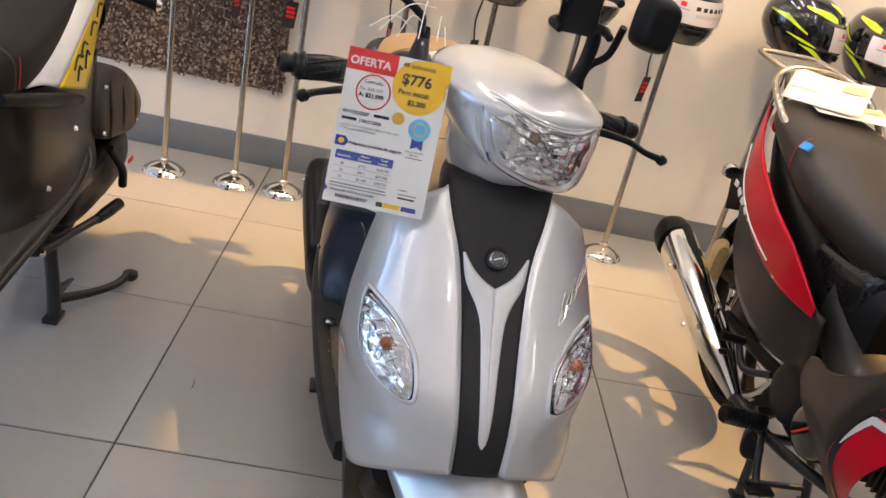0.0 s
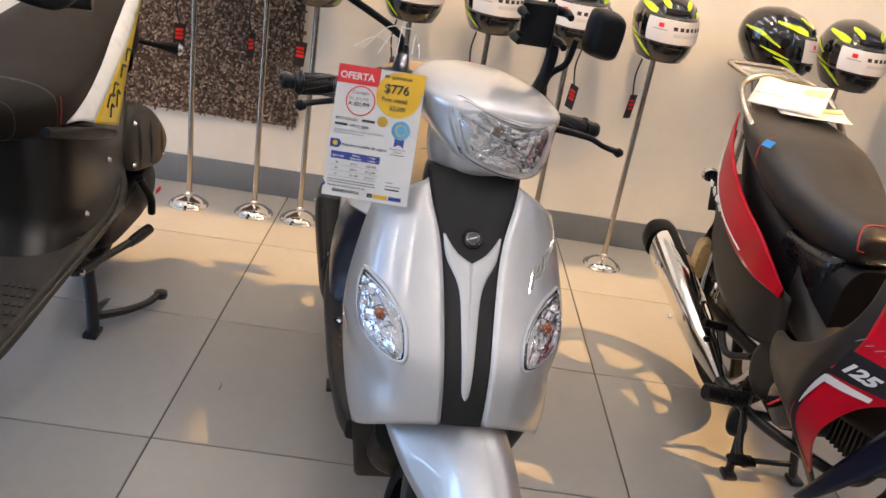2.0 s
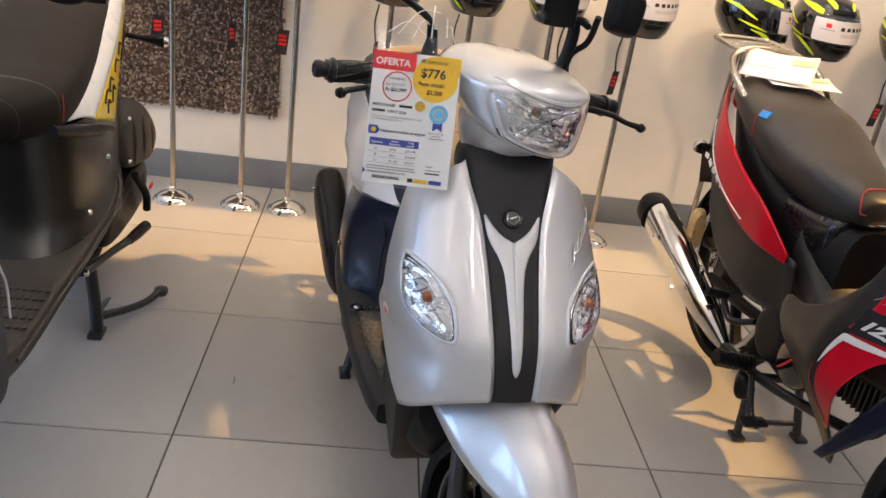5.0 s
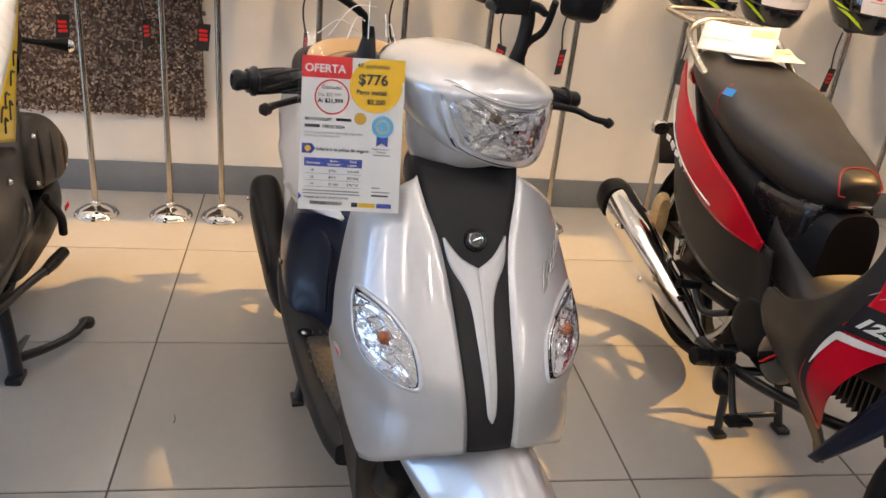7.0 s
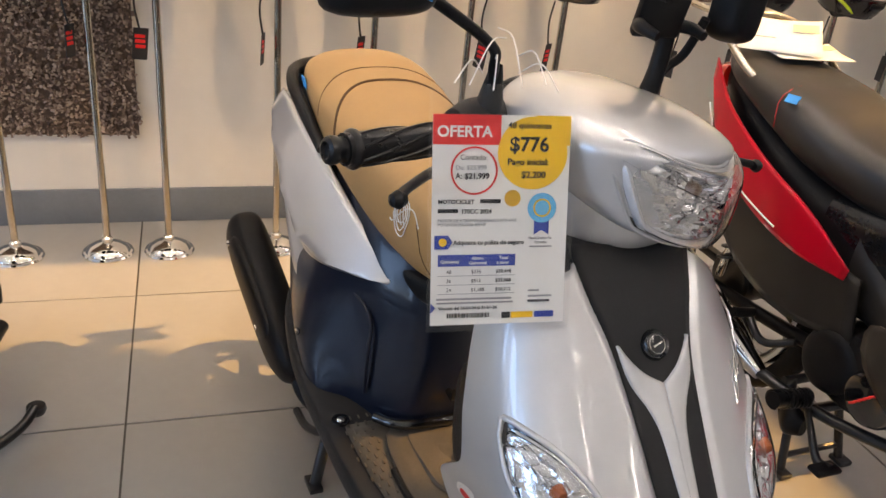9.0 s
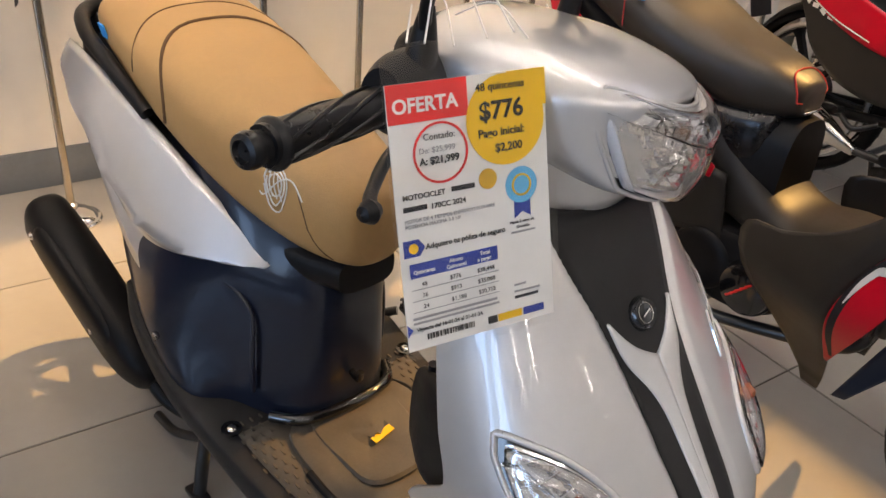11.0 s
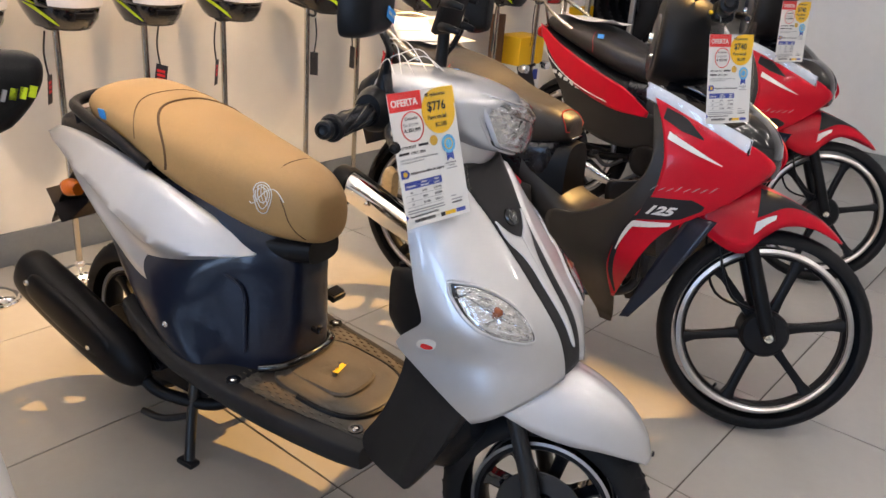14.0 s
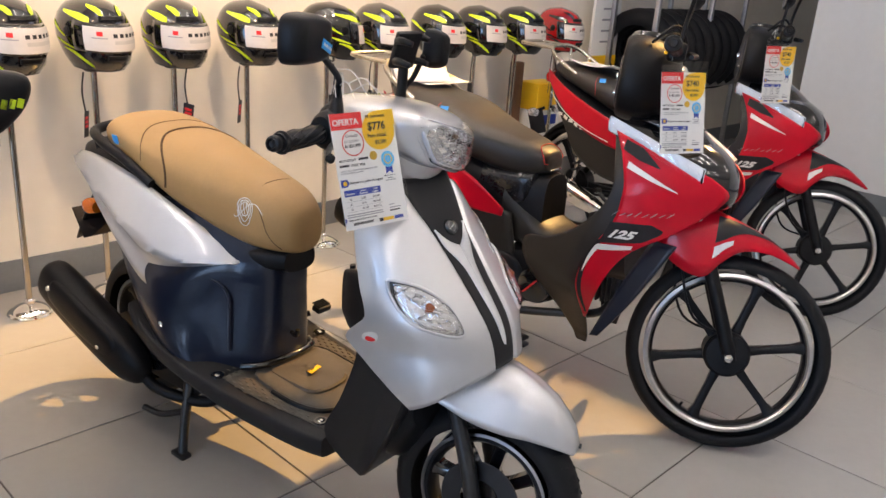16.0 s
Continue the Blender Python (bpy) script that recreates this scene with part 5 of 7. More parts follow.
    # leg shield
    REAR = [(-0.825, 0.915), (-0.876, 0.84), (-0.904, 0.76), (-0.918, 0.68), (-0.904, 0.60), (-0.884, 0.50), (-0.880, 0.41), (-0.882, 0.35)]
    FRONT = [(-0.860, 0.912), (-1.040, 0.838), (-1.115, 0.800), (-1.142, 0.748), (-1.085, 0.668), (-0.995, 0.585), (-0.940, 0.46), (-0.888, 0.345)]
    BLK_R = [(-0.805, 0.93), (-0.848, 0.84), (-0.872, 0.76), (-0.868, 0.70), (-0.815, 0.625), (-0.735, 0.578), (-0.650, 0.550), (-0.690, 0.43), (-0.775, 0.33), (-0.835, 0.235)]
    BLK_F = [(-0.832, 0.918), (-0.882, 0.84), (-0.910, 0.76), (-0.924, 0.69), (-0.912, 0.615), (-0.898, 0.55), (-0.890, 0.50), (-0.886, 0.42), (-0.885, 0.33), (-0.874, 0.238)]
    for sgn in (-1, 1):
        sh = part("leg_shield", sheet(lambda y, z: sgn * wing(y, z), REAR, FRONT, 44, 24), RED, bike, "glossy red leg shield wing", thick=0.005, sharp=60)
        part("inner_shield", sheet(lambda y, z: sgn * (wing(min(y, -0.86), z) - 0.006 - 0.24 * max(0, y + 0.875)), BLK_R, BLK_F, 36, 12), BIKE_BLACK, bike, "matt black inner leg shield", thick=0.006, sharp=60)
        part("white_slash", wing_band([(-0.898, 0.822), (-0.965, 0.793), (-1.035, 0.762)], [0.018, 0.013, 0.002], 0.0015, sgn), WHITE, sh, "white slash decal")
        part("grey_decal", wing_band([(-0.872, 0.872), (-0.925, 0.852), (-0.980, 0.822)], [0.026, 0.034, 0.004], 0.0012, sgn), GREY_DECAL, sh)
        part("dark_band", wing_band([(-0.912, 0.640), (-0.95, 0.643), (-1.01, 0.648), (-1.045, 0.654)], [0.058, 0.056, 0.050, 0.010], 0.0012, sgn), GREY_DECAL, sh, "dark number band")
        part("dark_edge", wing_band([(-0.914, 0.62), (-0.898, 0.54), (-0.891, 0.44), (-0.894, 0.37)], [0.014, 0.014, 0.012, 0.006], 0.0012, sgn, True), GREY_DECAL, sh)
        part("white_chevron", wing_band([(-0.914, 0.600), (-0.955, 0.603), (-1.000, 0.608)], [0.016, 0.015, 0.010], 0.0018, sgn), WHITE, sh, "white angled stripe")
        part("white_chevron", wing_band([(-0.918, 0.606), (-0.907, 0.57), (-0.898, 0.525)], [0.014, 0.010, 0.002], 0.0020, sgn, True), WHITE, sh, "white angled stripe")
        rows = [[(sgn * (wing(y, z) + dx), y, z + dz) for dx, dz in ((-0.010, 0.016), (0.004, 0.020), (0.011, 0.004), (0.009, -0.020), (-0.004, -0.026))] for y, z in catmull([(-0.806, 0.918), (-0.88, 0.897), (-0.96, 0.868), (-1.035, 0.836), (-1.085, 0.812)], 18)]
        bl = part("front_indicator", grid_bm([[(p[0] - sgn * 0.006, p[1], p[2]) for p in r] for r in rows]), PEARL, bike, "slim clear front indicator with light rows")
        part("lens", grid_bm(rows), GLASS, bl, "clear lens", thick=0.002).visible_shadow = False
        part("led_row", join(*[box((sgn * (wing(y, z) + 0.001), y, z + 0.003), (0.006, 0.010, 0.012), 0.002) for y, z in catmull([(-0.83, 0.909), (-0.96, 0.868), (-1.07, 0.818)], 9)]), PEARL, bl)
        part("lower_blade", sheet(lambda y, z: sgn * (0.115 + 0.30 * (0.60 - z)), [(-1.040, 0.60), (-0.995, 0.50), (-0.945, 0.40), (-0.880, 0.295)], [(-0.965, 0.60), (-0.925, 0.50), (-0.890, 0.40), (-0.855, 0.290)], 16, 6), NAVY, bike, "dark splash blade behind the wheel", thick=0.008)
        # tail flank
        UPR = [(0.30, 0.868), (0.16, 0.812), (0.0, 0.762), (-0.16, 0.712), (-0.32, 0.660), (-0.455, 0.575)]
        LWR = [(0.285, 0.820), (0.16, 0.730), (0.03, 0.656), (-0.12, 0.600), (-0.28, 0.562), (-0.450, 0.550)]
        fl = lambda y, z: sgn * (curve1([(-0.46, 0.128), (-0.30, 0.158), (-0.1, 0.168), (0.1, 0.152), (0.30, 0.100)], y) + 0.10 * max(0, 0.80 - z) * 0.5 + 0.012 * math.sin(max(0, min(1, (z - 0.56) / 0.3)) * math.pi))
        tp = part("tail_panel", sheet(fl, UPR, LWR, 36, 10), RED, bike, "red tail side panel", thick=0.005, sharp=60)
        part("white_line", tube([(fl(y, z) * 1.012, y, z) for y, z in catmull([(0.24, 0.765), (0.10, 0.69), (-0.05, 0.634), (-0.22, 0.592)], 18)], 0.0022, 6, 1), WHITE, tp)
        part("lower_flank", sheet(lambda y, z: sgn * (abs(fl(y, max(z, 0.60))) - 0.012 - 0.10 * max(0, 0.55 - z)), [(0.27, 0.815), (0.16, 0.735), (0.03, 0.668), (-0.12, 0.618), (-0.28, 0.585), (-0.480, 0.565)], [(0.20, 0.72), (0.10, 0.62), (0.02, 0.52), (-0.12, 0.44), (-0.32, 0.40), (-0.50, 0.42)], 30, 10), BIKE_BLACK, bike, "matt black lower side cover", thick=0.006, sharp=60)
    # figures on the visible wings
    for sgn in (-1,):
        ob = lettering("125", 0.037, WHITE, bike, Matrix.Identity(4), "number_decal", 0.25, 0.0018)
        for v in ob.data.vertices:
            tx, ty = v.co.x, v.co.y
            y, z = -0.922 - tx * 1.15, 0.630 + ty * 0.78
            v.co = (sgn * wing(y, z, 0.0028 + v.co.z), y, z)
        strokes = []
        # slanted plain strokes of uneven height
        for k, hh in enumerate((0.014, 0.009, 0.009, 0.015, 0.009, 0.012, 0.010, 0.014)):
            y0, z0 = -0.908 - 0.0185 * k, 0.686 + 0.0012 * k
            spot = lambda dy, dz: (sgn * wing(y0 + dy, z0 + dz, 0.0012), y0 + dy, z0 + dz)
            strokes.append(tube([spot(0, 0), spot(-0.006, hh * 0.5), spot(-0.012, hh)], [0.0006, 0.0012, 0.0007], 6, 3))
        part("script_decal", join(*strokes), GREY_INK, bike, "outlined slanted script strokes")
    strokes = []
    for k in range(5):
        y0 = 0.12 - 0.038 * k
        z0 = 0.765 - 0.0125 * k
        strokes.append(box((-0.177 - 0.003 * (k < 4), y0, z0 - 0.085), (0.003, 0.026, 0.014), 0, rot=(18 + (12 if k % 2 else -12), 0, 0)))
    part("name_bars", join(*strokes), WHITE, bike, "white block letter bars")
    # nose, cowl and bars
    part("nose", loft([oval(-0.84, 0.135, 0.955, 0.78, 2.6), oval(-0.93, 0.128, 0.925, 0.735, 2.4), oval(-1.02, 0.112, 0.895, 0.705, 2.3), oval(-1.085, 0.085, 0.862, 0.700, 2.2), oval(-1.125, 0.055, 0.822, 0.712, 2.1), oval(-1.138, 0.02, 0.785, 0.735, 2.0)], 36, 26), GLOSS, bike, "gloss black nose cover")
    part("smoked_visor", grid_bm([[(0.105 * s * (1 - 0.45 * q), -0.90 - 0.235 * q + 0.02 * s * s, 0.962 - 0.14 * q * q - 0.03 * s * s - 0.035 * q) for s in np.linspace(-1, 1, 13)] for q in np.linspace(0, 1, 14)]), GLOSS, bike, "smoked plastic visor", thick=0.003)
    # the bars turn with the fork and sit well forward of the seat
    BX = ST @ Matrix.Translation((0, -0.225, 0.050))
    head = part("handlebar_cowl", loft([oval(-0.785, 0.130, 1.118, 0.930, 2.8), oval(-0.792, 0.155, 1.142, 0.915, 3.0), oval(-0.835, 0.160, 1.150, 0.908, 2.8), oval(-0.890, 0.140, 1.142, 0.912, 2.6), oval(-0.935, 0.105, 1.115, 0.935, 2.4), oval(-0.955, 0.07, 1.08, 0.96, 2.2)], 36, 26), BLACK, bike, "black handlebar cowl", xf=ST)
    part("rear_panel", loft([oval(-0.7845, 0.118, 1.090, 0.935, 3.0), oval(-0.7800, 0.112, 1.085, 0.940, 3.0)], 28, 3), NAVY, head, "dark navy inner panel", xf=ST)
    part("bolt", lathe([(0.0005, -0.773), (0.005, -0.774), (0.006, -0.782)], 12, "y", (-0.080, 0, 0.975)), CHROME, head, xf=ST)
    part("headlight", loft([oval(-0.925, 0.088, 1.095, 0.955, 2.4), oval(-0.960, 0.076, 1.082, 0.962, 2.3), oval(-0.977, 0.042, 1.06, 0.98, 2.1)], 28, 10), REFLECTOR, bike, "clear round headlight", xf=ST)
    part("meter", lathe([(0.001, 1.164), (0.05, 1.162), (0.058, 1.152), (0.06, 1.12)], 28, "z", (0, -0.85, 0)), GLOSS, bike, xf=ST)
    part("ignition", lathe([(0.001, -0.769), (0.012, -0.769), (0.014, -0.775), (0.016, -0.786)], 16, "y", (0.03, 0, 1.03)), CHROME, bike, xf=ST)
    for sgn in (-1, 1):
        part("grip", tube([(sgn * 0.150, -0.70, 1.050), (sgn * 0.320, -0.685, 1.045)], [0.017, 0.0175, 0.018], 16, 2), GRIP, bike, "black rubber grip", xf=BX)
        part("bar_end", lathe([(0.0005, sgn * 0.345), (0.010, sgn * 0.346), (0.013, sgn * 0.340), (0.020, sgn * 0.338), (0.023, sgn * 0.325), (0.020, sgn * 0.312)], 18, "x", (0, -0.684, 1.045)), BLACK, bike, xf=BX)
        part("switch_housing", box((sgn * 0.150, -0.700, 1.050), (0.050, 0.048, 0.050), 0.010, 2, (0, 0, sgn * -6)), BLACK, bike, xf=BX)
        part("switch_button", box((sgn * 0.148, -0.672, 1.045), (0.012, 0.010, 0.010), 0.003), PRINT_YELLOW, bike, "yellow switch", xf=BX)
        part("brake_lever", tube([(sgn * 0.165, -0.735, 1.045), (sgn * 0.22, -0.750, 1.035), (sgn * 0.31, -0.735, 1.02)], [0.009, 0.007, 0.006], 10, 5), BLACK, bike, xf=BX)
        part("mirror_stem", tube([(sgn * 0.150, -0.705, 1.072), (sgn * 0.157, -0.71, 1.14), (sgn * 0.22, -0.725, 1.23), (sgn * 0.28, -0.73, 1.285)], 0.0058, 10, 5), BLACK, bike, xf=BX)
        mir = part("mirror", loft([oval(-0.762, 0.03, 1.325, 1.275, 2.4, 20, sgn * 0.31), oval(-0.745, 0.062, 1.345, 1.255, 2.6, 20, sgn * 0.31), oval(-0.722, 0.066, 1.348, 1.252, 2.6, 20, sgn * 0.31)], 28, 10), BLACK, bike, "black mirror", xf=BX)
        part("mirror_glass", loft([oval(-0.7215, 0.060, 1.342, 1.258, 2.6, 20, sgn * 0.31), oval(-0.7200, 0.060, 1.342, 1.258, 2.6, 20, sgn * 0.31)], 28, 2), MIRROR, mir, xf=BX)
    for k in range(3):
        part("cable", tube([(-0.13 + 0.05 * k, -0.855, 1.12), (-0.11 + 0.06 * k, -0.915, 1.175 - 0.012 * k), (-0.03 + 0.02 * k, -0.955, 1.12), (0, -0.935, 1.00)], 0.0045, 8, 6), BLACK, bike, xf=ST)
    # seat and body
    SR = [oval(-0.545, 0.026, 0.740, 0.702, 2.4, 24), oval(-0.535, 0.056, 0.764, 0.690, 2.6, 24), oval(-0.48, 0.086, 0.788, 0.675, 3, 24), oval(-0.41, 0.108, 0.802, 0.672, 3, 24), oval(-0.28, 0.134, 0.826, 0.690, 2.9, 24), oval(-0.17, 0.152, 0.858, 0.715, 2.8, 24), oval(-0.08, 0.155, 0.880, 0.745, 2.8, 24), oval(0.06, 0.148, 0.896, 0.790, 2.7, 24), oval(0.18, 0.125, 0.905, 0.825, 2.6, 24), oval(0.26, 0.085, 0.905, 0.85, 2.4, 24), oval(0.285, 0.04, 0.895, 0.865, 2.2, 24)]
    st = part("seat", loft(SR, 56, 60), SEAT_BLACK, bike, "black vinyl step seat with red stitching", sharp=70)
    front = [loft_ring(SR, q) for q in (0.0, 0.03, 0.06, 0.09, 0.12, 0.15)]
    part("seat_front", loft([[tuple(r.mean(axis=0) + (p - r.mean(axis=0)) * 1.006) for p in r] for r in front], 48, 18, True, False), CHARCOAL, st, "dark front seat panel")
    part("seat_box", loft([oval(-0.520, 0.060, 0.700, 0.585, 4, 20), oval(-0.500, 0.088, 0.702, 0.560, 4, 20), oval(-0.42, 0.105, 0.700, 0.545, 4, 20), oval(-0.30, 0.115, 0.700, 0.545, 4, 20)], 32, 12), GLOSS_PANEL, bike, "smooth black panel under the seat nose", sharp=50)
    part("seat_clip", box((0.0, -0.548, 0.706), (0.060, 0.008, 0.006), 0.002), CHROME, st, "bright clip under the seat nose")
    part("stitching", tube([seat_top(SR, 0.035 + 0.125 * math.sin(a) ** 0.6, 0.058 * math.copysign(abs(math.cos(a)) ** 0.6, math.cos(a))) for a in np.linspace(0.02, math.pi - 0.02, 25)], 0.0020, 6, 2), STITCH, st, "red stitched arch")
    part("stitching", tube(seat_arc(SR, 0.60, 0.04), 0.0016, 6, 1), STITCH, st, "red stitched line")
    part("blue_sticker", box((-0.150, -0.115, 0.858), (0.020, 0.034, 0.003), rot=(0, -50, 20)), BLUE_TAPE, st, "small blue sticker")
    part("body", loft([oval(-0.56, 0.07, 0.69, 0.46, 3), oval(-0.45, 0.10, 0.70, 0.44, 3), oval(-0.25, 0.125, 0.71, 0.46, 3), oval(0.0, 0.125, 0.78, 0.60, 3), oval(0.2, 0.09, 0.84, 0.74, 3), oval(0.31, 0.05, 0.865, 0.79, 3)], 32, 20), BLACK, bike)
    part("tunnel", loft([oval(-0.88, 0.100, 0.80, 0.42, 3), oval(-0.83, 0.105, 0.62, 0.42, 3), oval(-0.76, 0.118, 0.545, 0.41, 3), oval(-0.68, 0.122, 0.530, 0.40, 3), oval(-0.62, 0.112, 0.520, 0.41, 3), oval(-0.56, 0.104, 0.545, 0.43, 3), oval(-0.50, 0.100, 0.600, 0.44, 3), oval(-0.42, 0.110, 0.69, 0.46, 3)], 36, 18), BIKE_BLACK, bike, "matt black centre tunnel")
    part("tail_lamp", loft([oval(0.29, 0.075, 0.86, 0.79, 3), oval(0.345, 0.062, 0.85, 0.795, 3), oval(0.365, 0.03, 0.835, 0.81, 3)], 24, 8), RED_LIGHT, bike, "red tail lamp")
    for sgn in (-1, 1):
        part("rear_indicator", loft([oval(0.36, 0.024, 0.665, 0.628, 2.3, 16, sgn * 0.10), oval(0.385, 0.026, 0.668, 0.626, 2.3, 16, sgn * 0.10), oval(0.41, 0.016, 0.660, 0.634, 2.3, 16, sgn * 0.10)], 20, 8), REFLECTOR, bike, "clear rear indicator")
        part("indicator_arm", tube([(sgn * 0.03, 0.36, 0.665), (sgn * 0.09, 0.375, 0.650)], 0.008, 8, 1), BLACK, bike)
        part("shock", tube([(sgn * 0.105, 0.03, 0.36), (sgn * 0.105, -0.03, 0.66)], 0.013, 12, 1), CHROME, bike)
        part("coil", tube([(sgn * 0.105 + 0.024 * math.cos(a), 0.022 - 0.045 * a / 44 + 0.024 * math.sin(a), 0.40 + 0.23 * a / 44) for a in np.linspace(0, 44, 90)], 0.0045, 6, 1), STEEL, bike, "black coil spring")
        part("swing_arm", tube([(sgn * 0.072, 0.09, 0.30), (sgn * 0.08, -0.15, 0.32), (sgn * 0.08, -0.36, 0.34)], 0.018, 12, 4), BLACK, bike)
        part("grab_rail", tube([(sgn * 0.120, 0.02, 0.845), (sgn * 0.138, 0.12, 0.885), (sgn * 0.130, 0.25, 0.945), (sgn * 0.07, 0.305, 0.972), (0, 0.315, 0.975)], 0.0095, 12, 6), BRUSHED, bike, "steel grab rail")
    mud = [[(0.062 * s, 0.085 + r * math.cos(a), 0.30 + r * math.sin(a)) for s, r in zip(np.linspace(-1, 1, 9), [0.318, 0.335, 0.342, 0.345, 0.346, 0.345, 0.342, 0.335, 0.318])] for a in np.linspace(radians(25), radians(120), 14)]
    part("rear_mudguard", grid_bm(mud), BLACK, bike, thick=0.005)
    part("plate_holder", box((0, 0.43, 0.585), (0.13, 0.006, 0.13), 0.002, rot=(-24, 0, 0)), GREY_DECAL, bike, "blank dark plate holder")
    rack = part("rear_rack", tube([(-0.095, 0.29, 0.966), (-0.095, 0.50, 0.974), (-0.06, 0.535, 0.976), (0.06, 0.535, 0.976), (0.095, 0.50, 0.974), (0.095, 0.29, 0.966)], 0.0085, 10, 6), BRUSHED, bike, "grey steel luggage rack")
    for yy in (0.34, 0.39, 0.44, 0.49):
        part("rack_bar", tube([(-0.095, yy, 0.970), (0.095, yy, 0.970)], 0.006, 8, 1), BRUSHED, rack)
    for sgn in (-1, 1):
        part("rack_strut", tube([(sgn * 0.085, 0.30, 0.966), (sgn * 0.06, 0.28, 0.86)], 0.007, 8, 1), BRUSHED, rack)
    # engine, exhaust, pegs and stand
    eng = part("engine", loft([[(x, -0.555 + dy * k, 0.365 + dz * k) for dy, dz in ((-0.10, -0.06), (0.0, -0.095), (0.10, -0.085), (0.165, -0.02), (0.15, 0.05), (0.05, 0.085), (-0.06, 0.08), (-0.12, 0.02))] for x, k in ((-0.118, 0.78), (-0.105, 0.95), (-0.04, 1.0), (0.05, 1.0), (0.11, 0.9), (0.12, 0.75))], 36, 16), BLACK, bike, "black engine block")
    part("engine_cover", lathe([(0.001, -0.142), (0.044, -0.142), (0.056, -0.137), (0.062, -0.125), (0.064, -0.095)], 36, "x", (0, -0.594, 0.348)), GLOSS, eng, "round black engine cover")
    part("red_mark", join(*[tube([(-0.1435, -0.612 + 0.009 * k, 0.372 - 0.010 * k), (-0.1435, -0.600 + 0.009 * k, 0.362 - 0.010 * k)], 0.0028, 6, 1) for k in range(5)]), PRINT_RED, eng, "small red mark")
    part("gear_cover", loft([[(x, -0.46 + 0.085 * k * math.cos(a), 0.355 + 0.075 * k * math.sin(a)) for a in np.linspace(0, 2 * math.pi, 17)[:-1]] for x, k in ((-0.08, 1.1), (-0.115, 1.0), (-0.128, 0.8), (-0.13, 0.3))], 28, 10), BLACK, eng, "black gear cover")
    part("cylinder", box((0, -0.775, 0.397), (0.11, 0.17, 0.09), 0.01), DARK_ALLOY, eng, "finned dark metal cylinder")
    for k in range(9):
        part("cylinder_fin", box((0, -0.705 - 0.017 * k, 0.395 + 0.002 * k), (0.150, 0.006, 0.125), 0.003, 1), DARK_ALLOY, eng)
    part("carburettor", box((0.0, -0.66, 0.475), (0.08, 0.10, 0.07), 0.015), ALLOY, eng)
    mf = part("muffler", loft(along((-0.150, -0.300, 0.235), (-0.200, 0.365, 0.425), [(0.0, 0.016, 0.016), (0.10, 0.026, 0.027), (0.28, 0.042, 0.044), (0.55, 0.047, 0.050), (0.90, 0.049, 0.053), (0.97, 0.046, 0.050)]), 36, 30), CHROME, bike, "polished chrome exhaust muffler")
    part("end_cap", loft(along((-0.204, 0.335, 0.417), (-0.213, 0.405, 0.437), [(0.0, 0.051, 0.055), (0.5, 0.050, 0.054), (0.9, 0.044, 0.048), (1.0, 0.030, 0.033)]), 28, 10), BLACK, mf, "black end cap")
    part("muffler_shield", loft(along((-0.160, -0.14, 0.315), (-0.190, 0.345, 0.468), [(0.0, 0.008, 0.006), (0.1, 0.016, 0.010), (0.9, 0.018, 0.010), (1.0, 0.014, 0.008)]), 24, 14), BLACK, mf)
    for p in ((-0.243, -0.035, 0.305), (-0.246, 0.20, 0.385)):
        part("bolt", moved(lathe([(0.0005, -0.006), (0.007, -0.005), (0.010, 0.002)], 12, "x"), Matrix.Translation(p)), CHROME, mf)
    part("header_pipe", tube([(-0.02, -0.83, 0.37), (-0.05, -0.80, 0.30), (-0.085, -0.66, 0.262), (-0.120, -0.48, 0.232), (-0.150, -0.29, 0.237)], 0.014, 12, 6), STEEL, bike)
    for sgn in (-1, 1):
        pg = part("foot_peg", tube([(sgn * 0.150, -0.470, 0.272), (sgn * 0.262, -0.482, 0.288)], 0.019, 14, 1), GRIP, bike, "ribbed black rubber foot peg")
        part("peg_rib", join(*[lathe([(0.017, sgn * (0.158 + 0.0115 * k)), (0.0225, sgn * (0.160 + 0.0115 * k)), (0.0225, sgn * (0.164 + 0.0115 * k)), (0.017, sgn * (0.166 + 0.0115 * k))], 14, "x", (0, -0.476, 0.273 + 0.0014 * k)) for k in range(9)]), GRIP, pg)
        part("rear_peg", tube([(sgn * 0.13, -0.18, 0.345), (sgn * 0.20, -0.19, 0.36)], 0.013, 10, 1), GRIP, bike)
        part("peg_arm", tube([(sgn * 0.10, -0.33, 0.33), (sgn * 0.135, -0.25, 0.30), (sgn * 0.14, -0.17, 0.345)], 0.010, 10, 5), STEEL, bike)
    part("peg_bar", tube([(-0.16, -0.468, 0.272), (-0.11, -0.462, 0.225), (0.11, -0.462, 0.225), (0.16, -0.468, 0.272)], 0.012, 10, 4), STEEL, bike)
    part("brake_pedal", tube([(-0.125, -0.44, 0.255), (-0.15, -0.50, 0.22), (-0.165, -0.555, 0.17), (-0.16, -0.59, 0.165)], [0.008, 0.008, 0.010, 0.016], 10, 5), STEEL, bike)
    part("pedal_pad", box((-0.175, -0.590, 0.172), (0.065, 0.036, 0.012), 0.004), BLACK, bike)
    part("stand_lump", loft([oval(-0.47, 0.012, 0.20, 0.155, 2.3, 16, -0.125), oval(-0.43, 0.026, 0.212, 0.135, 2.3, 16, -0.125), oval(-0.38, 0.012, 0.20, 0.16, 2.3, 16, -0.12)], 20, 10), BLACK, bike)
    sd = part("centre_stand", tube([(-0.10, -0.335, 0.225), (0.10, -0.335, 0.225)], 0.013, 10, 1), STEEL, bike, "black steel centre stand, lowered")
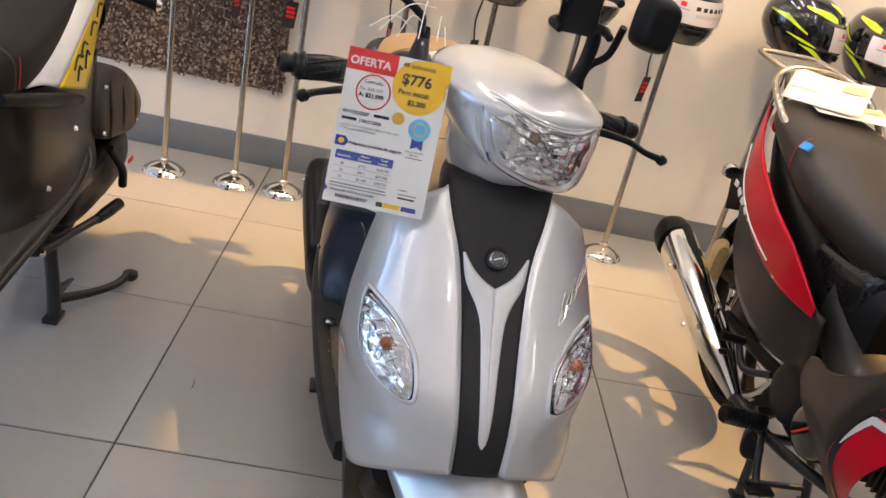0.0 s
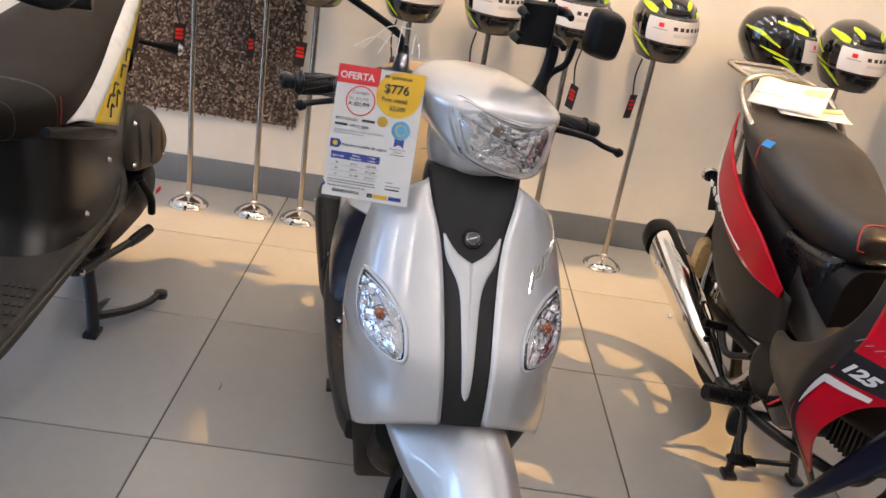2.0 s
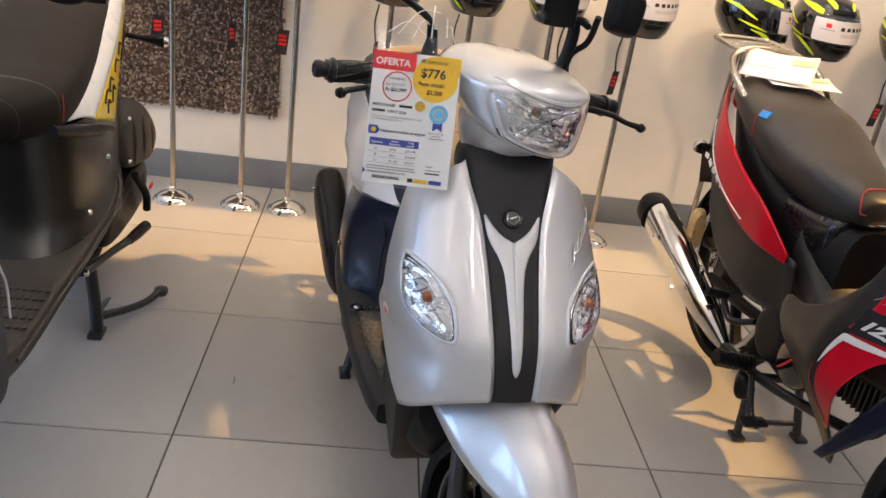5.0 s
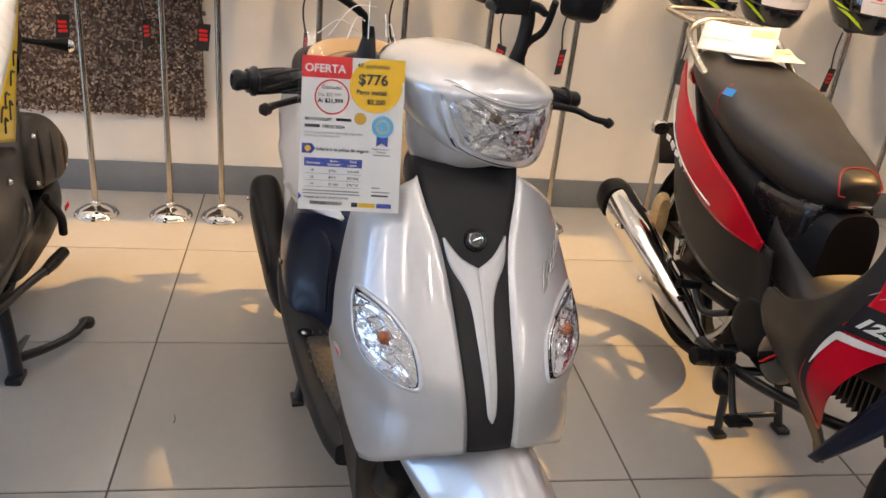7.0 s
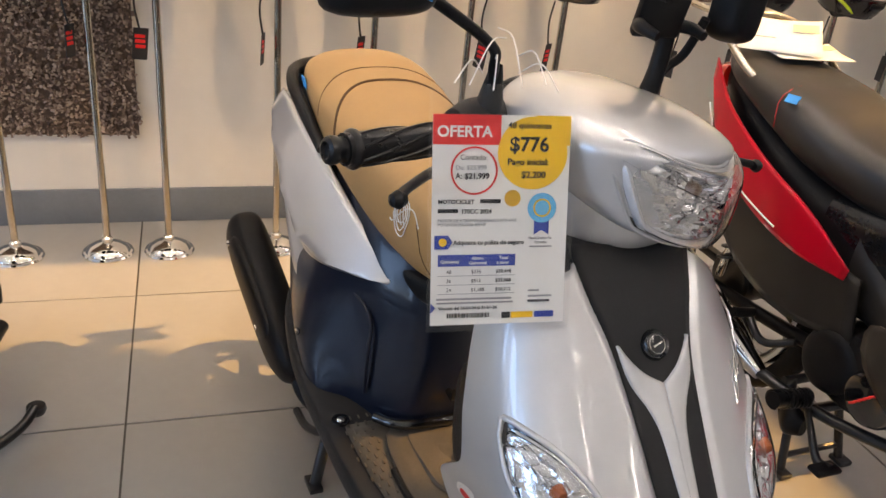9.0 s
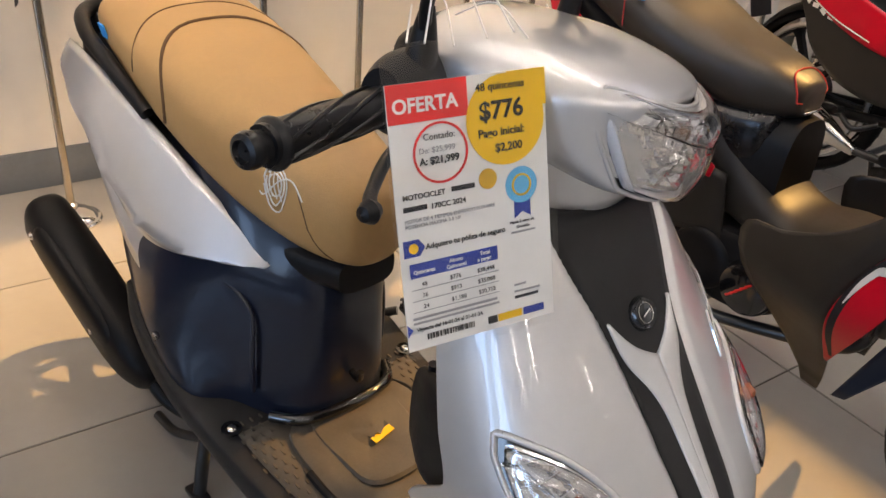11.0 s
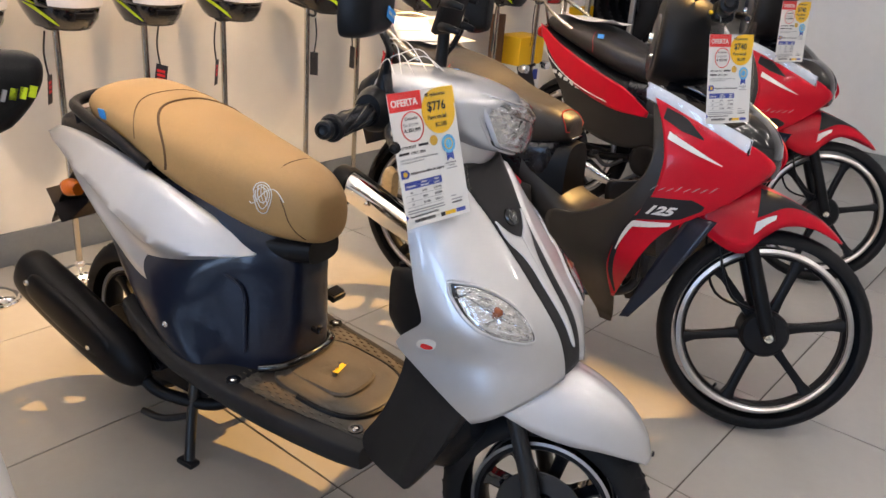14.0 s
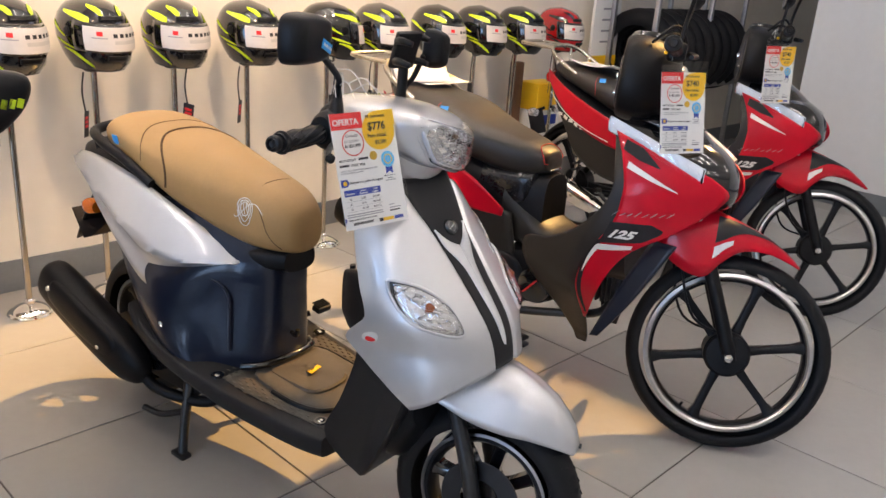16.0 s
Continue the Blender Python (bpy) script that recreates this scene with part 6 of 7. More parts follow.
    for sgn in (-1, 1):
        part("stand_leg", tube([(sgn * 0.075, -0.335, 0.23), (sgn * 0.080, -0.38, 0.12), (sgn * 0.092, -0.418, 0.010)], 0.012, 10, 4), STEEL, sd)
        part("stand_foot", box((sgn * 0.095, -0.425, 0.0075), (0.036, 0.055, 0.014), 0.004), STEEL, sd)
    part("stand_bar", tube([(-0.088, -0.405, 0.045), (0.088, -0.405, 0.045)], 0.009, 8, 1), STEEL, sd)
    part("wrapped_reflector", loft([oval(0.18, 0.018, 0.475, 0.36, 3, 16, -0.115), oval(0.21, 0.026, 0.49, 0.35, 3, 16, -0.115), oval(0.235, 0.018, 0.475, 0.36, 3, 16, -0.115)], 20, 8), FOIL, bike, "reflector still in brown wrapping")
    sweep_back(bike)
    shorten(bike, rw)
    return bike


def sweep_back(bike):
    """The lower wings lean back towards the rider and stand out at half height."""
    names = {"leg_shield", "inner_shield", "white_slash", "grey_decal", "dark_band", "dark_edge", "white_chevron", "number_decal", "script_decal"}
    for ob in bike.children_recursive:
        if ob.name.split(".")[0] in names and not ob.parent.name.startswith("front_mudguard"):
            for v in ob.data.vertices:
                x, y, z = v.co
                dy = curve1([(0.25, 0.082), (0.50, 0.072), (0.59, 0.060), (0.65, 0.032), (0.76, 0.0)], z)
                dx = curve1([(0.26, -0.055), (0.36, -0.02), (0.48, 0.030), (0.58, 0.018), (0.70, 0.0)], z)
                v.co = (x + (dx if x > 0 else -dx), y + dy, z - 0.35 * dy)


def shorten(bike, wheel_ob):
    """Draws the tail of the motorcycle forward of its long form; the rear wheel keeps its roundness."""
    rigid = {wheel_ob, *wheel_ob.children_recursive}
    for ob in bike.children_recursive:
        for v in ob.data.vertices:
            if ob in rigid:
                v.co.y -= 0.125
                v.co.z += 0.030
            elif v.co.y > -0.45:
                v.co.y = -0.45 + (v.co.y + 0.45) * 0.79


def loft_ring(rings, q):
    f = q * (len(rings) - 1)
    i = min(int(f), len(rings) - 2)
    return np.array(rings[i]) * (1 - f + i) + np.array(rings[i + 1]) * (f - i)


def seat_top(rings, q, x):
    """A point just over the seat's upper skin."""
    r = loft_ring(rings, q)
    up = sorted((p for p in r if p[2] >= r[:, 2].mean()), key=lambda p: p[0])
    x = max(up[0][0], min(up[-1][0], x))
    z = float(np.interp(x, [p[0] for p in up], [p[2] for p in up]))
    return (x, float(r[:, 1].mean()) - 0.002, z + 0.0025)


def seat_arc(rings, q, bow):
    """A line over the seat's top from side to side."""
    r = loft_ring(rings, q)
    n = len(r)
    c = r.mean(axis=0)
    out = []
    for k in range(-1, n // 2 + 2):
        p = r[k % n]
        p = c + (p - c) * 1.018
        s = max(0.0, (p[2] - c[2]) / (r[:, 2].max() - c[2]))
        out.append((p[0], p[1] + bow * s * 0.5, p[2]))
    return out


R1 = pose(1.562, 0, 0, 0, 0, 4.2)
R2_AT = pose(2.835, 0.224, 0, 0, 0, 4.0)
red_motorcycle(R1, "glossy red and black step-through motorcycle on its centre stand", 28.0)
red_motorcycle(R2_AT, "red and black step-through motorcycle beside the wall", 28.0)


def hung_tag(base, at, yaw, price, lean=0.0):
    m = base @ pose(*at, 90 + lean, 0, yaw)
    t = price_tag(m, price, "offer cards", False)
    part("string", tube([(0.03, 0.245, 0.003), (0.06, 0.275, -0.03), (0.075, 0.26, -0.06)], 0.0009, 6, 5), WHITE, t, "thin white string")
    return t


hung_tag(R1, (-0.200, -0.985, 0.868), -28, "$740", -12)
hung_tag(R2_AT, (-0.285, -0.955, 0.885), -28, "$740", -6)

# papers lying on the seats
for base, dx, dy, zz, lean, rz, hw in ((R1, 0.045, 0.01, 0.9135, 0, -14, 0.095), (R1, -0.01, 0.05, 0.944, 22, -35, 0.098), (R2_AT, -0.01, -0.09, 0.904, 0, 84, 0.135)):
    sheet_ob = thing("paper_sheet", base @ pose(dx, dy, zz, 0, 0, rz) @ pose(0, 0, 0, lean, 0, 0), "white printed sheet lying on the motorcycle seat", "paper", "papers on seats")
    rows = [[(x, y, 0.012 * (x / 0.1) ** 2 * (y > 0) * abs(y) / 0.08 + 0.004 * math.sin(8 * x + 9 * y)) for x in np.linspace(-hw, hw, 9)] for y in np.linspace(-hw * 0.71, hw * 0.71, 7)]
    part("paper", grid_bm(rows), PAPER, sheet_ob, thick=0.0008)
    part("print_bar", grid_bm([[(x, y, 0.0035 + 0.004 * math.sin(8 * x + 9 * y) + 0.012 * (x / 0.1) ** 2 * (y > 0) * abs(y) / 0.08) for x in np.linspace(-0.09, -0.01, 5)] for y in (-0.016, -0.012)]), GREY_INK, sheet_ob)
    part("print_patch", grid_bm([[(x, y, 0.0035 + 0.004 * math.sin(8 * x + 9 * y) + 0.012 * (x / 0.1) ** 2 * (y > 0) * abs(y) / 0.08) for x in np.linspace(0.03, 0.09, 5)] for y in np.linspace(0.02, 0.05, 3)]), mk("pale_yellow_print", (0.80, 0.68, 0.38), 0.6, var=0.1), sheet_ob)

# ---------- black and yellow scooter ----------
L_AT = pose(-0.480, -0.030, 0, 0, 0, 1)
L_HEAD = Matrix.Translation((0, -0.74, 0)) @ Matrix.Rotation(radians(4), 4, "Z") @ Matrix.Translation((0, 0.74, 0))


def black_scooter():
    b = thing("motor_scooter", L_AT, "black, white and yellow motor scooter on its centre stand", "scooter", "parked motorcycles")
    SR = [oval(-0.44, 0.06, 0.725, 0.650, 2.8, 24), oval(-0.41, 0.11, 0.750, 0.640, 3, 24), oval(-0.33, 0.166, 0.775, 0.635, 3.2, 24), oval(-0.20, 0.176, 0.800, 0.650, 3.2, 24), oval(-0.06, 0.170, 0.835, 0.685, 3.2, 24), oval(0.08, 0.152, 0.872, 0.735, 3, 24), oval(0.22, 0.126, 0.900, 0.78, 2.8, 24), oval(0.36, 0.095, 0.915, 0.81, 2.6, 24), oval(0.44, 0.06, 0.912, 0.84, 2.4, 24)]
    st = part("seat", loft(SR, 56, 50), SEAT_BROWN, b, "dark brown vinyl seat with red stitching", sharp=70)
    part("stitching", tube(seat_arc(SR, 0.26, 0.03), 0.0016, 6, 1), STITCH, st, "red stitched line")
    front = [loft_ring(SR, q) for q in (0.0, 0.06, 0.12, 0.19, 0.25)]
    part("seat_front", loft([[tuple(r.mean(axis=0) + (p - r.mean(axis=0)) * 1.008) for p in r] for r in front], 48, 16, True, False), SEAT_BLACK, st, "blue-black front seat panel")
    for sgn in (-1, 1):
        w = lambda y, z: sgn * (curve1([(-0.38, 0.185), (-0.25, 0.198), (-0.1, 0.200), (0.1, 0.180), (0.3, 0.140), (0.46, 0.10)], y) + 0.02 * (0.70 - z))
        UPW = [(-0.290, 0.669), (-0.215, 0.704), (-0.100, 0.764), (0.03, 0.824), (0.23, 0.872), (0.42, 0.898)]
        MIDW = [(-0.205, 0.652), (-0.145, 0.692), (-0.04, 0.748), (0.10, 0.800), (0.26, 0.850), (0.42, 0.885)]
        LOWW = [(-0.030, 0.598), (0.015, 0.648), (0.068, 0.710), (0.15, 0.772), (0.28, 0.830), (0.42, 0.870)]
        up, mi = catmull(UPW, 30), catmull(MIDW, 30)
        rows = []
        for i in range(30):
            wi = w(*mi[i])
            rows.append([((wi - sgn * 0.034 * (1 - q) ** 1.2), up[i][0] * (1 - q) + mi[i][0] * q, up[i][1] * (1 - q) + mi[i][1] * q + 0.008 * math.sin(math.pi * q)) for q in np.linspace(0, 1, 7)])
        part("white_panel", grid_bm(rows), WHITE, b, "white tail trim", thick=0.005, sharp=60)
        yl = part("yellow_panel", sheet(w, [MIDW[0], *MIDW[1:]], LOWW, 30, 8), YELLOW, b, "yellow tail panel with black strokes", thick=0.005, sharp=60)
        if sgn > 0:
            strokes = []
            for y0, z0, dy, dz in ((-0.12, 0.672, 0.06, 0.03), (-0.075, 0.690, 0.05, 0.035), (-0.045, 0.655, 0.035, 0.045), (0.0, 0.725, 0.06, 0.03), (-0.10, 0.640, 0.03, 0.035), (0.06, 0.758, 0.06, 0.03)):
                strokes.append(tube([(w(y0, z0) + 0.001, y0, z0), (w(y0 + dy * 0.4, z0 + dz * 0.9) + 0.001, y0 + dy * 0.4, z0 + dz * 0.9), (w(y0 + dy, z0 + dz * 0.6) + 0.001, y0 + dy, z0 + dz * 0.6)], 0.003, 6, 5))
            part("black_strokes", join(*strokes), INK, yl, "black graffiti strokes")
    part("seat_rail", tube([(0.193, -0.46, 0.698), (0.203, -0.36, 0.670), (0.208, -0.20, 0.626), (0.204, -0.085, 0.592)], [0.012, 0.015, 0.016, 0.011], 12, 6), BLACK, b)
    part("under_seat_body", loft([[(x * k, y, z) for x, y in ((0, f), (0.10, f + 0.01), (0.165, f + 0.06), (0.195, f + 0.17), (0.20, f + 0.33), (0.17, 0.12), (0, 0.2), (-0.17, 0.12), (-0.20, f + 0.33), (-0.195, f + 0.17), (-0.165, f + 0.06), (-0.10, f + 0.01))] for z, k, f in ((0.335, 1.0, -0.43), (0.37, 0.98, -0.40), (0.44, 0.93, -0.36), (0.55, 0.96, -0.37), (0.66, 0.95, -0.38))], 56, 20), BODY_BLACK, b, "semi-gloss black plastic body under the seat")
    bolt_pts = ((0.196, -0.094, 0.519), (0.190, -0.235, 0.415))
    for p in bolt_pts:
        part("bolt", moved(lathe([(0.0005, 0.005), (0.006, 0.004), (0.009, -0.002)], 12, "x"), Matrix.Translation(p)), CHROME, b)
    part("floorboard", loft([oval(-0.76, 0.180, 0.312, 0.235, 6, 24), oval(-0.66, 0.195, 0.322, 0.250, 6, 24), oval(-0.45, 0.203, 0.348, 0.285, 6, 24), oval(-0.25, 0.205, 0.368, 0.305, 6, 24), oval(-0.10, 0.204, 0.385, 0.325, 6, 24), oval(-0.02, 0.198, 0.412, 0.352, 6, 24), oval(0.02, 0.180, 0.440, 0.39, 6, 24)], 48, 30), SCUFFED, b, "scuffed dark grey ribbed floorboard", sharp=45)
    ribs = []
    for r in range(15):
        for c in range(7):
            y = -0.66 + 0.034 * r
            if 4 < r < 11:
                continue
            x = 0.085 + 0.0165 * c
            ribs.append(box((x, y, curve1([(-0.76, 0.312), (-0.66, 0.322), (-0.45, 0.348), (-0.25, 0.368), (-0.10, 0.385)], y) + 0.001), (0.0105, 0.016, 0.0026), 0.0, rot=(2, 0, 12)))
    tr = part("tread", join(*ribs), SCUFFED, b, "rows of raised grip blocks")
    tr["kind"] = "stuff"
    part("edge_trim", tube([(0.197, -0.74, 0.290), (0.208, -0.5, 0.322), (0.210, -0.25, 0.345), (0.208, -0.10, 0.362), (0.200, -0.01, 0.395), (0.184, 0.022, 0.425)], 0.0042, 8, 6), MAT_PLASTIC, b, "worn pale floorboard edge")
    prof = [(-0.735, 0.275), (-0.745, 0.42), (-0.76, 0.60), (-0.79, 0.80), (-0.83, 0.95), (-0.90, 0.93), (-0.97, 0.75), (-1.0, 0.60), (-0.98, 0.45), (-0.86, 0.27)]
    part("leg_shield", loft([[(s * curve1([(0.27, 0.200), (0.45, 0.205), (0.65, 0.200), (0.85, 0.16), (0.95, 0.12)], z), -0.87 + (y + 0.87) * (1 if abs(s) < 0.9 else 0.55), z) for y, z in prof] for s in (-1, -0.9, -0.5, 0, 0.5, 0.9, 1)], 48, 22), NAVY, b, "black leg shield with a pale outline")
    part("pale_outline", tube([(0.198, -0.755, 0.40), (0.192, -0.745, 0.47), (0.204, -0.80, 0.55), (0.200, -0.84, 0.70)], 0.0025, 6, 6), WHITE, b)
    part("front_panel", loft([oval(-1.165, 0.04, 0.88, 0.56, 2.4), oval(-1.13, 0.145, 0.92, 0.50, 2.6), oval(-1.04, 0.185, 0.935, 0.48, 2.8), oval(-0.93, 0.195, 0.935, 0.46, 2.8)], 36, 16), WHITE, b, "white front panel")
    wheel(b, "front_wheel", (0, -1.08, 0.225), 0.225, 0.05, 0.145, 6, RUBBER, BLACK, BLACK, BLACK, None, 0.1, 0.03, 0.008)
    wheel(b, "rear_wheel", (0, 0.22, 0.235), 0.222, 0.05, 0.145, 6, RUBBER, BLACK, BLACK, BLACK, None, 0.4, 0.03, 0.008)
    rows = []
    for a in np.linspace(radians(60), radians(165), 18):
        rows.append([(0.072 * s, -1.08 + (0.26 + 0.02 * (1 - s * s)) * math.cos(a), 0.235 + (0.26 + 0.025 * (1 - s * s)) * math.sin(a)) for s in np.linspace(-1, 1, 11)])
    part("front_mudguard", grid_bm(rows), WHITE, b, "white front mudguard", thick=0.005)
    for sgn in (-1, 1):
        part("fork_leg", tube([(sgn * 0.075, -1.08, 0.22), (sgn * 0.07, -0.98, 0.55)], 0.018, 12, 1), STEEL, b)
        part("grip", tube([(sgn * 0.20, -0.66, 1.03), (sgn * 0.37, -0.635, 1.025)], 0.018, 16, 1), GRIP, b, xf=L_HEAD)
        hg = part("hand_guard", loft([[(sgn * (0.312 + a * 0.092 * k), yy + 0.06, 1.070 + c * 0.050 * k) for a, c in ((-1, 0.2), (-0.8, 0.9), (-0.2, 1.0), (0.5, 0.95), (0.95, 0.75), (1.0, 0.2), (0.75, -0.5), (0.3, -1.0), (-0.5, -0.75), (-0.9, -0.3))] for yy, k in ((-0.835, 0.6), (-0.825, 0.9), (-0.810, 1.0), (-0.795, 0.97))], 36, 10), BLACK, b, "black hand guard with pale bars", xf=L_HEAD)
        if sgn > 0:
            part("bar_mark", join(*[box((0.324 + 0.009 * k, -0.776, 1.070), (0.005, 0.002, 0.014), rot=(0, 20, 0)) for k in range(3)]), GREY_INK, hg, xf=L_HEAD)
            part("lime_mark", join(*[box((0.354 + 0.012 * k, -0.774, 1.070), (0.009, 0.002, 0.014), rot=(0, 18, 0)) for k in range(3)]), LIME, hg, "yellow-green bars", xf=L_HEAD)
        part("indicator", loft([oval(-0.885, 0.025, 1.075, 1.03, 2.3, 16, sgn * 0.165), oval(-0.86, 0.038, 1.085, 1.02, 2.3, 16, sgn * 0.165), oval(-0.83, 0.032, 1.08, 1.025, 2.3, 16, sgn * 0.165)], 24, 8), REFLECTOR, b, "clear front indicator", xf=L_HEAD)
        part("indicator_bulb", loft([oval(-0.895, 0.008, 1.062, 1.046, 2, 12, sgn * 0.165), oval(-0.88, 0.012, 1.066, 1.042, 2, 12, sgn * 0.165)], 14, 4), ORANGE, b, "amber bulb", xf=L_HEAD)
        ri = part("rear_indicator", tube([(sgn * 0.09, 0.445, 0.735), (sgn * 0.145, 0.455, 0.728), (sgn * 0.215, 0.46, 0.724)], [0.008, 0.009, 0.023], 14, 4), BLACK, b, "black stalk rear indicator")
        part("lens", moved(lathe([(0.0005, 0.014), (0.012, 0.012), (0.021, 0.0)], 16, "x"), Matrix.Translation((sgn * 0.216, 0.46, 0.724)) @ Matrix.Rotation(0 if sgn > 0 else math.pi, 4, "Z")), REFLECTOR, ri, "clear lens")
    part("handlebar_cowl", loft([oval(-0.66, 0.09, 1.06, 0.96), oval(-0.74, 0.15, 1.10, 0.93), oval(-0.84, 0.15, 1.11, 0.92), oval(-0.90, 0.08, 1.06, 0.95)], 32, 16), BLACK, b, xf=L_HEAD)
    part("tail", loft([oval(0.22, 0.15, 0.80, 0.66, 3), oval(0.36, 0.12, 0.83, 0.71, 3), oval(0.47, 0.06, 0.85, 0.77, 3)], 28, 10), BLACK, b)
    # gearbox side and kick start
    eg = part("engine", loft([[(x, 0.02 + dy * k, 0.300 + dz * k) for dy, dz in ((-0.16, -0.02), (-0.10, -0.055), (0.05, -0.060), (0.20, -0.055), (0.31, -0.030), (0.34, 0.02), (0.30, 0.08), (0.18, 0.09), (0.05, 0.07), (-0.10, 0.05))] for x, k in ((0.02, 1.0), (0.14, 1.0), (0.18, 0.95), (0.195, 0.75))], 40, 14), BLACK, b, "black gearbox casing")
    AIR = ((0.045, 0.505), (0.055, 0.585), (0.105, 0.620), (0.20, 0.600), (0.30, 0.545), (0.39, 0.465), (0.40, 0.415), (0.335, 0.375), (0.20, 0.395), (0.09, 0.425))
    ab = part("air_box", loft([[(x, 0.21 + (y - 0.21) * k, 0.49 + (z - 0.49) * k) for y, z in AIR] for x, k in ((0.06, 0.9), (0.13, 1.0), (0.185, 0.98), (0.203, 0.88), (0.208, 0.70))], 44, 16), SCUFFED, b, "dark grey air filter box", sharp=45)
    for k in range(3):
        part("box_rib", tube([(0.204, 0.12 + 0.10 * k, 0.425 - 0.012 * k), (0.212, 0.11 + 0.10 * k, 0.50 - 0.02 * k), (0.204, 0.105 + 0.10 * k, 0.585 - 0.035 * k)], 0.005, 8, 4), SCUFFED, ab)
    for y, z in ((0.075, 0.450), (0.335, 0.405), (0.08, 0.575)):
        part("box_screw", lathe([(0.0005, 0.004), (0.006, 0.003), (0.008, -0.003)], 12, "x", (0.206, y, z)), CHROME, ab)
    part("red_mark", join(*[box((0.212, 0.262 + 0.014 * k, 0.302), (0.003, 0.010, 0.014)) for k in range(3)]), PRINT_RED, eg, "small red bars")
    part("kick_start", tube([(0.135, -0.215, 0.228), (0.160, -0.200, 0.228), (0.188, -0.09, 0.230), (0.222, 0.020, 0.234)], [0.015, 0.012, 0.0105, 0.012], 12, 5), STEEL, b, "black kick start lever")
    part("kick_pad", tube([(0.217, 0.000, 0.233), (0.227, 0.050, 0.235), (0.238, 0.107, 0.238)], [0.0135, 0.017, 0.0165], 12, 3), GRIP, b)
    part("kick_bolt", lathe([(0.0005, 0.006), (0.009, 0.004), (0.011, -0.004)], 12, "x", (0.166, -0.215, 0.228)), CHROME, b)
    part("hose", tube([(0.21, 0.10, 0.40), (0.225, 0.16, 0.32), (0.222, 0.18, 0.26)], 0.012, 10, 5), BLACK, b)
    sd = part("centre_stand", tube([(-0.12, -0.13, 0.20), (0.15, -0.13, 0.20)], 0.013, 10, 1), STEEL, b, "black steel centre stand, lowered")
    for sgn in (-1, 1):
        part("stand_leg", tube([(sgn * 0.145, -0.13, 0.215), (sgn * 0.160, -0.145, 0.10), (sgn * 0.166, -0.153, 0.012)], [0.018, 0.017, 0.018], 12, 4), STEEL, sd)
        part("stand_foot", box((sgn * 0.166, -0.158, 0.009), (0.040, 0.058, 0.017), 0.004), STEEL, sd)
    part("stand_tang", tube([(0.160, -0.150, 0.055), (0.225, -0.06, 0.038), (0.270, 0.0, 0.040), (0.292, 0.045, 0.052)], [0.014, 0.012, 0.011, 0.012], 12, 5), STEEL, sd)
    part("stand_web", prism([(-0.15, 0.085), (-0.15, 0.05), (-0.02, 0.05)], 0.155, 0.168), STEEL, sd)
    part("tang_pad", lathe([(0.001, 0.058), (0.020, 0.056), (0.022, 0.045), (0.018, 0.036)], 18, "z", (0.294, 0.05, 0.0)), STEEL, sd)
    return b


black_scooter()

# ---------- helmets on chrome stands ----------
HX = [(0.0, 0.098), (0.03, 0.112), (0.08, 0.124), (0.13, 0.127), (0.18, 0.118), (0.22, 0.094), (0.245, 0.060), (0.26, 0.004)]
HY = [(0.0, 0.120), (0.03, 0.142), (0.08, 0.158), (0.13, 0.160), (0.18, 0.148), (0.22, 0.118), (0.245, 0.076), (0.26, 0.005)]
HC = [(0.0, -0.022), (0.05, -0.018), (0.13, 0.0), (0.26, 0.012)]


def shell_pt(a, z, lift=0.0):
    """A point on the helmet: a is the angle from straight ahead."""
    rx, ry = curve1(HX, z) + lift, curve1(HY, z) + lift
    s, c = math.sin(a), math.cos(a)
    rise = 0.030 * max(0.0, -c) * max(0, 1 - z / 0.10)
    return Vector((rx * math.copysign(abs(s) ** 0.92, s), curve1(HC, z) - ry * math.copysign(abs(c) ** 0.92, c), z + rise + (lift * 0.7 if z > 0.2 else 0)))


def shell_strip(keys, width, lift):
    """A band over the shell along (angle, height) keys."""
    K = catmull(keys, 16)
    W = np.interp(np.linspace(0, 1, 16), np.linspace(0, 1, len(width)), width)
    return grid_bm([[shell_pt(K[i][0], K[i][1] + W[i] * q, lift) for q in (-0.5, -0.17, 0.17, 0.5)] for i in range(16)])


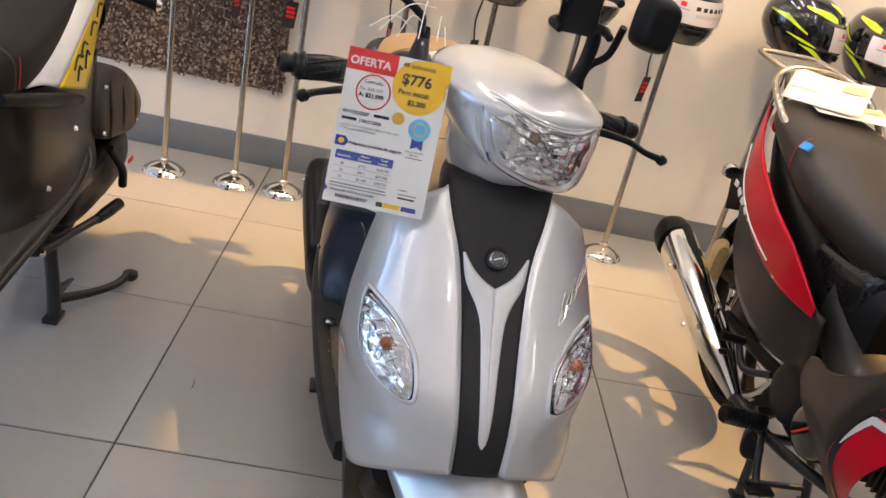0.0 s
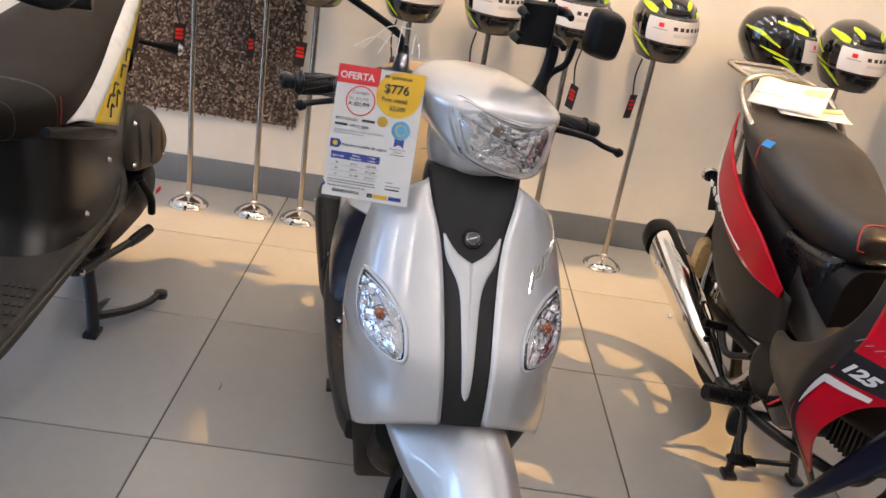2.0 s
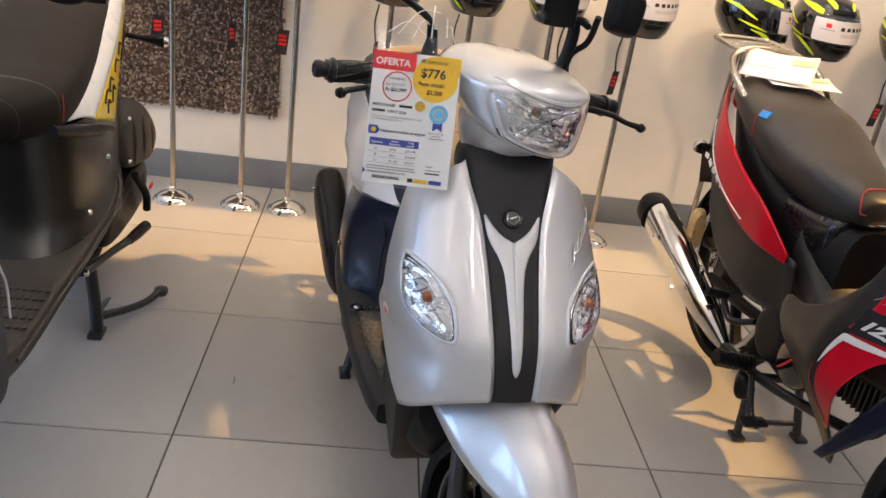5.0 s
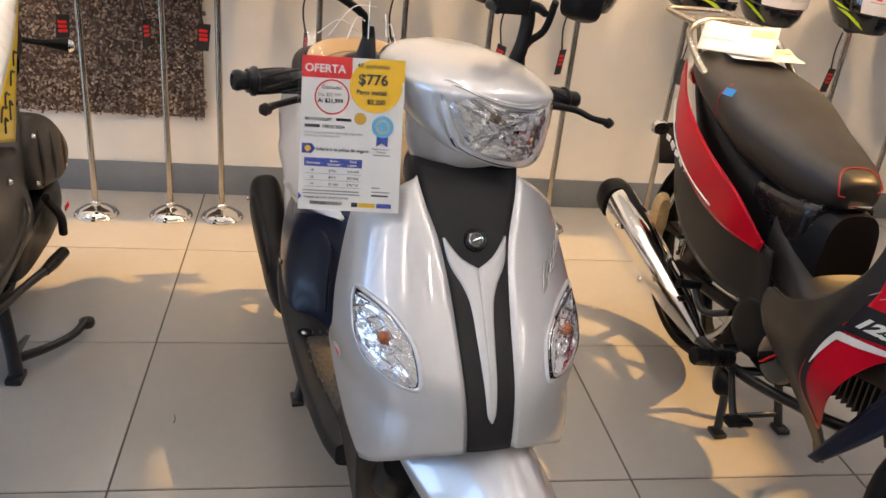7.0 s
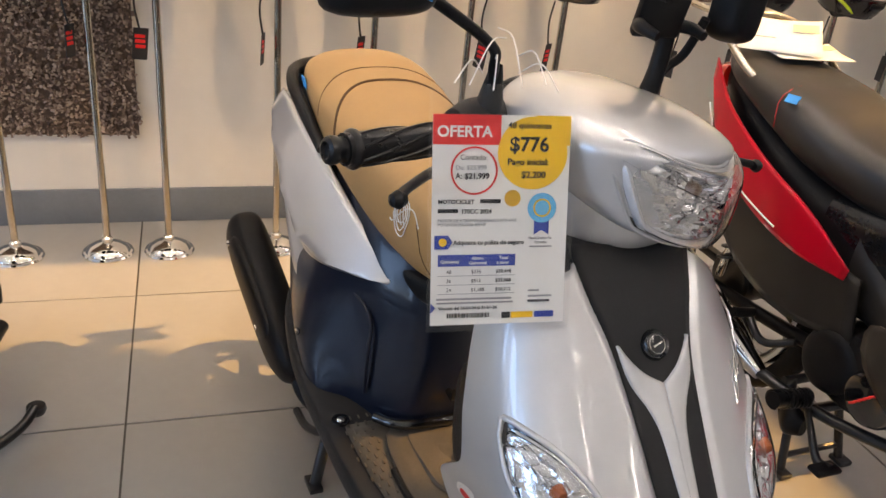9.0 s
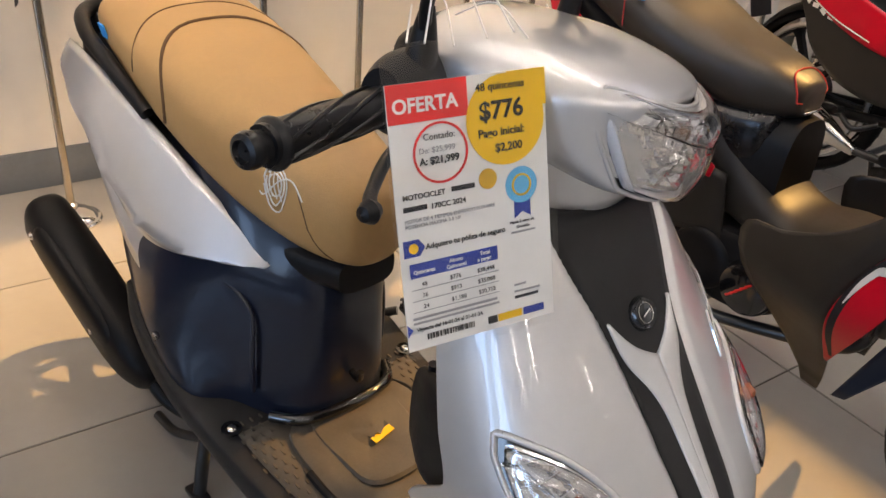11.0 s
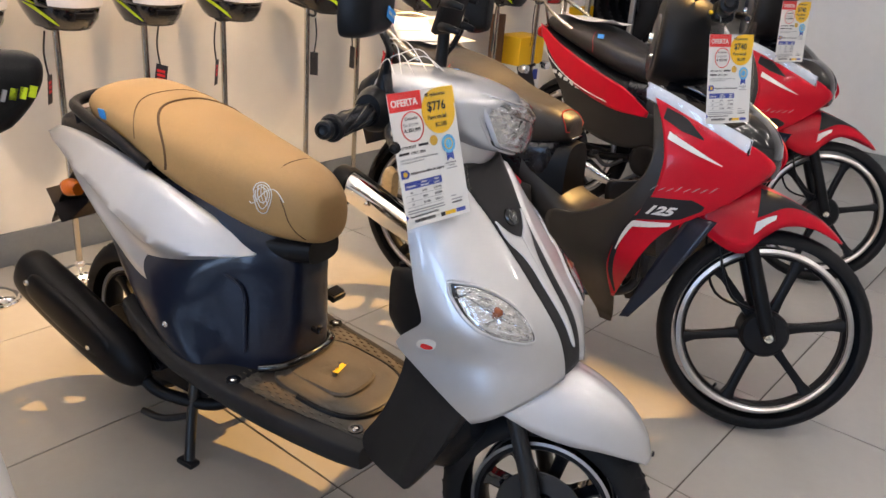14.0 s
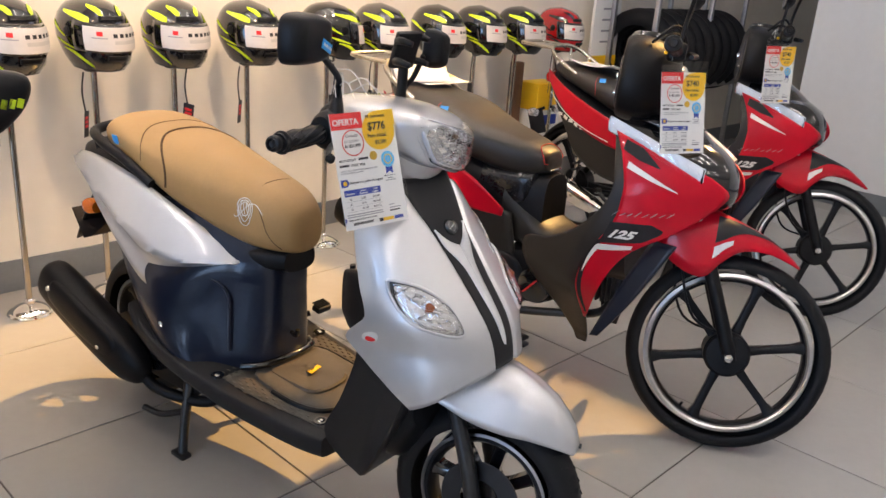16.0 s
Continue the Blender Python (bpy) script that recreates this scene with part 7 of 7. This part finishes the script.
def helmet(at, paint, accent, label, card_turn):
    h = thing("helmet", at @ Matrix.Scale(0.89, 4), label, "helmet", "helmets on stands")
    zs = [0.0, 0.006, 0.02, 0.045, 0.075, 0.105, 0.135, 0.165, 0.19, 0.212, 0.23, 0.245, 0.255, 0.26]
    part("shell", grid_bm([[shell_pt(2 * math.pi * k / 40, z) for k in range(40)] for z in zs], True, True), paint, h, "glossy full-face shell", sharp=60)
    part("neck_roll", tube([shell_pt(2 * math.pi * k / 24, 0.004, -0.012) for k in range(25)], 0.011, 8, 1), SEAT_BLACK, h, "black padded lower rim")
    part("visor", grid_bm([[shell_pt(a, z, 0.004) for a in np.linspace(-1.25, 1.25, 22)] for z in np.linspace(0.072, 0.180, 7)]), GLOSS, h, "dark gloss visor", thick=0.003)
    stk = part("visor_sticker", grid_bm([[shell_pt(a, z, 0.0075) for a in np.linspace(-0.92, 0.92, 18)] for z in np.linspace(0.080, 0.168, 6)]), STICKER, h, "white product sticker over the visor")
    part("red_logo", grid_bm([[shell_pt(a, z, 0.0085) for a in np.linspace(-0.56, -0.40, 4)] for z in np.linspace(0.136, 0.152, 3)]), PRINT_RED, stk)
    part("print_bar", grid_bm([[shell_pt(a, z, 0.0085) for a in np.linspace(-0.70, -0.28, 6)] for z in (0.126, 0.130)]), GREY_INK, stk)
    for k in range(6):
        part("icon", grid_bm([[shell_pt(a, z, 0.0085) for a in np.linspace(-0.12 + 0.17 * k, -0.01 + 0.17 * k, 3)] for z in np.linspace(0.131, 0.145, 3)]), INK, stk)
    part("print_bar", grid_bm([[shell_pt(a, z, 0.0085) for a in np.linspace(-0.1, 0.8, 8)] for z in (0.106, 0.120)]), FAINT, stk)
    for s in (-1, 1):
        part("visor_pivot", moved(lathe([(0.001, 0.006), (0.016, 0.005), (0.020, 0.0)], 18, "x"), Matrix.Translation(shell_pt(s * 1.42, 0.135, 0.001)) @ Matrix.Rotation(0 if s > 0 else math.pi, 4, "Z")), BLACK, h)
    part("chin_vent", grid_bm([[shell_pt(a, z, 0.005) for a in np.linspace(-0.30, 0.30, 8)] for z in np.linspace(0.042, 0.062, 4)]), BLACK, h, thick=0.004)
    part("top_vent", grid_bm([[shell_pt(a, z, 0.005) for a in np.linspace(-0.45, 0.45, 8)] for z in np.linspace(0.190, 0.204, 4)]), BLACK, h, thick=0.004)
    bands = []
    for s in (-1, 1):
        bands += [shell_strip([(s * 1.62, 0.072), (s * 1.30, 0.060), (s * 0.92, 0.030), (s * 0.72, 0.012)], [0.004, 0.016, 0.014, 0.004], 0.0012),
                  shell_strip([(s * 1.95, 0.100), (s * 1.6, 0.088), (s * 1.25, 0.076)], [0.003, 0.012, 0.004], 0.0012),
                  shell_strip([(s * 2.6, 0.16), (s * 2.0, 0.150), (s * 1.5, 0.115)], [0.004, 0.018, 0.006], 0.0012),
                  shell_strip([(s * 0.30, 0.205), (s * 0.50, 0.222), (s * 0.9, 0.236)], [0.030, 0.022, 0.006], 0.0016),
                  shell_strip([(s * 0.75, 0.186), (s * 1.1, 0.196), (s * 1.7, 0.205)], [0.022, 0.024, 0.008], 0.0016)]
    for band in bands:
        part("stripe", band, accent, h, "bright swoosh stripe")
    part("strap", join(*[tube([(s * 0.060, 0.0, 0.015), (s * 0.055, -0.01, -0.012), (0.035 * s, -0.012, -0.024), (0.0, -0.012, -0.026)], 0.006, 8, 5) for s in (-1, 1)]), SEAT_BLACK, h, "black chin strap")
    cx = -0.055 if card_turn > 0 else 0.05
    part("strap_end", tube([(cx, -0.012, -0.03), (cx - 0.012, -0.02, -0.11), (cx + 0.004, -0.022, -0.21)], 0.0035, 6, 5), SEAT_BLACK, h)
    card = part("hang_card", box((cx, -0.026, -0.238), (0.048, 0.002, 0.105), 0.0, rot=(0, 6, card_turn)), INK, h, "black hanging card with red print")
    part("card_print", join(*[box((cx, -0.0275, -0.212 - 0.017 * k), (0.032, 0.002, 0.011), rot=(0, 6, card_turn)) for k in range(3)]), PRINT_RED, card)
    return h


STAND_X = [-0.360, -0.095, 0.092, 0.436, 0.735, 1.045, 1.365, 1.785, 2.08, 2.45, 2.77, 3.11, 3.48]
STICKER = mk("sticker_paper", (0.62, 0.58, 0.55), 0.35, 0, 0.3, 0.05, 40)
FAINT = mk("faint_print", (0.50, 0.48, 0.46), 0.5, 0, 0, 0.1, 60)
HGLOSS = mk("helmet_black", (0.008, 0.008, 0.009), 0.14, 0, 1.0, 0.3, 20, rvar=0.04)
HRED = mk("helmet_red", (0.40, 0.012, 0.015), 0.16, 0, 1.0, 0.1, 20, rvar=0.04)


def helmet_stand(x, y, top):
    s = thing("helmet_stand", pose(x, y, 0), "slim chrome pole stand with a round domed base", "stand", "helmet stands")
    part("base", lathe([(0.001, 0.042), (0.014, 0.042), (0.020, 0.038), (0.034, 0.034), (0.054, 0.025), (0.064, 0.016), (0.068, 0.010), (0.075, 0.009), (0.079, 0.004), (0.079, 0.0), (0.001, 0.0)], 44, "z"), CHROME, s, "polished chrome domed base")
    part("pole", lathe([(0.011, 0.036), (0.011, top), (0.0005, top)], 20, "z"), BRUSHED, s, "brushed steel pole")
    part("collar", lathe([(0.011, 0.036), (0.017, 0.038), (0.017, 0.052), (0.011, 0.058)], 20, "z"), CHROME, s)
    part("cup", lathe([(0.010, top - 0.01), (0.05, top), (0.06, top + 0.012), (0.001, top + 0.03)], 24, "z"), BLACK, s)
    return s


for k, x in enumerate(STAND_X):
    yy = 0.892 - (0.0 if k % 3 else 0.008)
    top = 0.945
    helmet_stand(x, yy, top)
    turn = (6, -8, 4, 12, 8, -3, 6, 72, 4, 10, 14, 6, 4)[k]
    if k == 12:
        helmet(pose(x, yy, 0.893, 4, 0, turn), HRED, HGLOSS, "glossy red full-face helmet with sticker on its stand", 30)
    else:
        helmet(pose(x, yy - 0.01, 0.893, 5, 0, turn), HGLOSS, LIME, "black and lime full-face helmet with sticker on its stand", (25, 70, 10, 60, 40, -50, 35)[k % 7])

# ---------- framed board on the side wall ----------
board = thing("framed_board", pose(X1, -0.93, 0.83), "dark framed board with a grey panel hung on the side wall", "framed board")
part("panel", box((-0.010, 0, 0), (0.012, 0.40, 0.42), 0.002), mk("grey_panel", (0.13, 0.135, 0.15), 0.35, 0, 0.3, 0.15, 10), board, "smooth grey panel")
for yy, zz, wy, wz in ((0, 0.225, 0.46, 0.034), (0, -0.225, 0.46, 0.034), (0.213, 0, 0.034, 0.416), (-0.213, 0, 0.034, 0.416)):
    part("frame_bar", box((-0.0135, yy, zz), (0.027, wy, wz), 0.003), BLACK, board, "black frame bar")

# ---------- rug on the wall ----------
rug = part("rug", box((0, 0, 0), (0.86, 0.012, 1.02)), mk("rug_backing", (0.10, 0.066, 0.046), 0.9, 0, 0, 0.3, 30, 0.8, 80))
rug.location = (-0.42, Y1 - 0.0075, 0.83)
tagged(rug, "brown shaggy rug sample hung on the wall", "rug")
rng = np.random.RandomState(4)
verts, faces = [], []
for k in range(13000):
    x, z = rng.uniform(-0.43, 0.43), rng.uniform(-0.51, 0.51)
    a, ln, w = rng.uniform(0, 6.28), rng.uniform(0.006, 0.015), rng.uniform(0.0025, 0.005)
    dx, dz = math.cos(a), math.sin(a)
    o = len(verts)
    d = rng.uniform(0.004, 0.013)
    verts += [(x - dz * w, -0.005, z + dx * w), (x + dz * w, -0.005, z - dx * w), (x + dx * ln + dz * w, -0.006 - d, z + dz * ln - dx * w), (x + dx * ln - dz * w, -0.006 - d, z + dz * ln + dx * w), (x + dx * ln * 1.5, -0.005 - d * 0.3, z + dz * ln * 1.5)]
    faces += [(o, o + 1, o + 2, o + 3), (o + 3, o + 2, o + 4)]
me = bpy.data.meshes.new("pile")
me.from_pydata(verts, [], faces)
me.materials.append(RUG)
pile = new("shag", me)
pile.parent = rug
pile["kind"] = "stuff"

# ---------- far corner: tyre rack, boards, box ----------
rack = thing("tyre_rack", pose(4.88, 0.86, 0), "grey metal rack holding upright black tyres", "rack")
for x in (-0.62, 0.10, 0.62):
    for y in (-0.16, 0.16):
        part("upright", box((x, y, 0.80), (0.03, 0.03, 1.6), 0.003), ALLOY, rack)
for z in (0.62, 1.30):
    for y in (-0.16, 0.16):
        part("rail", box((0, y, z), (1.24, 0.026, 0.03), 0.003), ALLOY, rack)
ty = [(0.195 + 0.095 + 0.095 * math.cos(a), 0.052 * math.sin(a)) for a in np.linspace(-2.2, 2.2, 17)]
for k in range(9):
    at = Matrix.Translation((-0.54 + 0.13 * k, 0, 0.845))
    t = part("tyre", moved(lathe([(r * 0.72 + 0.01, h) for r, h in ty], 48, "x"), at), RUBBER, rack, "new black motorcycle tyre")
    part("tread", join(*[moved(box((sg * 0.02, 0, 0.217), (0.036, 0.012, 0.006), 0, rot=(0, sg * 20, sg * 30)), at @ Matrix.Rotation(2 * math.pi * (q + 0.5 * (sg > 0)) / 40, 4, "X")) for q in range(40) for sg in (-1, 1)]), RUBBER, t)
    if k in (4, 5):
        part("paper_band", moved(lathe([(0.2185, -0.03), (0.2225, -0.01), (0.2225, 0.01), (0.2185, 0.03)], 48, "x"), at), PAPER, t, "white paper band")

board = thing("poster_board", pose(4.22, 1.05, 0), "white standing board with yellow foot and grey print", "poster")
part("board", box((0, 0, 0.70), (0.30, 0.02, 1.40), 0.003), PAPER, board)
part("yellow_band", box((0, -0.012, 0.74), (0.30, 0.004, 0.14)), PRINT_YELLOW, board)
part("print_bar", join(*[box((0.02, -0.012, 0.90 + 0.07 * k), (0.16, 0.003, 0.012)) for k in range(5)]), GREY_INK, board)
crate = thing("carton", pose(3.50, 0.99, 0), "yellow and white cardboard carton with a blue label", "box")
part("carton_body", box((0, 0, 0.33), (0.24, 0.16, 0.66), 0.004), PAPER, crate)
part("yellow_top", box((0, -0.002, 0.60), (0.243, 0.162, 0.16), 0.003), PRINT_YELLOW, crate)
part("blue_label", box((0.02, -0.083, 0.46), (0.13, 0.003, 0.06)), PRINT_BLUE, crate)
post = thing("wooden_post", pose(3.30, 1.02, 0), "dark stained wooden post standing against the wall", "post")
part("post_body", box((0, 0, 0.40), (0.075, 0.05, 0.80), 0.004), WOOD, post)
poster = thing("wall_poster", pose(X1 - 0.008, -1.34, 0.93), "dark glossy poster with violet and grey shapes", "poster")
part("sheet", box((0, 0, 0), (0.012, 0.86, 0.72), 0.002), mk("poster_dark", (0.02, 0.014, 0.03), 0.25, 0, 0.6, 0.3, 6), poster)
part("violet_shape", prism([(0.41, -0.30), (0.38, -0.30), (0.30, 0.34), (0.34, 0.34)], -0.0085, -0.0065), mk("violet_print", (0.18, 0.02, 0.16), 0.3, 0, 0.5, 0.4, 30), poster)
part("grey_shape", prism([(0.30, -0.33), (-0.1, -0.33), (-0.1, 0.0), (0.22, 0.0)], -0.0085, -0.0065), GREY_INK, poster)


# ---------- floor tiles ----------
tile_bm = box((0, 0, -0.004), (0.5955, 0.5955, 0.008), 0.0012, 1)
for f in tile_bm.faces:
    f.smooth = False
tile_me = bpy.data.meshes.new("tile")
tile_bm.to_mesh(tile_me)
tile_bm.free()
tile_me.materials.append(TILE)
for i in range(-9, 14):
    for j in range(-13, 2):
        cx, cy = 0.3 + 0.6 * i, 0.3 + 0.6 * j
        if X0 - 0.3 < cx < XR + 0.3 and Y0 - 0.3 < cy < Y1 + 0.3:
            t = new("tile", tile_me)
            t.parent = floor
            t.matrix_parent_inverse = floor.matrix_world.inverted()
            t.location = Vector((cx, cy, 0)) - floor.location
            t.matrix_parent_inverse.identity()

# a short dark scuff on one tile
scuff = part("scuff_mark", tube([(0.100, -0.335, 0.0006), (0.104, -0.350, 0.0006), (0.103, -0.368, 0.0006)], 0.0011, 6, 3), INK)
tagged(scuff, "short dark scuff line on the floor tile", "floor mark", "", "structure")
